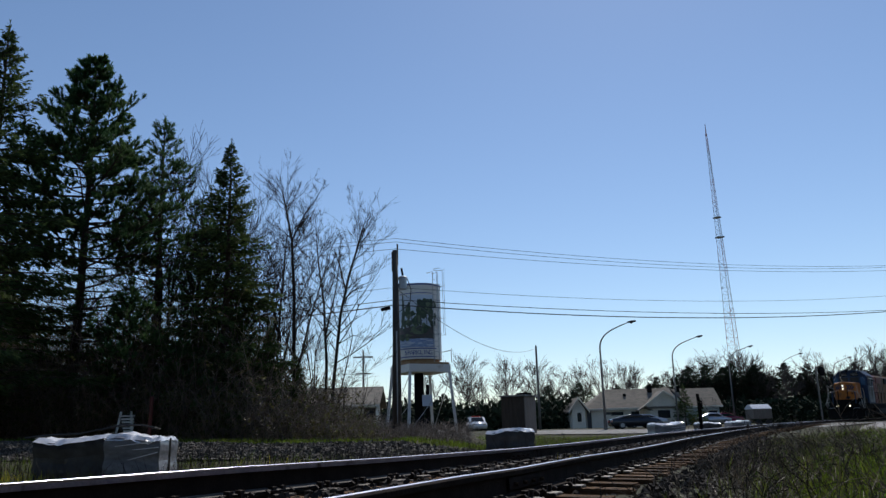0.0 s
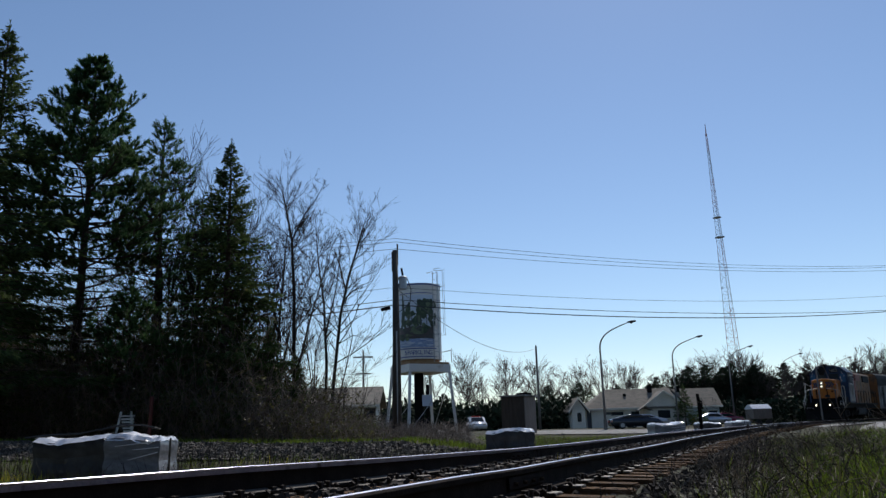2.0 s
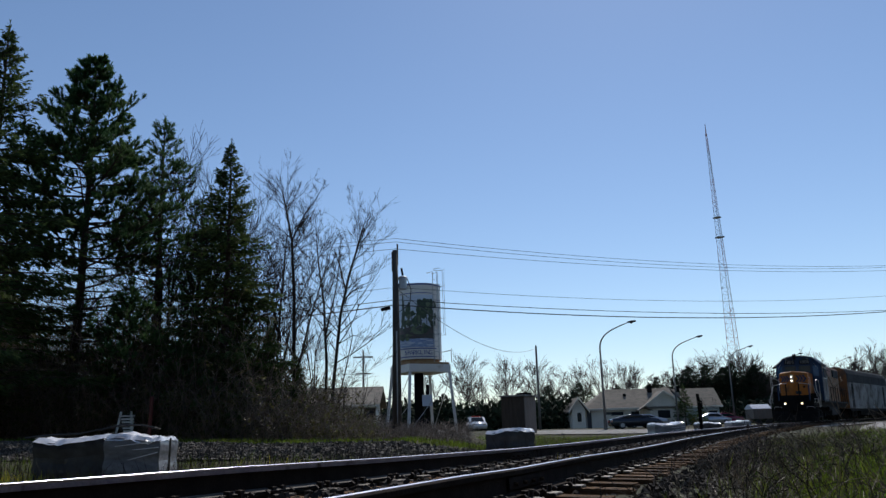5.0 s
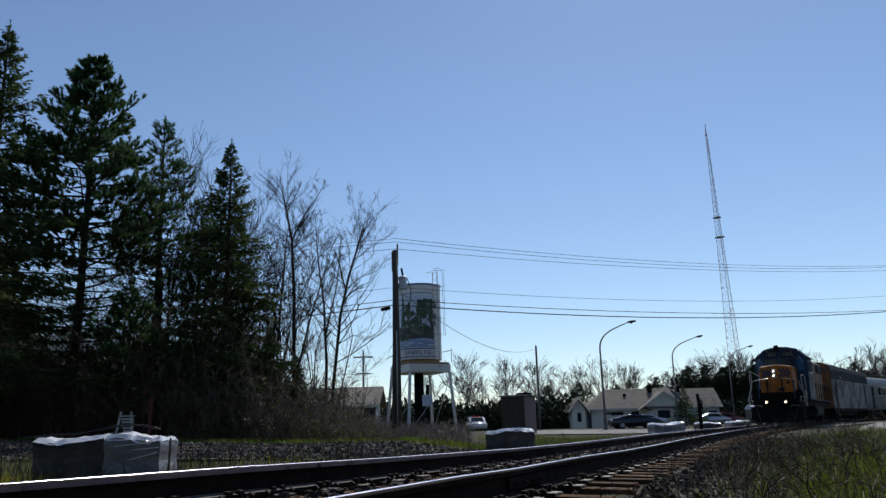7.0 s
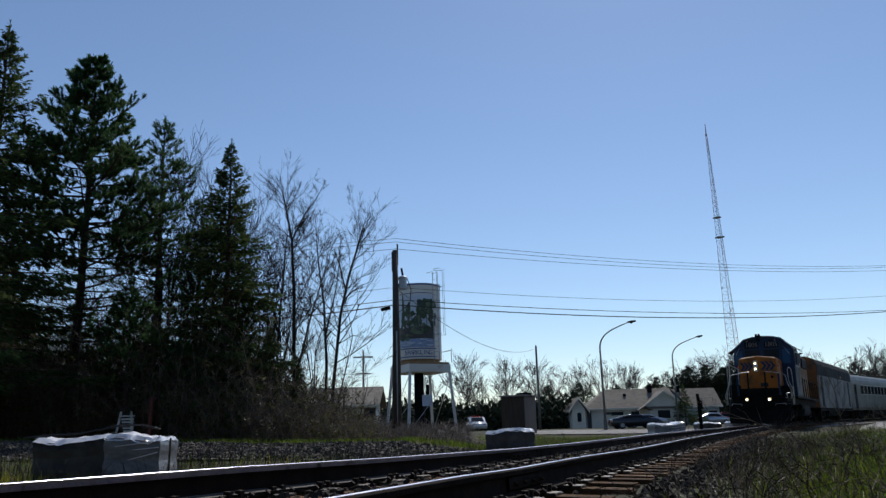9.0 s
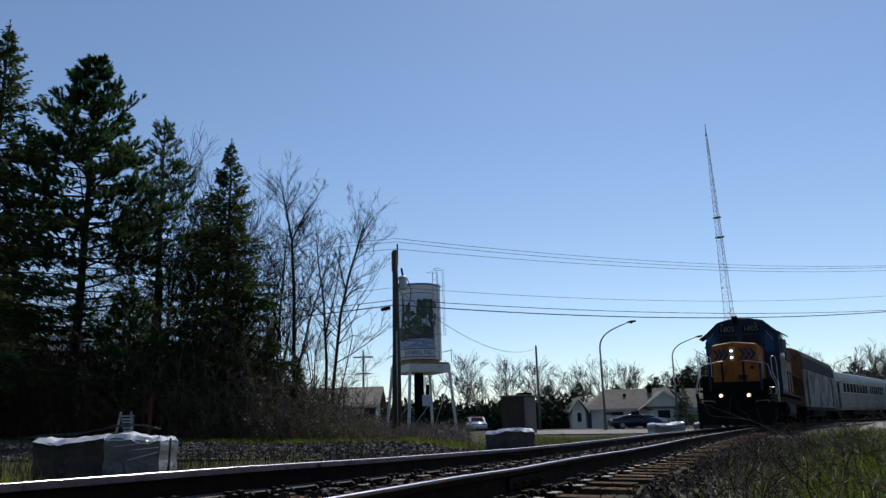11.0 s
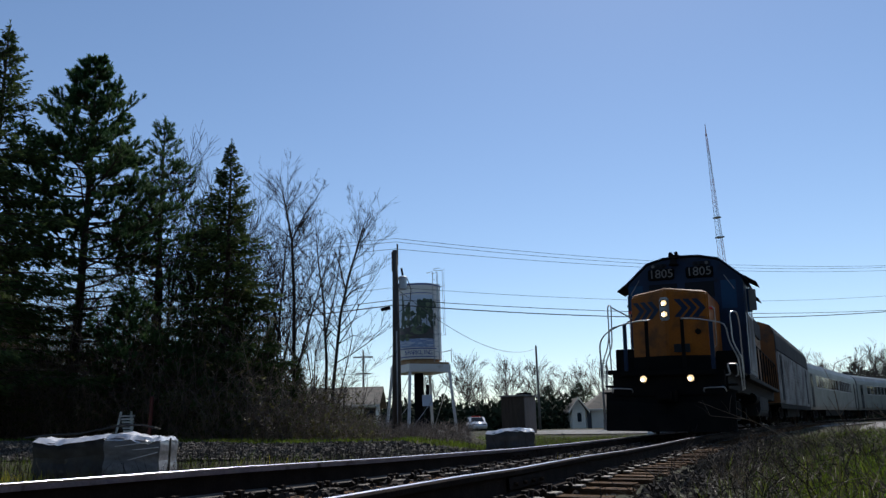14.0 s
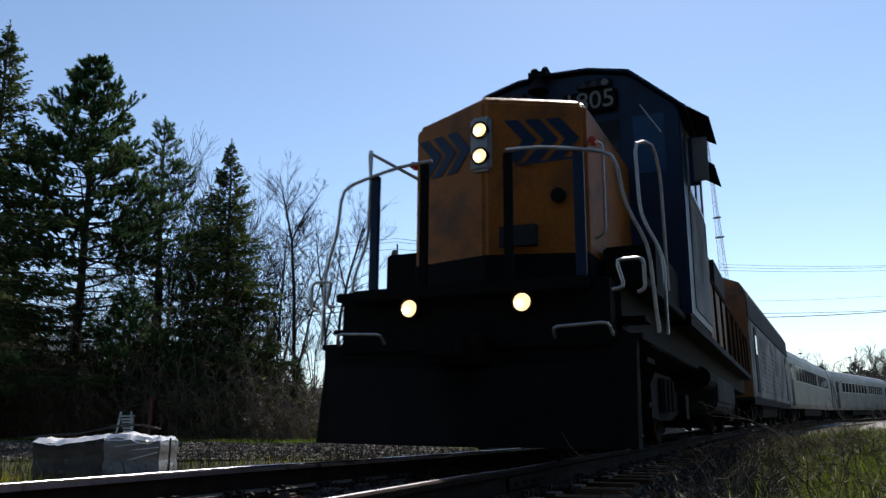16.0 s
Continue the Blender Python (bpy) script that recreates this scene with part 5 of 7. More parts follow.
def build_kiosk():
    k = thing("storage_shed", "tall narrow brown board shed with a pale metal roof", "shed", stand(4.60, 50, -30))
    part("front_wall", Geo().box(-0.82, 0.75, -0.9, 0.8, -0.1, 2.32), M["brown"], k, "dark brown board wall", bevel=0.01)
    # paler than the front: the lit side of the shed, set by colour
    part("side_wall", Geo().box(0.755, 0.80, -0.9, 0.8, -0.1, 2.32), M["tan_board"], k, "side wall in a paler grey-tan, lit tone")
    for j in range(7):
        part("board", Geo().box(-0.82 + j * 0.225, -0.82 + j * 0.225 + 0.21, -0.93, -0.902, -0.1, 2.30), M["brown"], k)
    part("roof", Geo().box(-0.92, 0.90, -1.05, 0.95, 2.33, 2.43), M["white"], k, "pale sheet metal roof", bevel=0.01)
    part("roof_crate", Geo().box(-0.1, 0.7, -0.2, 0.5, 2.44, 2.58), M["black"], k, bevel=0.02)


build_kiosk()


# ---------------------------------------------------------------- wrapped bundles beside the track
def wrapped_bundle(x, y, rz, w, d, h, mat, label, seed, tuck=True):
    rnd = random.Random(seed)
    b = thing("wrapped_bundle", label, "bundle", stand(x, y, rz), group="wrapped bundles")
    nx, ny = 22, 10
    g = Geo()
    top = lambda u, v: h * (0.94 + 0.05 * math.sin(u * 5 + seed) + 0.04 * noise.noise((u * 4, v * 4, seed)) + 0.03 * noise.noise((u * 13, v * 13, seed)))
    idx = {}
    for i in range(nx + 1):
        for j in range(ny + 1):
            u, v = i / nx, j / ny
            edge = min(u, 1 - u, v, 1 - v)
            idx[i, j] = len(g.v)
            g.v.append(((u - 0.5) * w, (v - 0.5) * d, top(u, v) - (0.05 if edge < 0.02 else 0)))
    for i in range(nx):
        for j in range(ny):
            g.f.append((idx[i, j], idx[i + 1, j], idx[i + 1, j + 1], idx[i, j + 1]))
    ring = [(i, 0) for i in range(nx)] + [(nx, j) for j in range(ny)] + [(i, ny) for i in range(nx, 0, -1)] + [(0, j) for j in range(ny, 0, -1)]
    rows = 8
    prev = [idx[c] for c in ring]
    for r in range(1, rows + 1):
        cur = []
        for c in ring:
            p = Vector(g.v[idx[c]])
            z = p.z * (1 - r / rows) - (0.08 if r == rows else 0)
            bulge = 1 + 0.025 * noise.noise((p.x * 5, p.y * 5 + z * 7, seed + 5)) + 0.02 * math.sin(r * 1.3)
            cur.append(len(g.v))
            g.v.append((p.x * bulge, p.y * bulge, z))
        n = len(ring)
        g.f += [(prev[k], cur[k], cur[(k + 1) % n], prev[(k + 1) % n]) for k in range(n)]
        prev = cur
    part("wrapping", g, mat, b, "crumpled plastic wrapping")
    # crumpled sheet added on top, whitened to carry the sun's glare
    c = Geo()
    ids = {}
    for i in range(nx + 1):
        for j in range(ny + 1):
            u, v = i / nx, j / ny
            edge = min(v, 1 - v) < 0.02 or (tuck and min(u, 1 - u) < 0.02)
            hang = (0.06 + 0.07 * abs(noise.noise((u * 2.2, v * 2.2, seed + 2)))) * h / 0.7 if edge else 0
            ids[i, j] = len(c.v)
            c.v.append(((u - 0.5) * w * 1.03, (v - 0.5) * d * 1.04, top(u, v) + 0.012 + 0.022 * noise.noise((u * 9, v * 7, seed + 9)) - hang))
    for i in range(nx):
        for j in range(ny):
            c.f.append((ids[i, j], ids[i + 1, j], ids[i + 1, j + 1], ids[i, j + 1]))
    part("top_sheet", c, M["sheet"], b, "crumpled plastic top sheet, white with sun glare in its colour")
    for k in (-0.36, 0, 0.36):
        part("runner", Geo().box(k * w - 0.05, k * w + 0.05, -d / 2 + 0.05, d / 2 - 0.05, -0.06, 0.05), M["tie"], b)
    if mat is M["wrap"]:
        # thin white tubes that draw the highlights on the shiny wrapping
        for z0, z1, u0, u1 in ((0.46, 0.60, -0.05, 0.47), (0.66, 0.70, 0.02, 0.48), (0.74, 0.82, -0.30, 0.40)):
            pts = [(w * (u0 + (u1 - u0) * t / 6), -d / 2 - 0.018 - 0.006 * rnd.random(), h * (z0 + (z1 - z0) * t / 6)) for t in range(7)]
            part("fold", Geo().tube(pts, 0.006, 4, 0.012), M["sheet"], b, "crease in the plastic painted as a bright highlight")
    return b


wrapped_bundle(-5.62, 12.1, 6, 1.08, 0.9, 0.68, M["wrap_black"], "dark plastic-wrapped bundle on runners beside the track", 3)
wrapped_bundle(-4.64, 11.95, 3, 0.80, 0.9, 0.70, M["wrap"], "shiny grey plastic-wrapped bundle beside the track", 7)
wrapped_bundle(1.60, 20.2, -6, 1.22, 0.9, 0.62, M["wrap_black"], "dark plastic-wrapped bundle with a pale end", 11)
wrapped_bundle(8.93, 32.2, 4, 1.26, 1.0, 0.66, M["wrap"], "grey plastic-wrapped bundle with loose sheet on top", 15)
wrapped_bundle(13.80, 41.8, 6, 1.10, 1.0, 0.60, M["wrap_black"], "dark plastic-wrapped bundle beyond the track", 19)
wrapped_bundle(18.25, 49.5, 8, 1.25, 1.0, 0.62, M["wrap"], "pale plastic-wrapped bundle near the crossing", 23)
b = tagged(part("loose_hose", Geo().tube([(-6.25, 11.6, 0.26), (-5.9, 11.55, 0.29), (-5.4, 11.5, 0.30), (-5.05, 11.5, 0.36), (-4.8, 11.5, 0.41), (-4.5, 11.5, 0.405), (-4.32, 11.52, 0.365), (-4.25, 11.6, 0.34)], 0.013, 6), M["wire"]), "black hose lying over the wrapped bundles", "hose")


# ---------------------------------------------------------------- parked cars
def build_car(x, y, rz, paint, label, kind_h=1.45, length=4.6, beacon=False):
    c = thing("parked_car", label, "car", stand(x, y, rz), group="parked cars")
    L, W, H = length / 2, 0.9, kind_h
    prof = [(-L, 0.35), (-L, 0.75), (-L * 0.93, 0.92), (-L * 0.72, 0.98), (-L * 0.38, H - 0.06), (-L * 0.1, H), (L * 0.18, H - 0.02), (L * 0.5, 0.98), (L * 0.9, 0.84), (L, 0.66), (L, 0.35), (L * 0.86, 0.22), (-L * 0.86, 0.22)]
    part("body", Geo().prism([(a, b) for a, b in prof], -W, W, "y"), paint, c, bevel=0.07, smooth=True)
    for sy in (-1, 1):
        part("side_window", Geo().prism([(-L * 0.62, 1.0), (-L * 0.34, H - 0.12), (L * 0.14, H - 0.12), (L * 0.40, 1.0)], *sorted((sy * (W - 0.02), sy * (W + 0.006))), "y"), M["glass"], c)
        for wx in (-L * 0.6, L * 0.6):
            wh = part("wheel", Geo().lathe([(0.2, -0.1), (0.31, -0.09), (0.33, -0.05), (0.33, 0.05), (0.31, 0.09), (0.2, 0.1)], 18, pose(wx, sy * (W - 0.06), 0.33, 90, 0, 0)), M["rubber"], c)
            part("rim", Geo().lathe([(0.05, -0.105), (0.19, -0.102), (0.19, 0.102), (0.05, 0.105)], 14, pose(wx, sy * (W - 0.05), 0.33, 90, 0, 0)), M["galv"], wh)
        for ex, mt in ((L, M["car_silver"]), (-L, M["red_lens"])):
            part("light", Geo().box(*sorted((ex * 0.985, ex * 1.004)), sy * 0.62 - 0.18, sy * 0.62 + 0.18, 0.62, 0.76), mt, c)
    part("windscreen", Geo().add([(L * 0.50 + 0.01, -0.72, 1.0), (L * 0.50 + 0.01, 0.72, 1.0), (L * 0.20 + 0.02, 0.62, H - 0.04), (L * 0.20 + 0.02, -0.62, H - 0.04)], [(0, 1, 2, 3)]), M["glass"], c)
    if beacon:
        part("light_bar", Geo().box(-0.15, 0.15, -0.5, 0.5, H, H + 0.14), M["red_lens"], c, "red roof light bar", bevel=0.03)
    return c


build_car(3.2, 88, -84, M["car_white"], "white car with a red roof light bar", 1.5, 4.6, True)
build_car(16.85, 71, 3, M["car_dark"], "low dark coupe parked on the road", 1.26, 4.4)
build_car(19.3, 77, 2, M["car_silver"], "silver sedan parked behind a dark one", 1.30, 4.3)
build_car(32.3, 96, 20, M["car_silver"], "pale blue parked car near the crossing")
build_car(34.9, 99, 12, M["car_red"], "maroon parked car near the crossing")
build_car(14.5, 100, 30, M["car_silver"], "far silver parked car beside a house")


def build_trailer():
    t = thing("cargo_trailer", "small cargo trailer with a bright white rounded roof", "trailer", stand(31.75, 80, 4, 0.25))
    part("box", Geo().box(-0.98, 0.98, -0.9, 0.9, 0.5, 1.45), M["tan_board"], t, "dull tan trailer box", bevel=0.03)
    part("roof", Geo().prism([(-0.95, 1.452), (-0.95, 1.50), (-0.2, 1.92), (0.2, 1.95), (0.95, 1.6), (0.95, 1.452)], -1.02, 1.02, "x"), M["car_white"], t, "white rounded roof", bevel=0.05)
    for sx in (-0.5, 0.5):
        part("wheel", Geo().lathe([(0.1, -0.1), (0.33, -0.09), (0.33, 0.09), (0.1, 0.1)], 16, pose(sx, -0.95, 0.10, 90, 0, 0)), M["rubber"], t)


build_trailer()


# ---------------------------------------------------------------- plants
def mesh_of(name, verts, faces, material):
    me = bpy.data.meshes.new(name)
    me.from_pydata(verts, [], faces)
    me.materials.append(material)
    me.update()
    return me


def spray(v, f, p, d, length, width, rnd, n=2):
    """Flat needle sprays about the direction d."""
    for _ in range(n):
        side = d.cross(Vector((rnd.uniform(-1, 1), rnd.uniform(-1, 1), rnd.uniform(-1, 1))))
        if side.length < 1e-4:
            continue
        side = side.normalized() * width * rnd.uniform(0.6, 1.2)
        e = p + (d + Vector((rnd.uniform(-0.5, 0.5), rnd.uniform(-0.5, 0.5), rnd.uniform(-0.5, 0.3)))).normalized() * length * rnd.uniform(0.6, 1.2)
        k = len(v)
        m = p.lerp(e, 0.45)
        v += [tuple(p), tuple(m + side), tuple(e), tuple(m - side)]
        f += [(k, k + 1, k + 2, k + 3)]


def spruce_meshes(h, r, seed, low=0.08, dense=1.0):
    rnd = random.Random(seed)
    wood = Geo().tube([(0, 0, -0.3), (0.03, 0.02, h * 0.5), (0, 0, h * 0.99)], 0.018 * h, 9, 0.012)
    v, f = [], []
    z = low * h
    while z < h * 0.985:
        t = 1 - z / h
        for _ in range(rnd.randint(4, 6)):
            a = rnd.uniform(0, 2 * math.pi)
            L = r * t * rnd.uniform(0.60, 1.12) * (1 - 0.35 * max(0, t - 0.45)) + 0.04
            if rnd.random() < 0.07:
                L *= 0.5
            out = Vector((math.cos(a), math.sin(a), 0))
            rise = 0.42 if t < 0.3 else 0.18
            pts = [Vector((0, 0, z)) + out * (L * u) + Vector((0, 0, L * (rise * u - (0.55 - rise) * u * u + 0.22 * u ** 3))) for u in (0, 0.33, 0.66, 1)]
            wood.tube(pts, 0.010 + 0.010 * L, 4, 0.004, cap=False)
            n = int((10 + 30 * L) * dense)
            for _ in range(n):
                u = rnd.uniform(0.18 if L < 1 else 0.28, 1.0)
                i = min(2, int(u * 3))
                p = pts[i].lerp(pts[i + 1], u * 3 - i)
                lat = Vector((-out.y, out.x, 0)) * rnd.uniform(-1, 1) * 0.30 * L * (1.15 - u)
                p = p + lat + Vector((0, 0, rnd.uniform(-0.10, 0.03) - abs(lat.length) * 0.15))
                spray(v, f, p, (out * 0.7 + lat.normalized() * 0.6 + Vector((0, 0, 0.05 if t < 0.4 else -0.2))) if lat.length > 0.01 else out, (0.10 + 0.13 * min(1, 2.2 * t)) * (1 + 0.12 * L), 0.026, rnd, 2)
        z += (0.15 + 0.014 * h * t) * rnd.uniform(0.75, 1.2)
    for k in range(14):
        spray(v, f, Vector((0, 0, h * (0.965 + 0.003 * k))), Vector((0, 0, 1)), 0.30 - 0.012 * k, 0.014, rnd, 2)
    return wood.mesh("trunk", M["bark"]), mesh_of("crown", v, f, M["spruce"])


def pine_meshes(h, r, seed, clear=0.30, mat="pine", dense=1.0, needles=26, gaps=0.12, wide=0.013):
    """A pine: whorls of rising limbs whose twigs end in bottle-brush shoots; bare dark limbs below the crown."""
    rnd = random.Random(seed)
    wood = Geo().tube([(0, 0, -0.3), (0.10, 0.05, h * 0.35), (0.05, -0.05, h * 0.7), (0, 0, h * 0.98)], 0.015 * h, 9, 0.015)
    v, f = [], []

    def shoot(p, d, ln):
        d = d.normalized()
        u = d.orthogonal().normalized()
        w = d.cross(u)
        for _ in range(needles):
            a, k = rnd.uniform(0, 6.283), rnd.random()
            c = p + d * (ln * k)
            e = (d * rnd.uniform(0.5, 1.1) + (u * math.cos(a) + w * math.sin(a)) * rnd.uniform(0.6, 1.0)).normalized()
            side = e.cross(d).normalized() * wide
            tip = c + e * rnd.uniform(0.08, 0.14)
            n = len(v)
            v.extend((tuple(c - side), tuple(c + side), tuple(tip + side * 0.4), tuple(tip - side * 0.4)))
            f.append((n, n + 1, n + 2, n + 3))

    z = 0.16 * h
    while z < h * 0.985:
        t = 1 - z / h
        bare_limb = z < clear * h
        turn = rnd.uniform(0, 6.283)
        m = rnd.randint(4, 6)
        for k in range(m):
            if rnd.random() < gaps:
                continue
            a = turn + 6.283 * k / m + rnd.uniform(-0.35, 0.35)
            shape = min(1.0, (t / 0.40) ** 1.0) * (1.0 if t < 0.55 else 0.88)
            L = r * shape * rnd.uniform(0.50, 1.15) + 0.10
            out = Vector((math.cos(a), math.sin(a), 0))
            lift = (0.06 + 0.42 * (1 - t)) * rnd.uniform(0.6, 1.3)
            pts = [Vector((0, 0, z)) + out * (L * u) + Vector((0, 0, L * (0.02 * u + lift * u * u * 0.8) + rnd.gauss(0, 0.03))) for u in (0, 0.35, 0.7, 1)]
            wood.tube(pts, 0.010 + 0.012 * L, 4, 0.005, cap=False)
            tipd = (pts[3] - pts[2]).normalized()
            if not bare_limb:
                shoot(pts[3] - tipd * 0.12, tipd + Vector((0, 0, 0.5)), 0.24)
            for _ in range(int(dense * (3 + 9 * L))):
                u = rnd.uniform(0.30, 0.98)
                i = min(2, int(u * 3))
                p = pts[i].lerp(pts[i + 1], u * 3 - i)
                sd = Vector((-out.y, out.x, 0)) * rnd.choice((-1, 1))
                d = (out * rnd.uniform(0.2, 0.9) + sd * rnd.uniform(0.2, 0.9) + Vector((0, 0, rnd.uniform(0.0, 0.9)))).normalized()
                q = p + d * rnd.uniform(0.14, 0.40) * (0.35 + 0.45 * L)
                wood.tube([p, q], 0.007, 3, 0.003, cap=False)
                if bare_limb and rnd.random() < 0.88:
                    continue
                shoot(q - d * 0.08, d + Vector((0, 0, 0.45)), rnd.uniform(0.14, 0.24))
        z += (0.22 + 0.016 * h * t) * rnd.uniform(0.8, 1.2)
    for k in range(4):
        shoot(Vector((0, 0, h * 0.955 + 0.1 * k)), Vector((rnd.gauss(0, 0.15), rnd.gauss(0, 0.15), 1)), 0.3)
    return wood.mesh("trunk", M["bark"]), mesh_of("crown", v, f, M[mat])


def lined_tree(stems, seed, mat="twig", tip=0.0042, dense=3.4):
    """A leafless tree grown from the given stems (points and base radius), with rising side branches that fork into fine twigs."""
    rnd = random.Random(seed)
    trunk_g, crown_g = Geo(), Geo()

    def grow(p, d, length, r, lv):
        pts = [p]
        for _ in range(3):
            d = (d + Vector((rnd.gauss(0, 0.10), rnd.gauss(0, 0.10), 0.07))).normalized()
            pts.append(pts[-1] + d * length / 3)
        crown_g.tube(pts, r, 4 if lv > 1 else 3, max(tip * 0.7, r * 0.5), cap=False)
        if lv == 0:
            return
        for k in range(rnd.randint(2, 4)):
            u = rnd.uniform(0.25, 1.0)
            i = min(2, int(u * 3))
            q = pts[i].lerp(pts[i + 1], u * 3 - i)
            dd = (d + Vector((rnd.gauss(0, 0.5), rnd.gauss(0, 0.5), rnd.uniform(-0.25, 0.35)))).normalized()
            grow(q, dd, length * rnd.uniform(0.40, 0.70), max(tip, r * 0.55), lv - 1)

    for pts, r in stems:
        pts = [Vector(p) for p in pts]
        trunk_g.tube(pts, r, 7, r * 0.22, cap=False)
        total = sum((b - a).length for a, b in zip(pts, pts[1:]))
        n = len(pts) - 1
        for _ in range(int(total * dense)):
            u = 0.22 + 0.78 * rnd.random() ** 0.8
            i = min(n - 1, int(u * n))
            q = pts[i].lerp(pts[i + 1], u * n - i)
            along = (pts[i + 1] - pts[i]).normalized()
            a = rnd.uniform(0, 6.283)
            d = (along * rnd.uniform(0.3, 0.9) + Vector((math.cos(a), math.sin(a), 0)) * rnd.uniform(0.4, 0.9)).normalized()
            grow(q, d, total * rnd.uniform(0.10, 0.24) * (1.25 - 0.7 * u), max(tip, r * (1 - 0.75 * u) * 0.40), 3)
    return trunk_g.mesh("trunk", M[mat]), crown_g.mesh("crown", M[mat])


def bare_mesh(h, seed, spread=0.5, levels=5, stems=1, thick=0.011, seg=4, mat="twig", tip=0.006, kids=(3, 4)):
    """Trunk and crown of a leafless tree."""
    rnd = random.Random(seed)
    trunk_g, crown_g = Geo(), Geo()

    def grow(p, d, length, r, lv):
        n = 3
        pts = [p]
        for k in range(n):
            bend = 0.02 if lv == levels else 0.04 if lv == levels - 1 else 0.09
            d = (d + Vector((rnd.gauss(0, bend), rnd.gauss(0, bend), 0.05))).normalized()
            pts.append(pts[-1] + d * length / n)
        r1 = max(tip, r * (0.66 if lv > 0 else 0.4))
        (trunk_g if lv == levels else crown_g).tube(pts, r, 6 if lv == levels else seg if lv > 2 else 3, r1, cap=False)
        if lv == 0:
            return
        for k in range(rnd.randint(*kids)):
            u = rnd.uniform(0.30, 0.95) if k else 1.0
            i = min(n - 1, int(u * n))
            q = pts[i].lerp(pts[i + 1], u * n - i)
            sp = spread * (0.12 if k == 0 and lv == levels else 0.45 if k == 0 else 1.0)
            dd = (d + Vector((rnd.gauss(0, sp), rnd.gauss(0, sp), rnd.uniform(-0.38, 0.22)))).normalized()
            grow(q, dd, length * rnd.uniform(0.52, 0.80), max(tip, r1 * (0.85 if k == 0 else rnd.uniform(0.4, 0.65))), lv - 1)

    for _ in range(stems):
        d = Vector((rnd.gauss(0, 0.13 if stems > 1 else 0.03), rnd.gauss(0, 0.13 if stems > 1 else 0.03), 1)).normalized()
        grow(Vector((rnd.uniform(-0.3, 0.3) * (stems > 1), rnd.uniform(-0.3, 0.3) * (stems > 1), -0.2)), d, h * 0.36, thick * h, levels)
    zs_ = sorted(p[2] for p in crown_g.v)
    k = h / zs_[int(len(zs_) * 0.9995)]
    for g in (trunk_g, crown_g):
        g.v = [(a * k, b * k, c * k) for a, b, c in g.v]
    return trunk_g.mesh("trunk", M[mat]), crown_g.mesh("crown", M[mat])


def plant(name, label, meshes, x, y, rz=0.0, size=1.0, group="", lean=(0, 0)):
    t = thing(name, label, "tree", stand(x, y, 0) @ pose(0, 0, 0, lean[0], lean[1], rz), group)
    t.scale = (size, size, size)
    for nm, me in meshes:
        part(nm, me, None, t)
    return t


sp_a = spruce_meshes(12.4, 4.7, 1)
sp_b = spruce_meshes(10.4, 3.45, 2, 0.10)
sp_c = spruce_meshes(6.0, 2.4, 3, 0.04, 0.8)
pi_a = pine_meshes(13.0, 2.85, 4, 0.43, dense=1.25, needles=40, gaps=0.06, wide=0.017)
pi_b = pine_meshes(10.8, 1.75, 5, 0.40, dense=0.65, needles=20, gaps=0.22)
pi_c = pine_meshes(3.6, 1.1, 6, 0.16, dense=1.2)
named = lambda pair: (("trunk", pair[0]), ("crown", pair[1]))
bare = named

plant("spruce_tree", "tall dark green spruce at the edge of a thicket", named(sp_a), -13.0, 21, 0)
plant("pine_tree", "tall dense green pine with bare lower limbs", named(pi_a), -11.7, 24, 40, 1.0)
plant("pine_tree", "slender open green pine behind a taller one", named(pi_b), -10.2, 26.5, 10, 1.10)
plant("pine_tree", "thin green pine among bare trees", named(pi_b), -9.0, 27.6, 140, 0.84)
plant("spruce_tree", "pointed dark spruce with open branches", named(sp_b), -7.25, 25, 0, 1.0)
for (x, y, s, a) in ((-15.6, 24.5, 0.95, 30), (-16.5, 28, 0.9, 10)):
    plant("spruce_tree", "dark spruce deep in the thicket", named(sp_b), x, y, a, s, "thicket spruces")
for (x, y, s, a) in ((-8.8, 26.0, 0.60, 200), (-6.9, 26.2, 0.78, 50), (-6.2, 27.2, 0.72, 120), (-5.4, 27.4, 0.55, 250), (-15.2, 24.6, 0.75, 77), (-7.8, 27.6, 0.85, 33), (-14.4, 26.0, 0.8, 5), (-15.8, 27, 1.0, 350), (-13.3, 25.0, 0.62, 120), (-6.0, 25.9, 0.66, 75), (-6.9, 25.3, 0.74, 210), (-5.0, 26.4, 0.46, 330), (-6.5, 24.4, 0.55, 40), (-5.7, 25.0, 0.48, 160), (-7.5, 24.2, 0.62, 280)):
    plant("spruce_tree", "low bushy spruce in the undergrowth", named(sp_c), x, y, a, s, "thicket spruces")

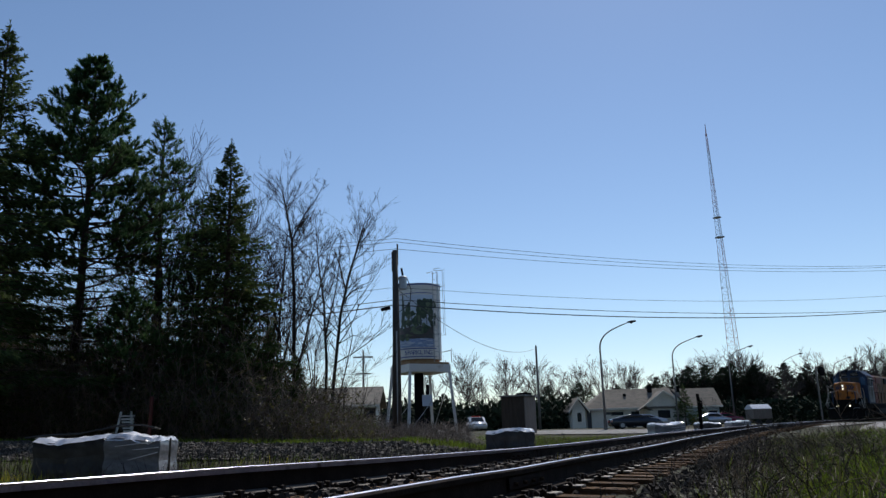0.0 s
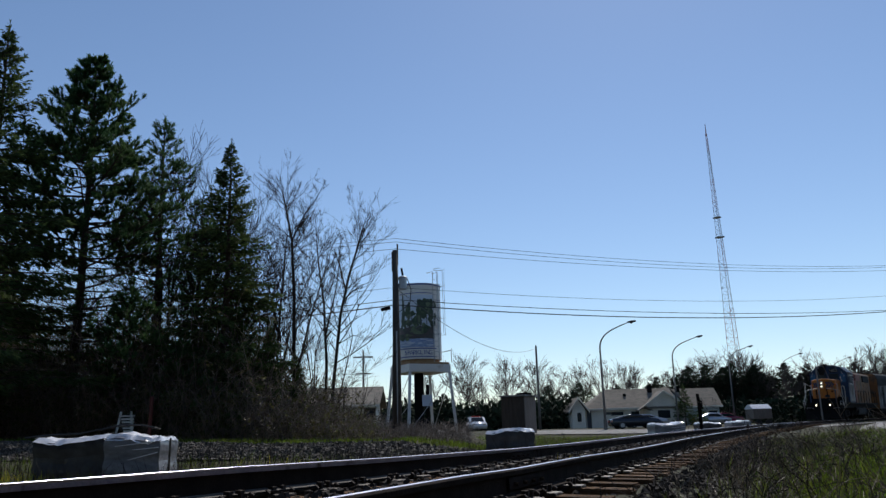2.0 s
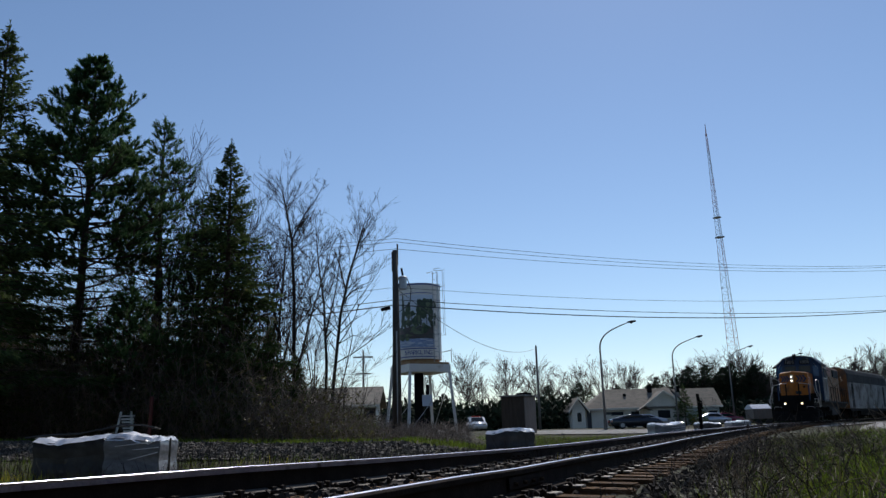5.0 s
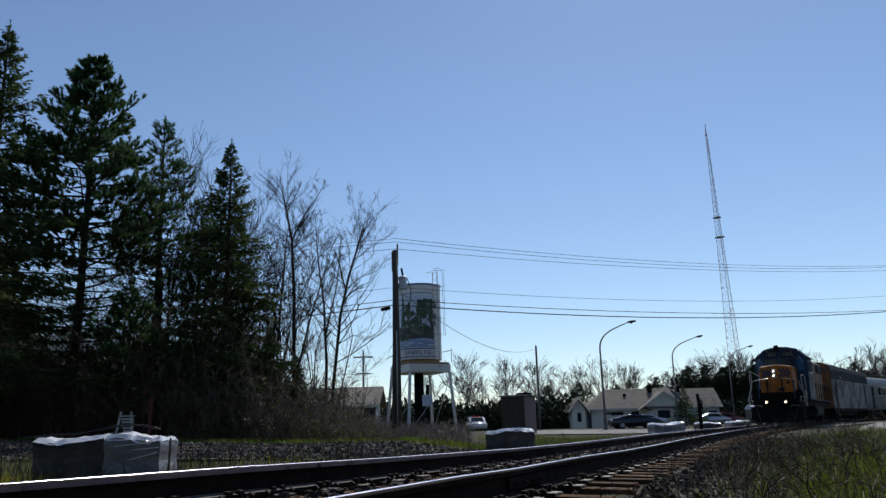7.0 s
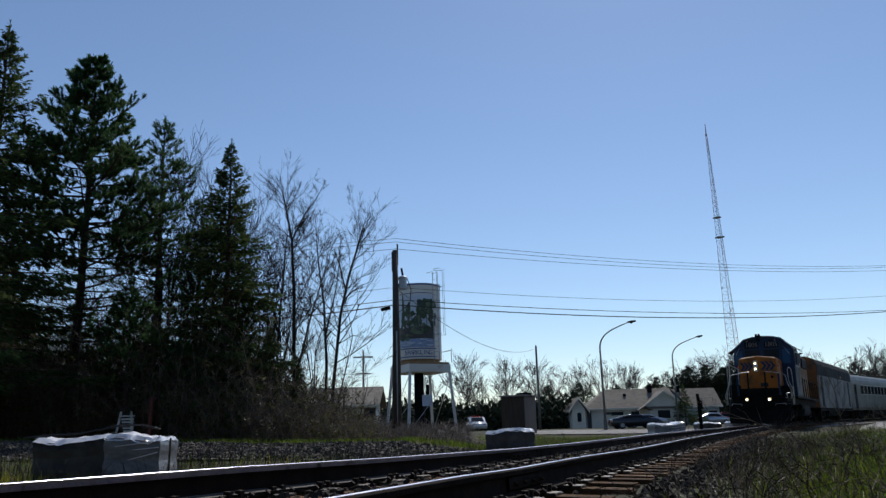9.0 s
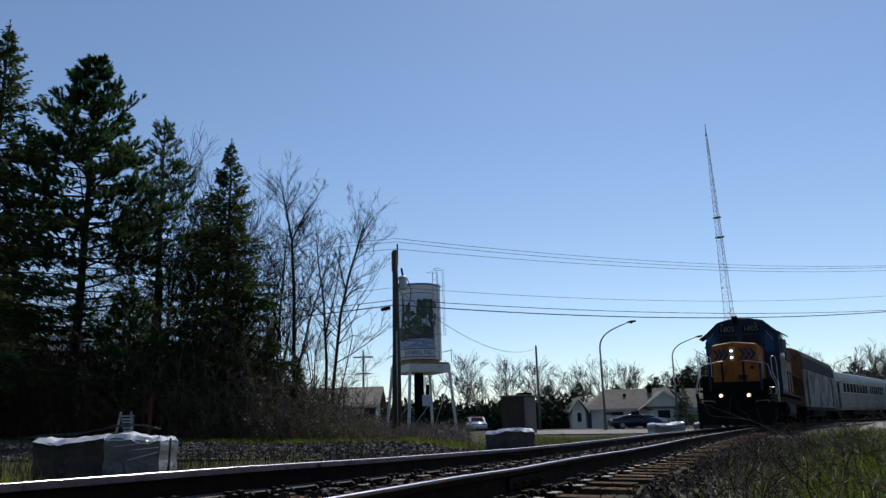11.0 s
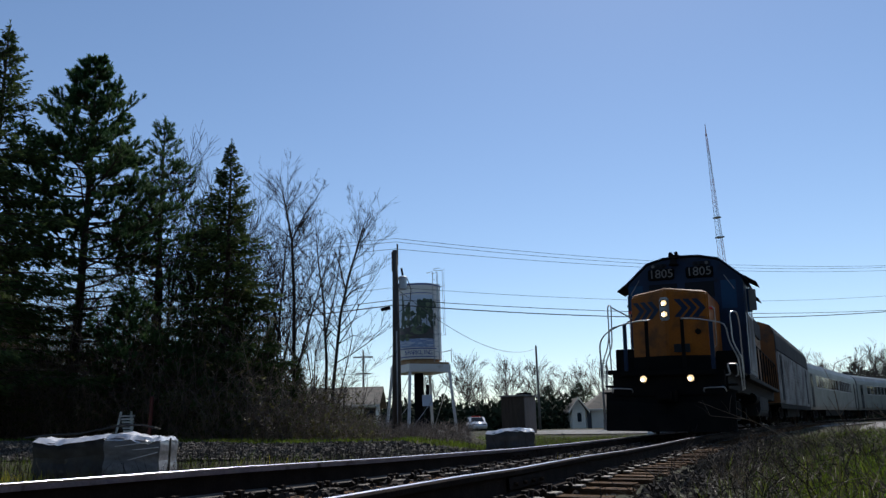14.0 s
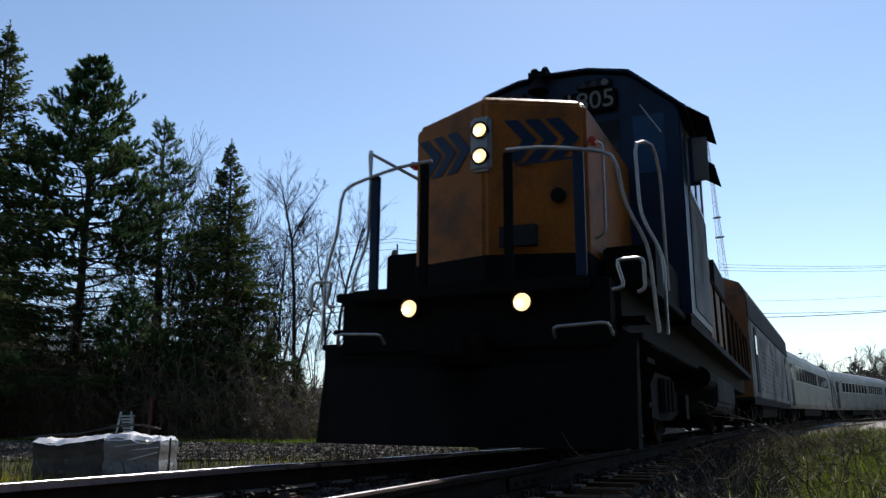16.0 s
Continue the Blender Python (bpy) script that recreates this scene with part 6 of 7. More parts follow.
plant("pine_tree", "young bright green pine in the undergrowth", named(pi_c), -8.1, 23.4, 70, 0.85)
plant("pine_tree", "young bright green pine in the undergrowth", named(pi_c), -9.7, 23.3, 20, 1.25)
plant("pine_tree", "young bright green pine in the undergrowth", named(pi_c), -7.1, 23.7, 170, 0.7)
ba_b = bare_mesh(9.2, 22, 0.44, 6, 2, 0.010, tip=0.006, kids=(2, 3))
ba_c = bare_mesh(8.4, 23, 0.46, 5, 3, 0.008, tip=0.006, kids=(2, 4))
ba_d = bare_mesh(11.6, 27, 0.36, 6, 3, 0.008, tip=0.006, kids=(3, 3))
for (me, x, y, s, a) in ((ba_d, -10.2, 27.6, 1.02, 15), (ba_d, -9.6, 29.0, 0.98, 120), (ba_d, -8.4, 29.4, 0.9, 40), (ba_c, -6.2, 27.6, 0.95, 200), (ba_b, -6.7, 29, 0.90, 280), (ba_c, -4.9, 30, 0.85, 20), (ba_b, -9.0, 28.0, 1.10, 90),
                         (ba_c, -7.2, 28, 0.75, 10), (ba_c, -10.4, 28, 0.9, 100), (ba_b, -12.6, 27, 0.75, 160), (ba_c, -3.5, 27.2, 0.45, 30)):
    plant("bare_tree", "leafless grey-brown tree with fine twigs at the thicket edge", bare(me), x, y, a, s, "bare thicket trees")

# three trees at the edge of the thicket: a forked one, a straight one and one that leans outwards
forked = lined_tree([([(0, 0, -0.3), (0.0, 0, 2.2), (-0.08, 0.1, 5.6), (-0.2, 0.1, 7.6), (-0.45, 0.2, 8.8), (-0.62, 0.1, 9.6)], 0.085), ([(-0.2, 0.1, 7.6), (0.3, 0.0, 8.6), (0.7, -0.1, 9.1), (1.1, -0.2, 9.8)], 0.035), ([(0.0, 0, 2.2), (0.5, 0.3, 4.6), (1.0, 0.4, 6.4), (1.2, 0.5, 7.6)], 0.045)], 301)
straight = lined_tree([([(0, 0, -0.3), (0.04, 0, 3.0), (-0.08, 0, 5.2), (-0.3, 0.1, 6.6), (-0.4, 0.1, 7.7)], 0.065), ([(0.0, 0, 4.0), (0.35, 0.2, 5.8), (0.5, 0.3, 7.2)], 0.035)], 302)
leaning = lined_tree([([(0, 0, -0.3), (0.06, 0, 2.0), (0.32, 0, 4.7), (0.62, 0.1, 6.2), (0.95, 0.1, 7.3), (1.2, 0.1, 8.2)], 0.075), ([(0.40, 0, 5.2), (1.0, -0.2, 5.7), (1.5, -0.3, 5.85)], 0.022), ([(0.2, 0, 3.6), (0.8, -0.2, 3.9), (1.5, -0.3, 3.7)], 0.02), ([(0.5, 0, 5.6), (0.2, 0.3, 6.8), (0.3, 0.3, 7.8)], 0.035)], 303)
plant("bare_tree", "tall leafless forked tree at the thicket edge", named(forked), -5.52, 28.0, 0, 1.0, "bare thicket trees")
plant("bare_tree", "slim straight leafless tree at the thicket edge", named(straight), -4.42, 28.2, 0, 1.0, "bare thicket trees")
plant("bare_tree", "leafless tree leaning out of the thicket", named(leaning), -4.14, 27.8, 0, 1.0, "bare thicket trees")
plant("bare_tree", "slim straight leafless tree at the thicket edge", named(straight), -6.3, 28.8, 150, 1.02, "bare thicket trees")


def brush():
    """The tangled understorey of the thicket: twigs and small budding leaves."""
    rnd = random.Random(31)
    g, v, f = Geo(), [], []
    top = lambda x: float(np.interp(x, [-16, -12, -8, -5.5, -3.5, -2, 0], [4.6, 4.2, 4.0, 2.7, 1.5, 1.0, 0.5]))
    for _ in range(7500):
        x = rnd.uniform(-18.5, -2.4)
        y = 22.2 + 7 * rnd.random() ** 1.3
        if x > -3.2 and rnd.random() < 0.4:
            continue
        h = top(x) * rnd.uniform(0.25, 1.05) * min(1.0, 0.45 + 0.3 * (y - 22.2))
        p = Vector((x, y, ground_z(x, y) - 0.05)) + Vector((0, 0, max(0, rnd.uniform(-0.4, 0.6)) * h))
        d = Vector((rnd.gauss(0, 0.35), rnd.gauss(0, 0.35), 1)).normalized()
        q = p + d * h * 0.5
        e = q + (d + Vector((rnd.gauss(0, 0.35), rnd.gauss(0, 0.35), 0))).normalized() * h * 0.5
        g.tube([p, q, e], rnd.uniform(0.007, 0.016), 3, 0.004, cap=False)
        for _ in range(3):
            c = q.lerp(e, rnd.random())
            w = c + Vector((rnd.gauss(0, 0.4), rnd.gauss(0, 0.4), rnd.uniform(-0.1, 0.5))) * min(1.0, 0.35 * h)
            g.tube([c, w], 0.006, 3, 0.003, cap=False)
            for _ in range(3 if x < -6.2 else 1):
                c2 = c.lerp(w, rnd.random())
                spray(v, f, c2, Vector((rnd.gauss(0, 1), rnd.gauss(0, 1), rnd.gauss(0, 1))).normalized(), 0.10, 0.032, rnd, 1)
    for _ in range(1500):
        x, y = rnd.uniform(-6.5, 1.0), rnd.uniform(31, 43)
        h = rnd.uniform(0.3, 1.15) * (1.2 if x < -3 else 0.8)
        p = Vector((x, y, ground_z(x, y) - 0.05))
        d = Vector((rnd.gauss(0, 0.3), rnd.gauss(0, 0.3), 1)).normalized()
        q = p + d * h * 0.5
        e = q + (d + Vector((rnd.gauss(0, 0.35), rnd.gauss(0, 0.35), 0))).normalized() * h * 0.5
        g.tube([p, q, e], 0.012, 3, 0.005, cap=False)
        for _ in range(2):
            c = q.lerp(e, rnd.random())
            g.tube([c, c + Vector((rnd.gauss(0, 0.3), rnd.gauss(0, 0.3), rnd.uniform(0, 0.4)))], 0.008, 3, 0.004, cap=False)
    b = tagged(part("thicket_brush", g, M["brush_twig"]), "tangled leafless brush under the trees", "undergrowth", kind="stuff")
    tagged(part("budding_leaves", mesh_of("budding_leaves", v, f, M["bush"]), None), "small dull green budding leaves of the undergrowth", "leaves", kind="stuff")


brush()

# far belt of trees round the place
fb_a = bare_mesh(10, 41, 0.34, 5, 2, 0.010, 3, "far_twig", 0.011, (3, 4))
fb_b = bare_mesh(9, 42, 0.38, 5, 3, 0.009, 3, "far_twig", 0.011, (3, 4))
fp_a = spruce_meshes(8, 2.8, 43, 0.05, 0.4)
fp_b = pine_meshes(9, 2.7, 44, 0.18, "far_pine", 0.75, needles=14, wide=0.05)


def far_belt():
    rnd = random.Random(50)
    spots = [(2.5, 104, 11.0), (5.2, 108, 9.0), (8.4, 106, 10.5), (-1.2, 100, 8.0), (13.0, 112, 10.6), (16.4, 116, 9.4), (19.5, 118, 10.0), (26.0, 126, 11.6), (29.5, 128, 11.0), (33.0, 130, 10.8), (36.8, 132, 9.6), (46.0, 138, 13.0), (41.5, 136, 10.8), (51.5, 134, 12.8), (55.5, 142, 10.8), (58, 135, 9.8)]
    for i, (x, y, h) in enumerate(spots):
        plant("bare_tree", "leafless far tree against the sky", bare(fb_a if i % 2 else fb_b), x, y, rnd.uniform(0, 360), h / (10 if i % 2 else 9), "far bare trees")
    for k in range(30):
        x = 38 + 2.4 * k + rnd.uniform(-1, 1)
        y = 118 + rnd.uniform(-6, 22) - 0.25 * k
        plant("bare_tree", "leafless far tree against the sky", bare(fb_a if k % 2 else fb_b), x, y, rnd.uniform(0, 360), rnd.uniform(0.75, 1.12), "far bare trees")
    for k in range(30):
        x = 24 + 2.9 * k + rnd.uniform(-1, 1)
        y = 122 + rnd.uniform(-4, 10) - 0.2 * k
        if 0.30 < x / y < 0.355:
            continue
        pine = k % 3
        plant("pine_tree" if pine else "spruce_tree", "dark far evergreen behind the houses", named(fp_b if pine else fp_a), x, y, rnd.uniform(0, 360), rnd.uniform(0.62, 0.98), "far evergreens")
    for k in range(16):
        x = 37 + 1.9 * k + rnd.uniform(-0.8, 0.8)
        plant("pine_tree", "dark far evergreen behind the houses", named(fp_b), x, 121 + rnd.uniform(-3, 3), rnd.uniform(0, 360), rnd.uniform(0.78, 1.0), "far evergreens")
    for (x, y, s) in ((43.5, 128, 1.32), (48.5, 126, 1.40), (51.0, 132, 1.30), (40.0, 127, 1.18), (57.5, 118, 1.12), (61.0, 116, 1.2), (64.5, 114, 1.22), (67.5, 116, 1.28), (62.5, 106, 1.15), (59.5, 104, 1.1)):
        plant("bare_tree", "tall leafless far tree above the evergreens", bare(fb_b if s > 1.2 else fb_a), x, y, rnd.uniform(0, 360), s, "far bare trees")
    plant("spruce_tree", "dark pointed evergreen beside the bungalow", named(sp_c), 26.7, 88.0, 0, 0.78, "far evergreens")
    plant("spruce_tree", "dark pointed evergreen beside the bungalow", named(sp_c), 28.5, 88.2, 60, 0.50, "far evergreens")
    for k in range(14):
        x = -46 + 3.1 * k + rnd.uniform(-1, 1)
        plant("bare_tree", "leafless far tree against the sky", bare(fb_b if k % 2 else fb_a), x, 112 + rnd.uniform(-5, 12), rnd.uniform(0, 360), rnd.uniform(0.5, 0.8), "far bare trees")
    for (x, y, s) in ((13.6, 104, 0.62), (18.0, 106, 0.66), (9.8, 96, 0.5), (28.0, 100, 0.45), (68, 116, 1.08), (72, 118, 1.1), (76, 120, 1.0), (27.0, 101, 0.6), (-0.5, 96, 0.5)):
        plant("pine_tree", "dark far evergreen behind the houses", named(fp_b), x, y, rnd.uniform(0, 360), s, "far evergreens")
    # unseen evergreens added behind the camera to hold back sky light from the train
    for k in range(34):
        a = radians(102 + 156 * k / 33)
        d = 16 + rnd.uniform(-2, 5)
        plant("spruce_tree", "unseen evergreen added to hold back sky light", named(fp_a if k % 2 else fp_b), d * math.sin(a), d * math.cos(a), rnd.uniform(0, 360), rnd.uniform(1.3, 1.8), "clearing evergreens")


far_belt()


# unseen trees added off to the right, to dim sky light on the train's side
def sky_screen_belt():
    rnd = random.Random(55)
    for k in range(20):
        a = radians(44 + 58 * k / 19)
        d = 34 + 30 * (1 - k / 19) + rnd.uniform(-3, 3)
        x, y = d * math.sin(a), d * math.cos(a)
        if abs(track_place(x, y)[1]) < 9:
            continue
        plant("pine_tree", "unseen evergreen added to hold back sky light", named(fp_b if k % 2 else fp_a), x, y, rnd.uniform(0, 360), rnd.uniform(1.2, 1.6), "clearing evergreens")


sky_screen_belt()


def far_scrub():
    """Low scrub that fills the distance below the trees."""
    rnd = random.Random(61)
    v, f = [], []
    for k in range(64000):
        a = rnd.uniform(-0.55, 0.80) if k % 4 else rnd.uniform(-0.30, 0.16)
        d = rnd.uniform(116, 140) if k % 4 else rnd.uniform(92, 102)
        x, y = d * math.sin(a), d * math.cos(a)
        z = ground_z(x, y) + rnd.random() ** 1.5 * (3.2 + 1.8 * noise.noise((x * 0.15, y * 0.15, 7)))
        spray(v, f, Vector((x, y, z)), Vector((rnd.gauss(0, 1), rnd.gauss(0, 1), rnd.gauss(0, 1))).normalized(), 1.1, 0.20, rnd, 1)
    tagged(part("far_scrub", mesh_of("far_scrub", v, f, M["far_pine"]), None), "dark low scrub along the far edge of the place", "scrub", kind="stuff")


far_scrub()


def blades(name, label, category, material, spots, hmin, hmax, width, lean, seed):
    """Grass blades, each bent in two joints, rooted in the ground."""
    rnd = random.Random(seed)
    v, f = [], []
    for x, y in spots:
        h = rnd.uniform(hmin, hmax) * rnd.uniform(0.6, 1.0)
        a = rnd.uniform(0, 2 * math.pi)
        w = Vector((math.cos(a), math.sin(a), 0)) * width * rnd.uniform(0.6, 1.3)
        b = Vector((x, y, ground_z_fast(x, y) - 0.02))
        d = Vector((rnd.gauss(0, lean), rnd.gauss(0, lean), 0))
        m = b + Vector((0, 0, h * 0.55)) + d * h * 0.3
        e = b + Vector((0, 0, h)) + d * h
        k = len(v)
        v += [tuple(b - w), tuple(b + w), tuple(m + w * 0.7), tuple(m - w * 0.7), tuple(e)]
        f += [(k, k + 1, k + 2, k + 3), (k + 3, k + 2, k + 4)]
    return tagged(part(name, mesh_of(name, v, f, material), None), label, category, kind="stuff")


_cells = {}


def ground_z_fast(x, y):
    key = (round(x * 5), round(y * 5))
    if key not in _cells:
        _cells[key] = ground_z(key[0] / 5, key[1] / 5)
    return _cells[key]


def near_verge(n, seed, s0=0.5, s1=26, o0=-1.75, o1=-9.0, wide=0.9, least=0.25, fade=0.0, near=2.0):
    """Spots on the near verge, thinner towards the ballast."""
    rnd = random.Random(seed)
    out = []
    while len(out) < n:
        s = s0 + (s1 - s0) * rnd.random() ** 1.6
        off = o0 + (o1 - o0) * rnd.random()
        p = beside(s, off)
        if p.y < near or p.x < 0.22 * p.y or p.x > 0.72 * p.y + 0.8:
            continue
        edge = min(1.0, (-off - 1.7) / wide)
        if rnd.random() > least + (1 - least) * edge:
            continue
        if rnd.random() < fade * (1 - min(1.0, max(0.0, (p.x / p.y - 0.36) / 0.12))):
            continue
        clump = noise.noise((p.x * 1.1, p.y * 1.1, seed))
        if rnd.random() > 0.55 + 0.7 * clump:
            continue
        out.append((p.x, p.y))
    return out


blades("verge_grass", "fresh green spring grass on the near verge", "grass", M["grass"], near_verge(14000, 71, 3.0, wide=2.0, least=0.04, fade=0.85, near=3.6) + near_verge(6000, 70, 3.5, 12, wide=2.0, least=0.04, fade=0.85, near=3.6), 0.13, 0.36, 0.0055, 0.28, 72)
blades("verge_tall_grass", "taller bright green grass back on the verge", "grass", M["bank"], near_verge(11000, 68, 4.5, 17, -3.0, -8.0, wide=0.5, fade=0.8, near=3.6), 0.14, 0.31, 0.0052, 0.25, 67)
blades("verge_straw", "dry tan grass stalks on the near verge", "grass", M["straw"], near_verge(2500, 73) + near_verge(3500, 69, 7, 26), 0.12, 0.36, 0.0025, 0.45, 74)


def around(n, seed):
    """Spots on the ground round the camera, off the track and out of the near verge."""
    rnd = random.Random(seed)
    out = []
    while len(out) < n:
        a, d = rnd.uniform(0, 2 * math.pi), 14 * math.sqrt(rnd.random())
        x, y = d * math.sin(a), d * math.cos(a)
        if abs(track_place(x, y)[1]) < 1.95 or (y > 1.9 and abs(x) < 0.8 * y) or d < 0.35:
            continue
        if rnd.random() < 0.6 + 0.7 * noise.noise((x * 0.9, y * 0.9, seed)):
            out.append((x, y))
    return out


blades("clearing_grass", "short green grass of the clearing", "grass", M["grass"], around(14000, 83), 0.08, 0.24, 0.006, 0.35, 84)
blades("clearing_straw", "dry tan grass of the clearing", "grass", M["straw"], around(5000, 85), 0.08, 0.24, 0.004, 0.5, 86)


def far_verge(n, seed, o0, o1, s0, s1):
    rnd = random.Random(seed)
    out = []
    while len(out) < n:
        p = beside(rnd.uniform(s0, s1), rnd.uniform(o0, o1))
        if p.y > 2 and -0.75 * p.y - 1 < p.x < 0.5 * p.y:
            if rnd.random() < 0.6 + 0.6 * noise.noise((p.x * 0.6, p.y * 0.6, seed)):
                out.append((p.x, p.y))
    return out


def bank_spots(n, seed):
    """Spots along the low bank before the bushes."""
    rnd = random.Random(seed)
    out = []
    while len(out) < n:
        x, y = rnd.uniform(-16, 1.6), rnd.gauss(21.3, 0.45)
        if rnd.random() < 0.75 + 0.6 * noise.noise((x * 0.9, y * 0.9, seed)):
            out.append((x, y))
    return out


blades("ditch_grass", "dark dry grass stalks beyond the rails", "grass", M["dark_stem"], far_verge(3000, 75, 3.0, 9, -2, 36) + [(x, 14.5 + (y - 21.3) * 4.5) for x, y in bank_spots(4200, 82)], 0.20, 0.50, 0.0055, 0.25, 76)
blades("ditch_green", "green weeds beyond the rails", "grass", M["grass"], [(x, y) for x, y in far_verge(24000, 77, 2.4, 14, -2, 40) if y < 15.8 or x > 1.5], 0.12, 0.30, 0.0045, 0.35, 78)
blades("bank_grass", "bright green grass strip before the bushes", "grass", M["bank"], bank_spots(9000, 79), 0.08, 0.19, 0.012, 0.4, 80)
_r = random.Random(5)
blades("flower_patch", "yellow budding weeds beside the wrapped bundle", "weeds", M["yellow_bud"], [(_r.uniform(-8.6, -5.9), _r.uniform(9.5, 12.5)) for _ in range(500)] + [(_r.uniform(-4, 2), _r.uniform(11, 15)) for _ in range(300)], 0.12, 0.26, 0.007, 0.5, 81)


def dead_stems():
    """Dead twigs and brambles on the near verge."""
    rnd = random.Random(91)
    g = Geo()
    for x, y in near_verge(2300, 92, 2.0, 18, -1.5, -7.5):
        if y < 2.4:
            continue
        h = rnd.uniform(0.15, 0.36) if rnd.random() < 0.95 else rnd.uniform(0.3, 0.44)
        if y < 4.5:
            h = min(h, 0.36)
        p = Vector((x, y, ground_z_fast(x, y) - 0.02))
        d = Vector((rnd.gauss(0, 0.5), rnd.gauss(0, 0.5), 1)).normalized()
        pts = [p]
        for _ in range(4):
            d = (d + Vector((rnd.gauss(0, 0.22), rnd.gauss(0, 0.22), rnd.gauss(-0.05, 0.12)))).normalized()
            pts.append(pts[-1] + d * h / 4)
        g.tube(pts, rnd.uniform(0.0018, 0.0042), 4, 0.001, cap=False)
        for _ in range(rnd.randint(1, 4)):
            q = pts[rnd.randint(1, 4)]
            dd = (d + Vector((rnd.gauss(0, 0.7), rnd.gauss(0, 0.7), rnd.gauss(0.1, 0.4)))).normalized()
            r = q + dd * h * 0.25
            g.tube([q, r, r + (dd + Vector((0, 0, 0.3))) * h * 0.12], 0.0018, 3, 0.0008, cap=False)
    tagged(part("dead_stems", g, M["dead"]), "dead twigs and bramble stems on the verge", "dead stems", kind="stuff")


dead_stems()


def bramble_tangle():
    """A tangle of dark bramble between the verge and the track."""
    rnd = random.Random(93)
    dark, pale = Geo(), Geo()
    for k in range(1500):
        s, off = rnd.uniform(2.8, 15), rnd.uniform(-3.6, -1.7)
        if rnd.random() > 1.1 - 0.25 * abs(off + 2.8):
            continue
        p = beside(s, off)
        p = Vector((p.x, p.y, ground_z_fast(p.x, p.y) - 0.02))
        h = rnd.uniform(0.28, 0.62) * (0.72 + 0.022 * s)
        d = Vector((rnd.gauss(0, 0.45), rnd.gauss(0, 0.45), 1)).normalized()
        pts = [p]
        for i in range(6):
            d = (d + Vector((rnd.gauss(0, 0.25), rnd.gauss(0, 0.25), -0.12 - 0.05 * i + rnd.gauss(0, 0.15)))).normalized()
            pts.append(pts[-1] + d * h / 5)
        g = pale if k % 8 == 0 else dark
        g.tube(pts, rnd.uniform(0.0020, 0.0036), 4, 0.0012, cap=False)
        for _ in range(rnd.randint(2, 5)):
            q = pts[rnd.randint(2, 6)]
            dd = (d + Vector((rnd.gauss(0, 0.8), rnd.gauss(0, 0.8), rnd.gauss(0.3, 0.4)))).normalized()
            g.tube([q, q + dd * h * 0.15, q + (dd + Vector((0, 0, 0.25))) * h * 0.26], 0.0018, 3, 0.0009, cap=False)
    tagged(part("bramble_tangle", dark, M["dark_stem"]), "tangle of dark leafless bramble beside the track", "brambles", kind="stuff")
    tagged(part("pale_bramble", pale, M["dead"]), "pale dead bramble canes beside the track", "brambles", kind="stuff")


bramble_tangle()


def bramble(pts, r, forks, seed, label):
    rnd = random.Random(seed)
    g = Geo().tube(pts, r, 6, r * 0.35)
    pts = [Vector(p) for p in pts]
    for i, dx, dz in forks:
        q = pts[i]
        g.tube([q, q + Vector((dx * 0.5, rnd.uniform(-0.03, 0.03), dz * 0.6)), q + Vector((dx, rnd.uniform(-0.05, 0.05), dz))], r * 0.6, 5, r * 0.2)
    tagged(part("dead_branch", g, M["dead"]), label, "dead branch", group="dead branches")


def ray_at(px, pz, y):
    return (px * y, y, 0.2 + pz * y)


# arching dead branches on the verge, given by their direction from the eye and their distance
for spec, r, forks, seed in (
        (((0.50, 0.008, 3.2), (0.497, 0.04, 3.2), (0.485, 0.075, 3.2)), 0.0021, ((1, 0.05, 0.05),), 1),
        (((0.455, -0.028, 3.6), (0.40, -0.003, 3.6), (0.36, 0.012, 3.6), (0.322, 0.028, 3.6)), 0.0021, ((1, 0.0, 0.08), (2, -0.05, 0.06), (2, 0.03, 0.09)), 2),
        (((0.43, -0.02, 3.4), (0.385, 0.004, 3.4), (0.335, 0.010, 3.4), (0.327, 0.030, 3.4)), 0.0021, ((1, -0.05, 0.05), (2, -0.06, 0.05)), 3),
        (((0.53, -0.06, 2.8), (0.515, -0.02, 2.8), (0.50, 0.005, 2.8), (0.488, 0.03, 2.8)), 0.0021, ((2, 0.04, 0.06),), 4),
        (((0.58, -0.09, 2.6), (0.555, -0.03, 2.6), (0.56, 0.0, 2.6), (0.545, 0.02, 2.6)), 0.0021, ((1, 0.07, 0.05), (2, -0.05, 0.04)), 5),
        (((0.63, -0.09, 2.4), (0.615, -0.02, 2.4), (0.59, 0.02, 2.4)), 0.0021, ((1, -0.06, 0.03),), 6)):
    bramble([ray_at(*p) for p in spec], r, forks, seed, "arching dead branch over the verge")


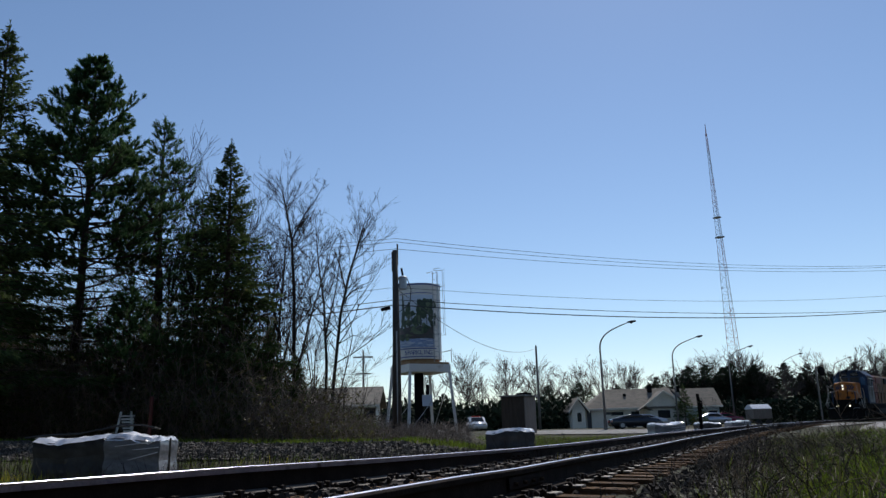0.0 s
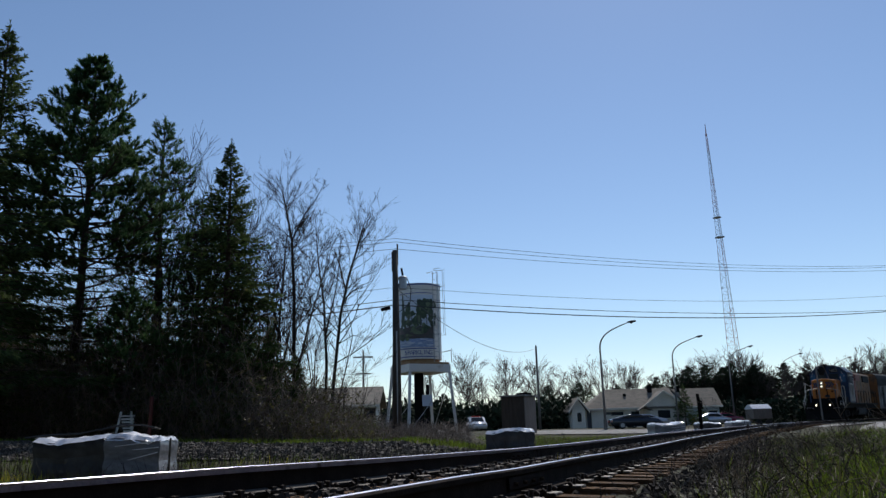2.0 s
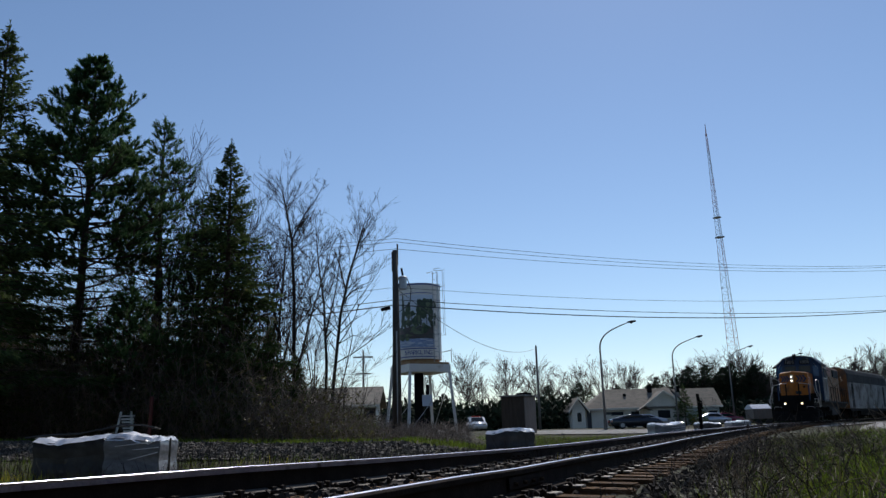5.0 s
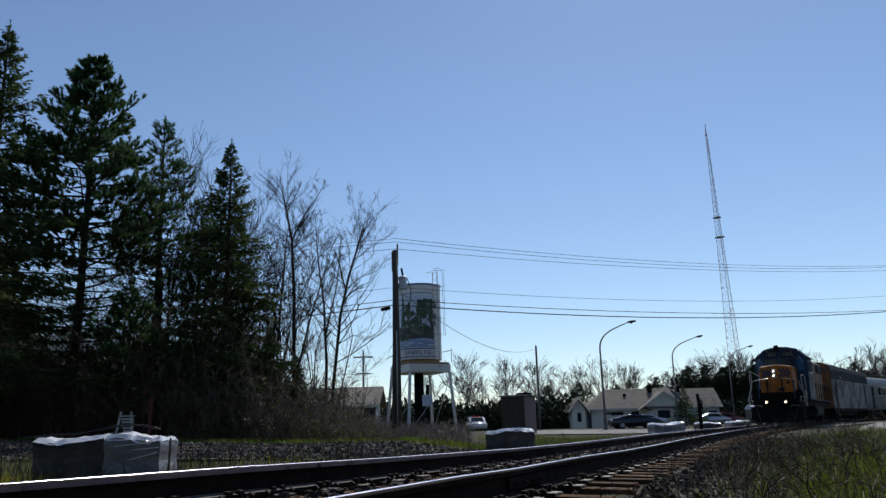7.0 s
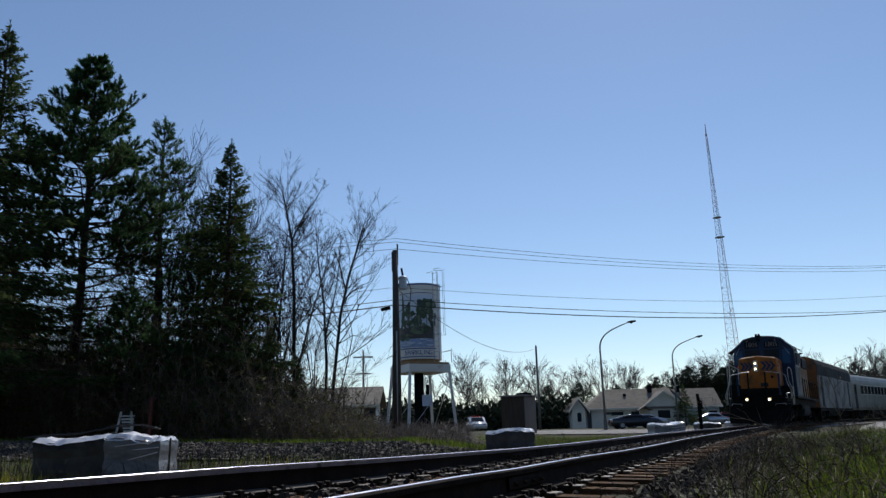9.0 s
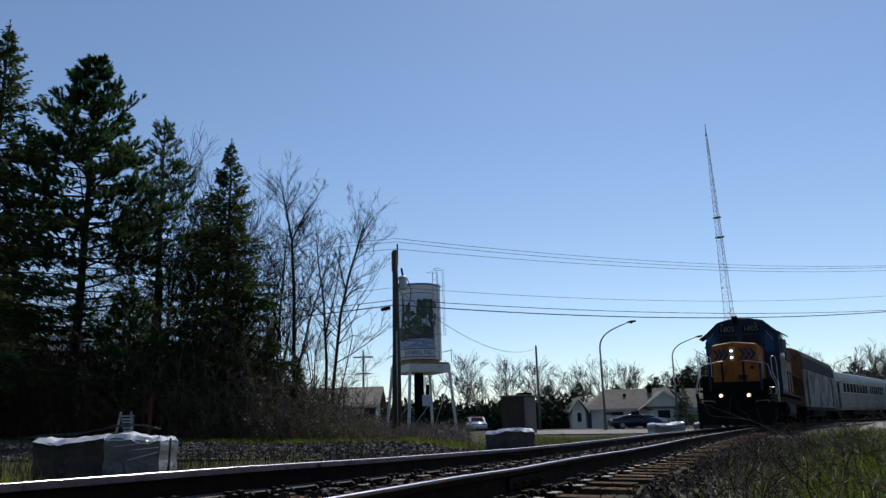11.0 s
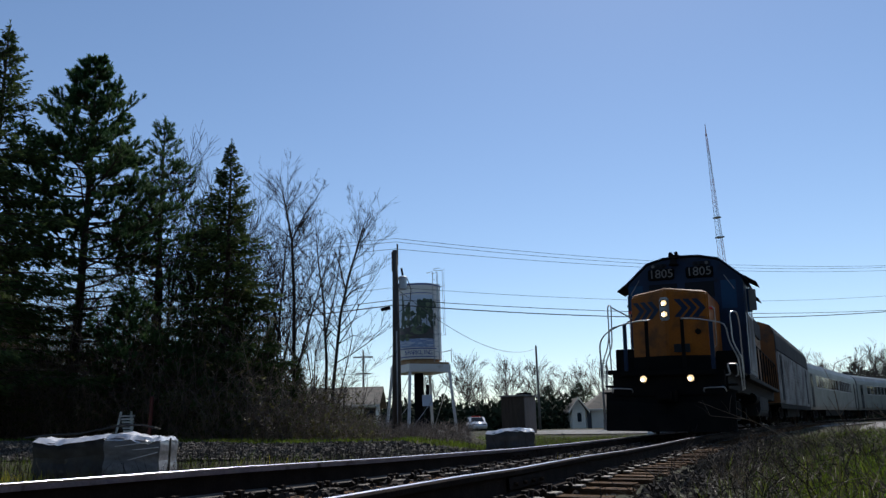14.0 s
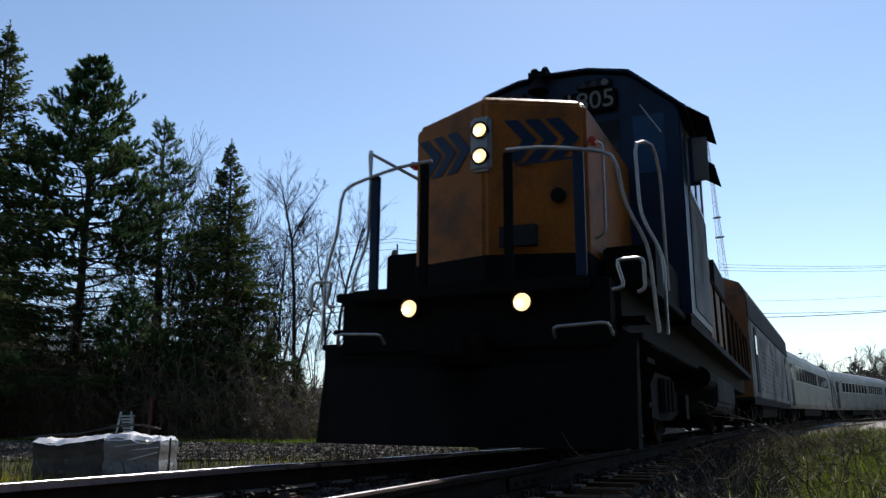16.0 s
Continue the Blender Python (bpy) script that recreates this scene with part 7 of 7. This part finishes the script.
# ---------------------------------------------------------------- loose stones
def stones(name, label, spots, smin, smax, seed, material):
    rnd = random.Random(seed)
    cube = [(x, y, z) for z in (-1, 1) for y in (-1, 1) for x in (-1, 1)]
    faces = [(0, 2, 3, 1), (4, 5, 7, 6), (0, 1, 5, 4), (2, 6, 7, 3), (0, 4, 6, 2), (1, 3, 7, 5)]
    v, f = [], []
    for x, y, z in spots:
        s = rnd.uniform(smin, smax)
        rot = Euler((rnd.uniform(0, 6), rnd.uniform(0, 6), rnd.uniform(0, 6))).to_matrix()
        k = len(v)
        for c in cube:
            p = rot @ Vector((c[0] * rnd.uniform(0.5, 1), c[1] * rnd.uniform(0.5, 1), c[2] * rnd.uniform(0.4, 0.9))) * s
            v.append((p.x + x, p.y + y, p.z + z))
        f += [tuple(i + k for i in q) for q in faces]
    tagged(part(name, mesh_of(name, v, f, material), None), label, "gravel", kind="stuff")


_r = random.Random(95)
spots = []
for _ in range(23000):
    s, off = -4 + 30 * _r.random() ** 1.25, _r.uniform(-2.35, 1.9)
    p = beside(s, off)
    lift = -0.212 if abs(off) < 0.62 else -0.262 if abs(off) < 1.38 else -0.225 - 0.10 * (abs(off) - 1.38)
    dip = (sag(s, 1) + sag(s, -1)) / 2 + (sag(s, 1) - sag(s, -1)) / 1.505 * off
    spots.append((p.x, p.y, p.z + lift + dip + _r.uniform(-0.02, 0.025)))
stones("ballast", "dark crushed stone ballast between the ties", spots, 0.015, 0.034, 96, M["stones"])
stones("gravel_stones", "loose grey stones of the gravel strip", [(x, y, ground_z_fast(x, y) + 0.03) for x, y in [(_r.uniform(-12, 5.5), _r.uniform(15.9, 20.2)) for _ in range(7000)]], 0.02, 0.055, 97, M["strip_stone"])


# ---------------------------------------------------------------- crossing furniture and posts
def build_crossing():
    p = thing("crossing_signal", "dark crossing signal mast beside the track", "crossing signal", stand(29.6, 62, 20))
    part("mast", Geo().tube([(0, 0, -0.2), (0, 0, 4.6)], 0.06, 8), M["grey_pole"], p)
    part("signal_head", Geo().lathe([(0.1, -0.1), (0.35, -0.06), (0.35, 0.0), (0.1, 0.04)], 18, pose(0.45, -0.1, 4.2, 90, 0, 0)), M["black"], p, "round black signal backplate")
    part("arm", pipe([(0, 0, 4.2), (0.45, 0, 4.2)], 0.03), M["black"], p)
    q = thing("marker_post", "dark weathered wooden post beside the rails", "post", stand(9.72, 30.2, 10))
    part("post", Geo().tube([(0, 0, -0.3), (0.02, 0, 0.9), (-0.02, 0, 1.62)], 0.075, 8, 0.06), M["black"], q, "splintered dark post", bevel=0)
    part("tag", Geo().box(-0.09, 0.09, -0.12, -0.10, 1.05, 1.35), M["black"], q)
    r = thing("steel_post", "rusty red steel post among the bushes", "post", stand(-8.38, 22.0))
    part("post", Geo().tube([(0, 0, -0.3), (0.02, 0, 1.3)], 0.055, 8), M["red"], r)
    f = thing("slatted_frame", "small white slatted wooden frame leaning among the bushes", "frame", stand(-9.05, 21.9, 12))
    for sx in (-0.24, 0.24):
        part("leg", Geo().box(sx - 0.03, sx + 0.03, -0.03, 0.03, -0.1, 0.86, pose(0, 0, 0, -10, sx * -30, 0)), M["siding"], f)
    for k in range(6):
        part("slat", Geo().box(-0.02 - 0.02 * k, 0.24, -0.05, -0.032, 0.30 + 0.085 * k, 0.35 + 0.085 * k, pose(0, 0, 0, -10, 0, 0)), M["siding"], f)
    for (x, y, h) in ((-3.75, 10.6, 0.62), (7.2, 18.9, 0.5)):
        t = thing("stake", "thin dark survey stake in the ditch", "stake", stand(x, y))
        part("stick", Geo().tube([(0, 0, -0.2), (0.01, 0, h)], 0.015, 5), M["pole"], t)


build_crossing()

build_ties()
motions()
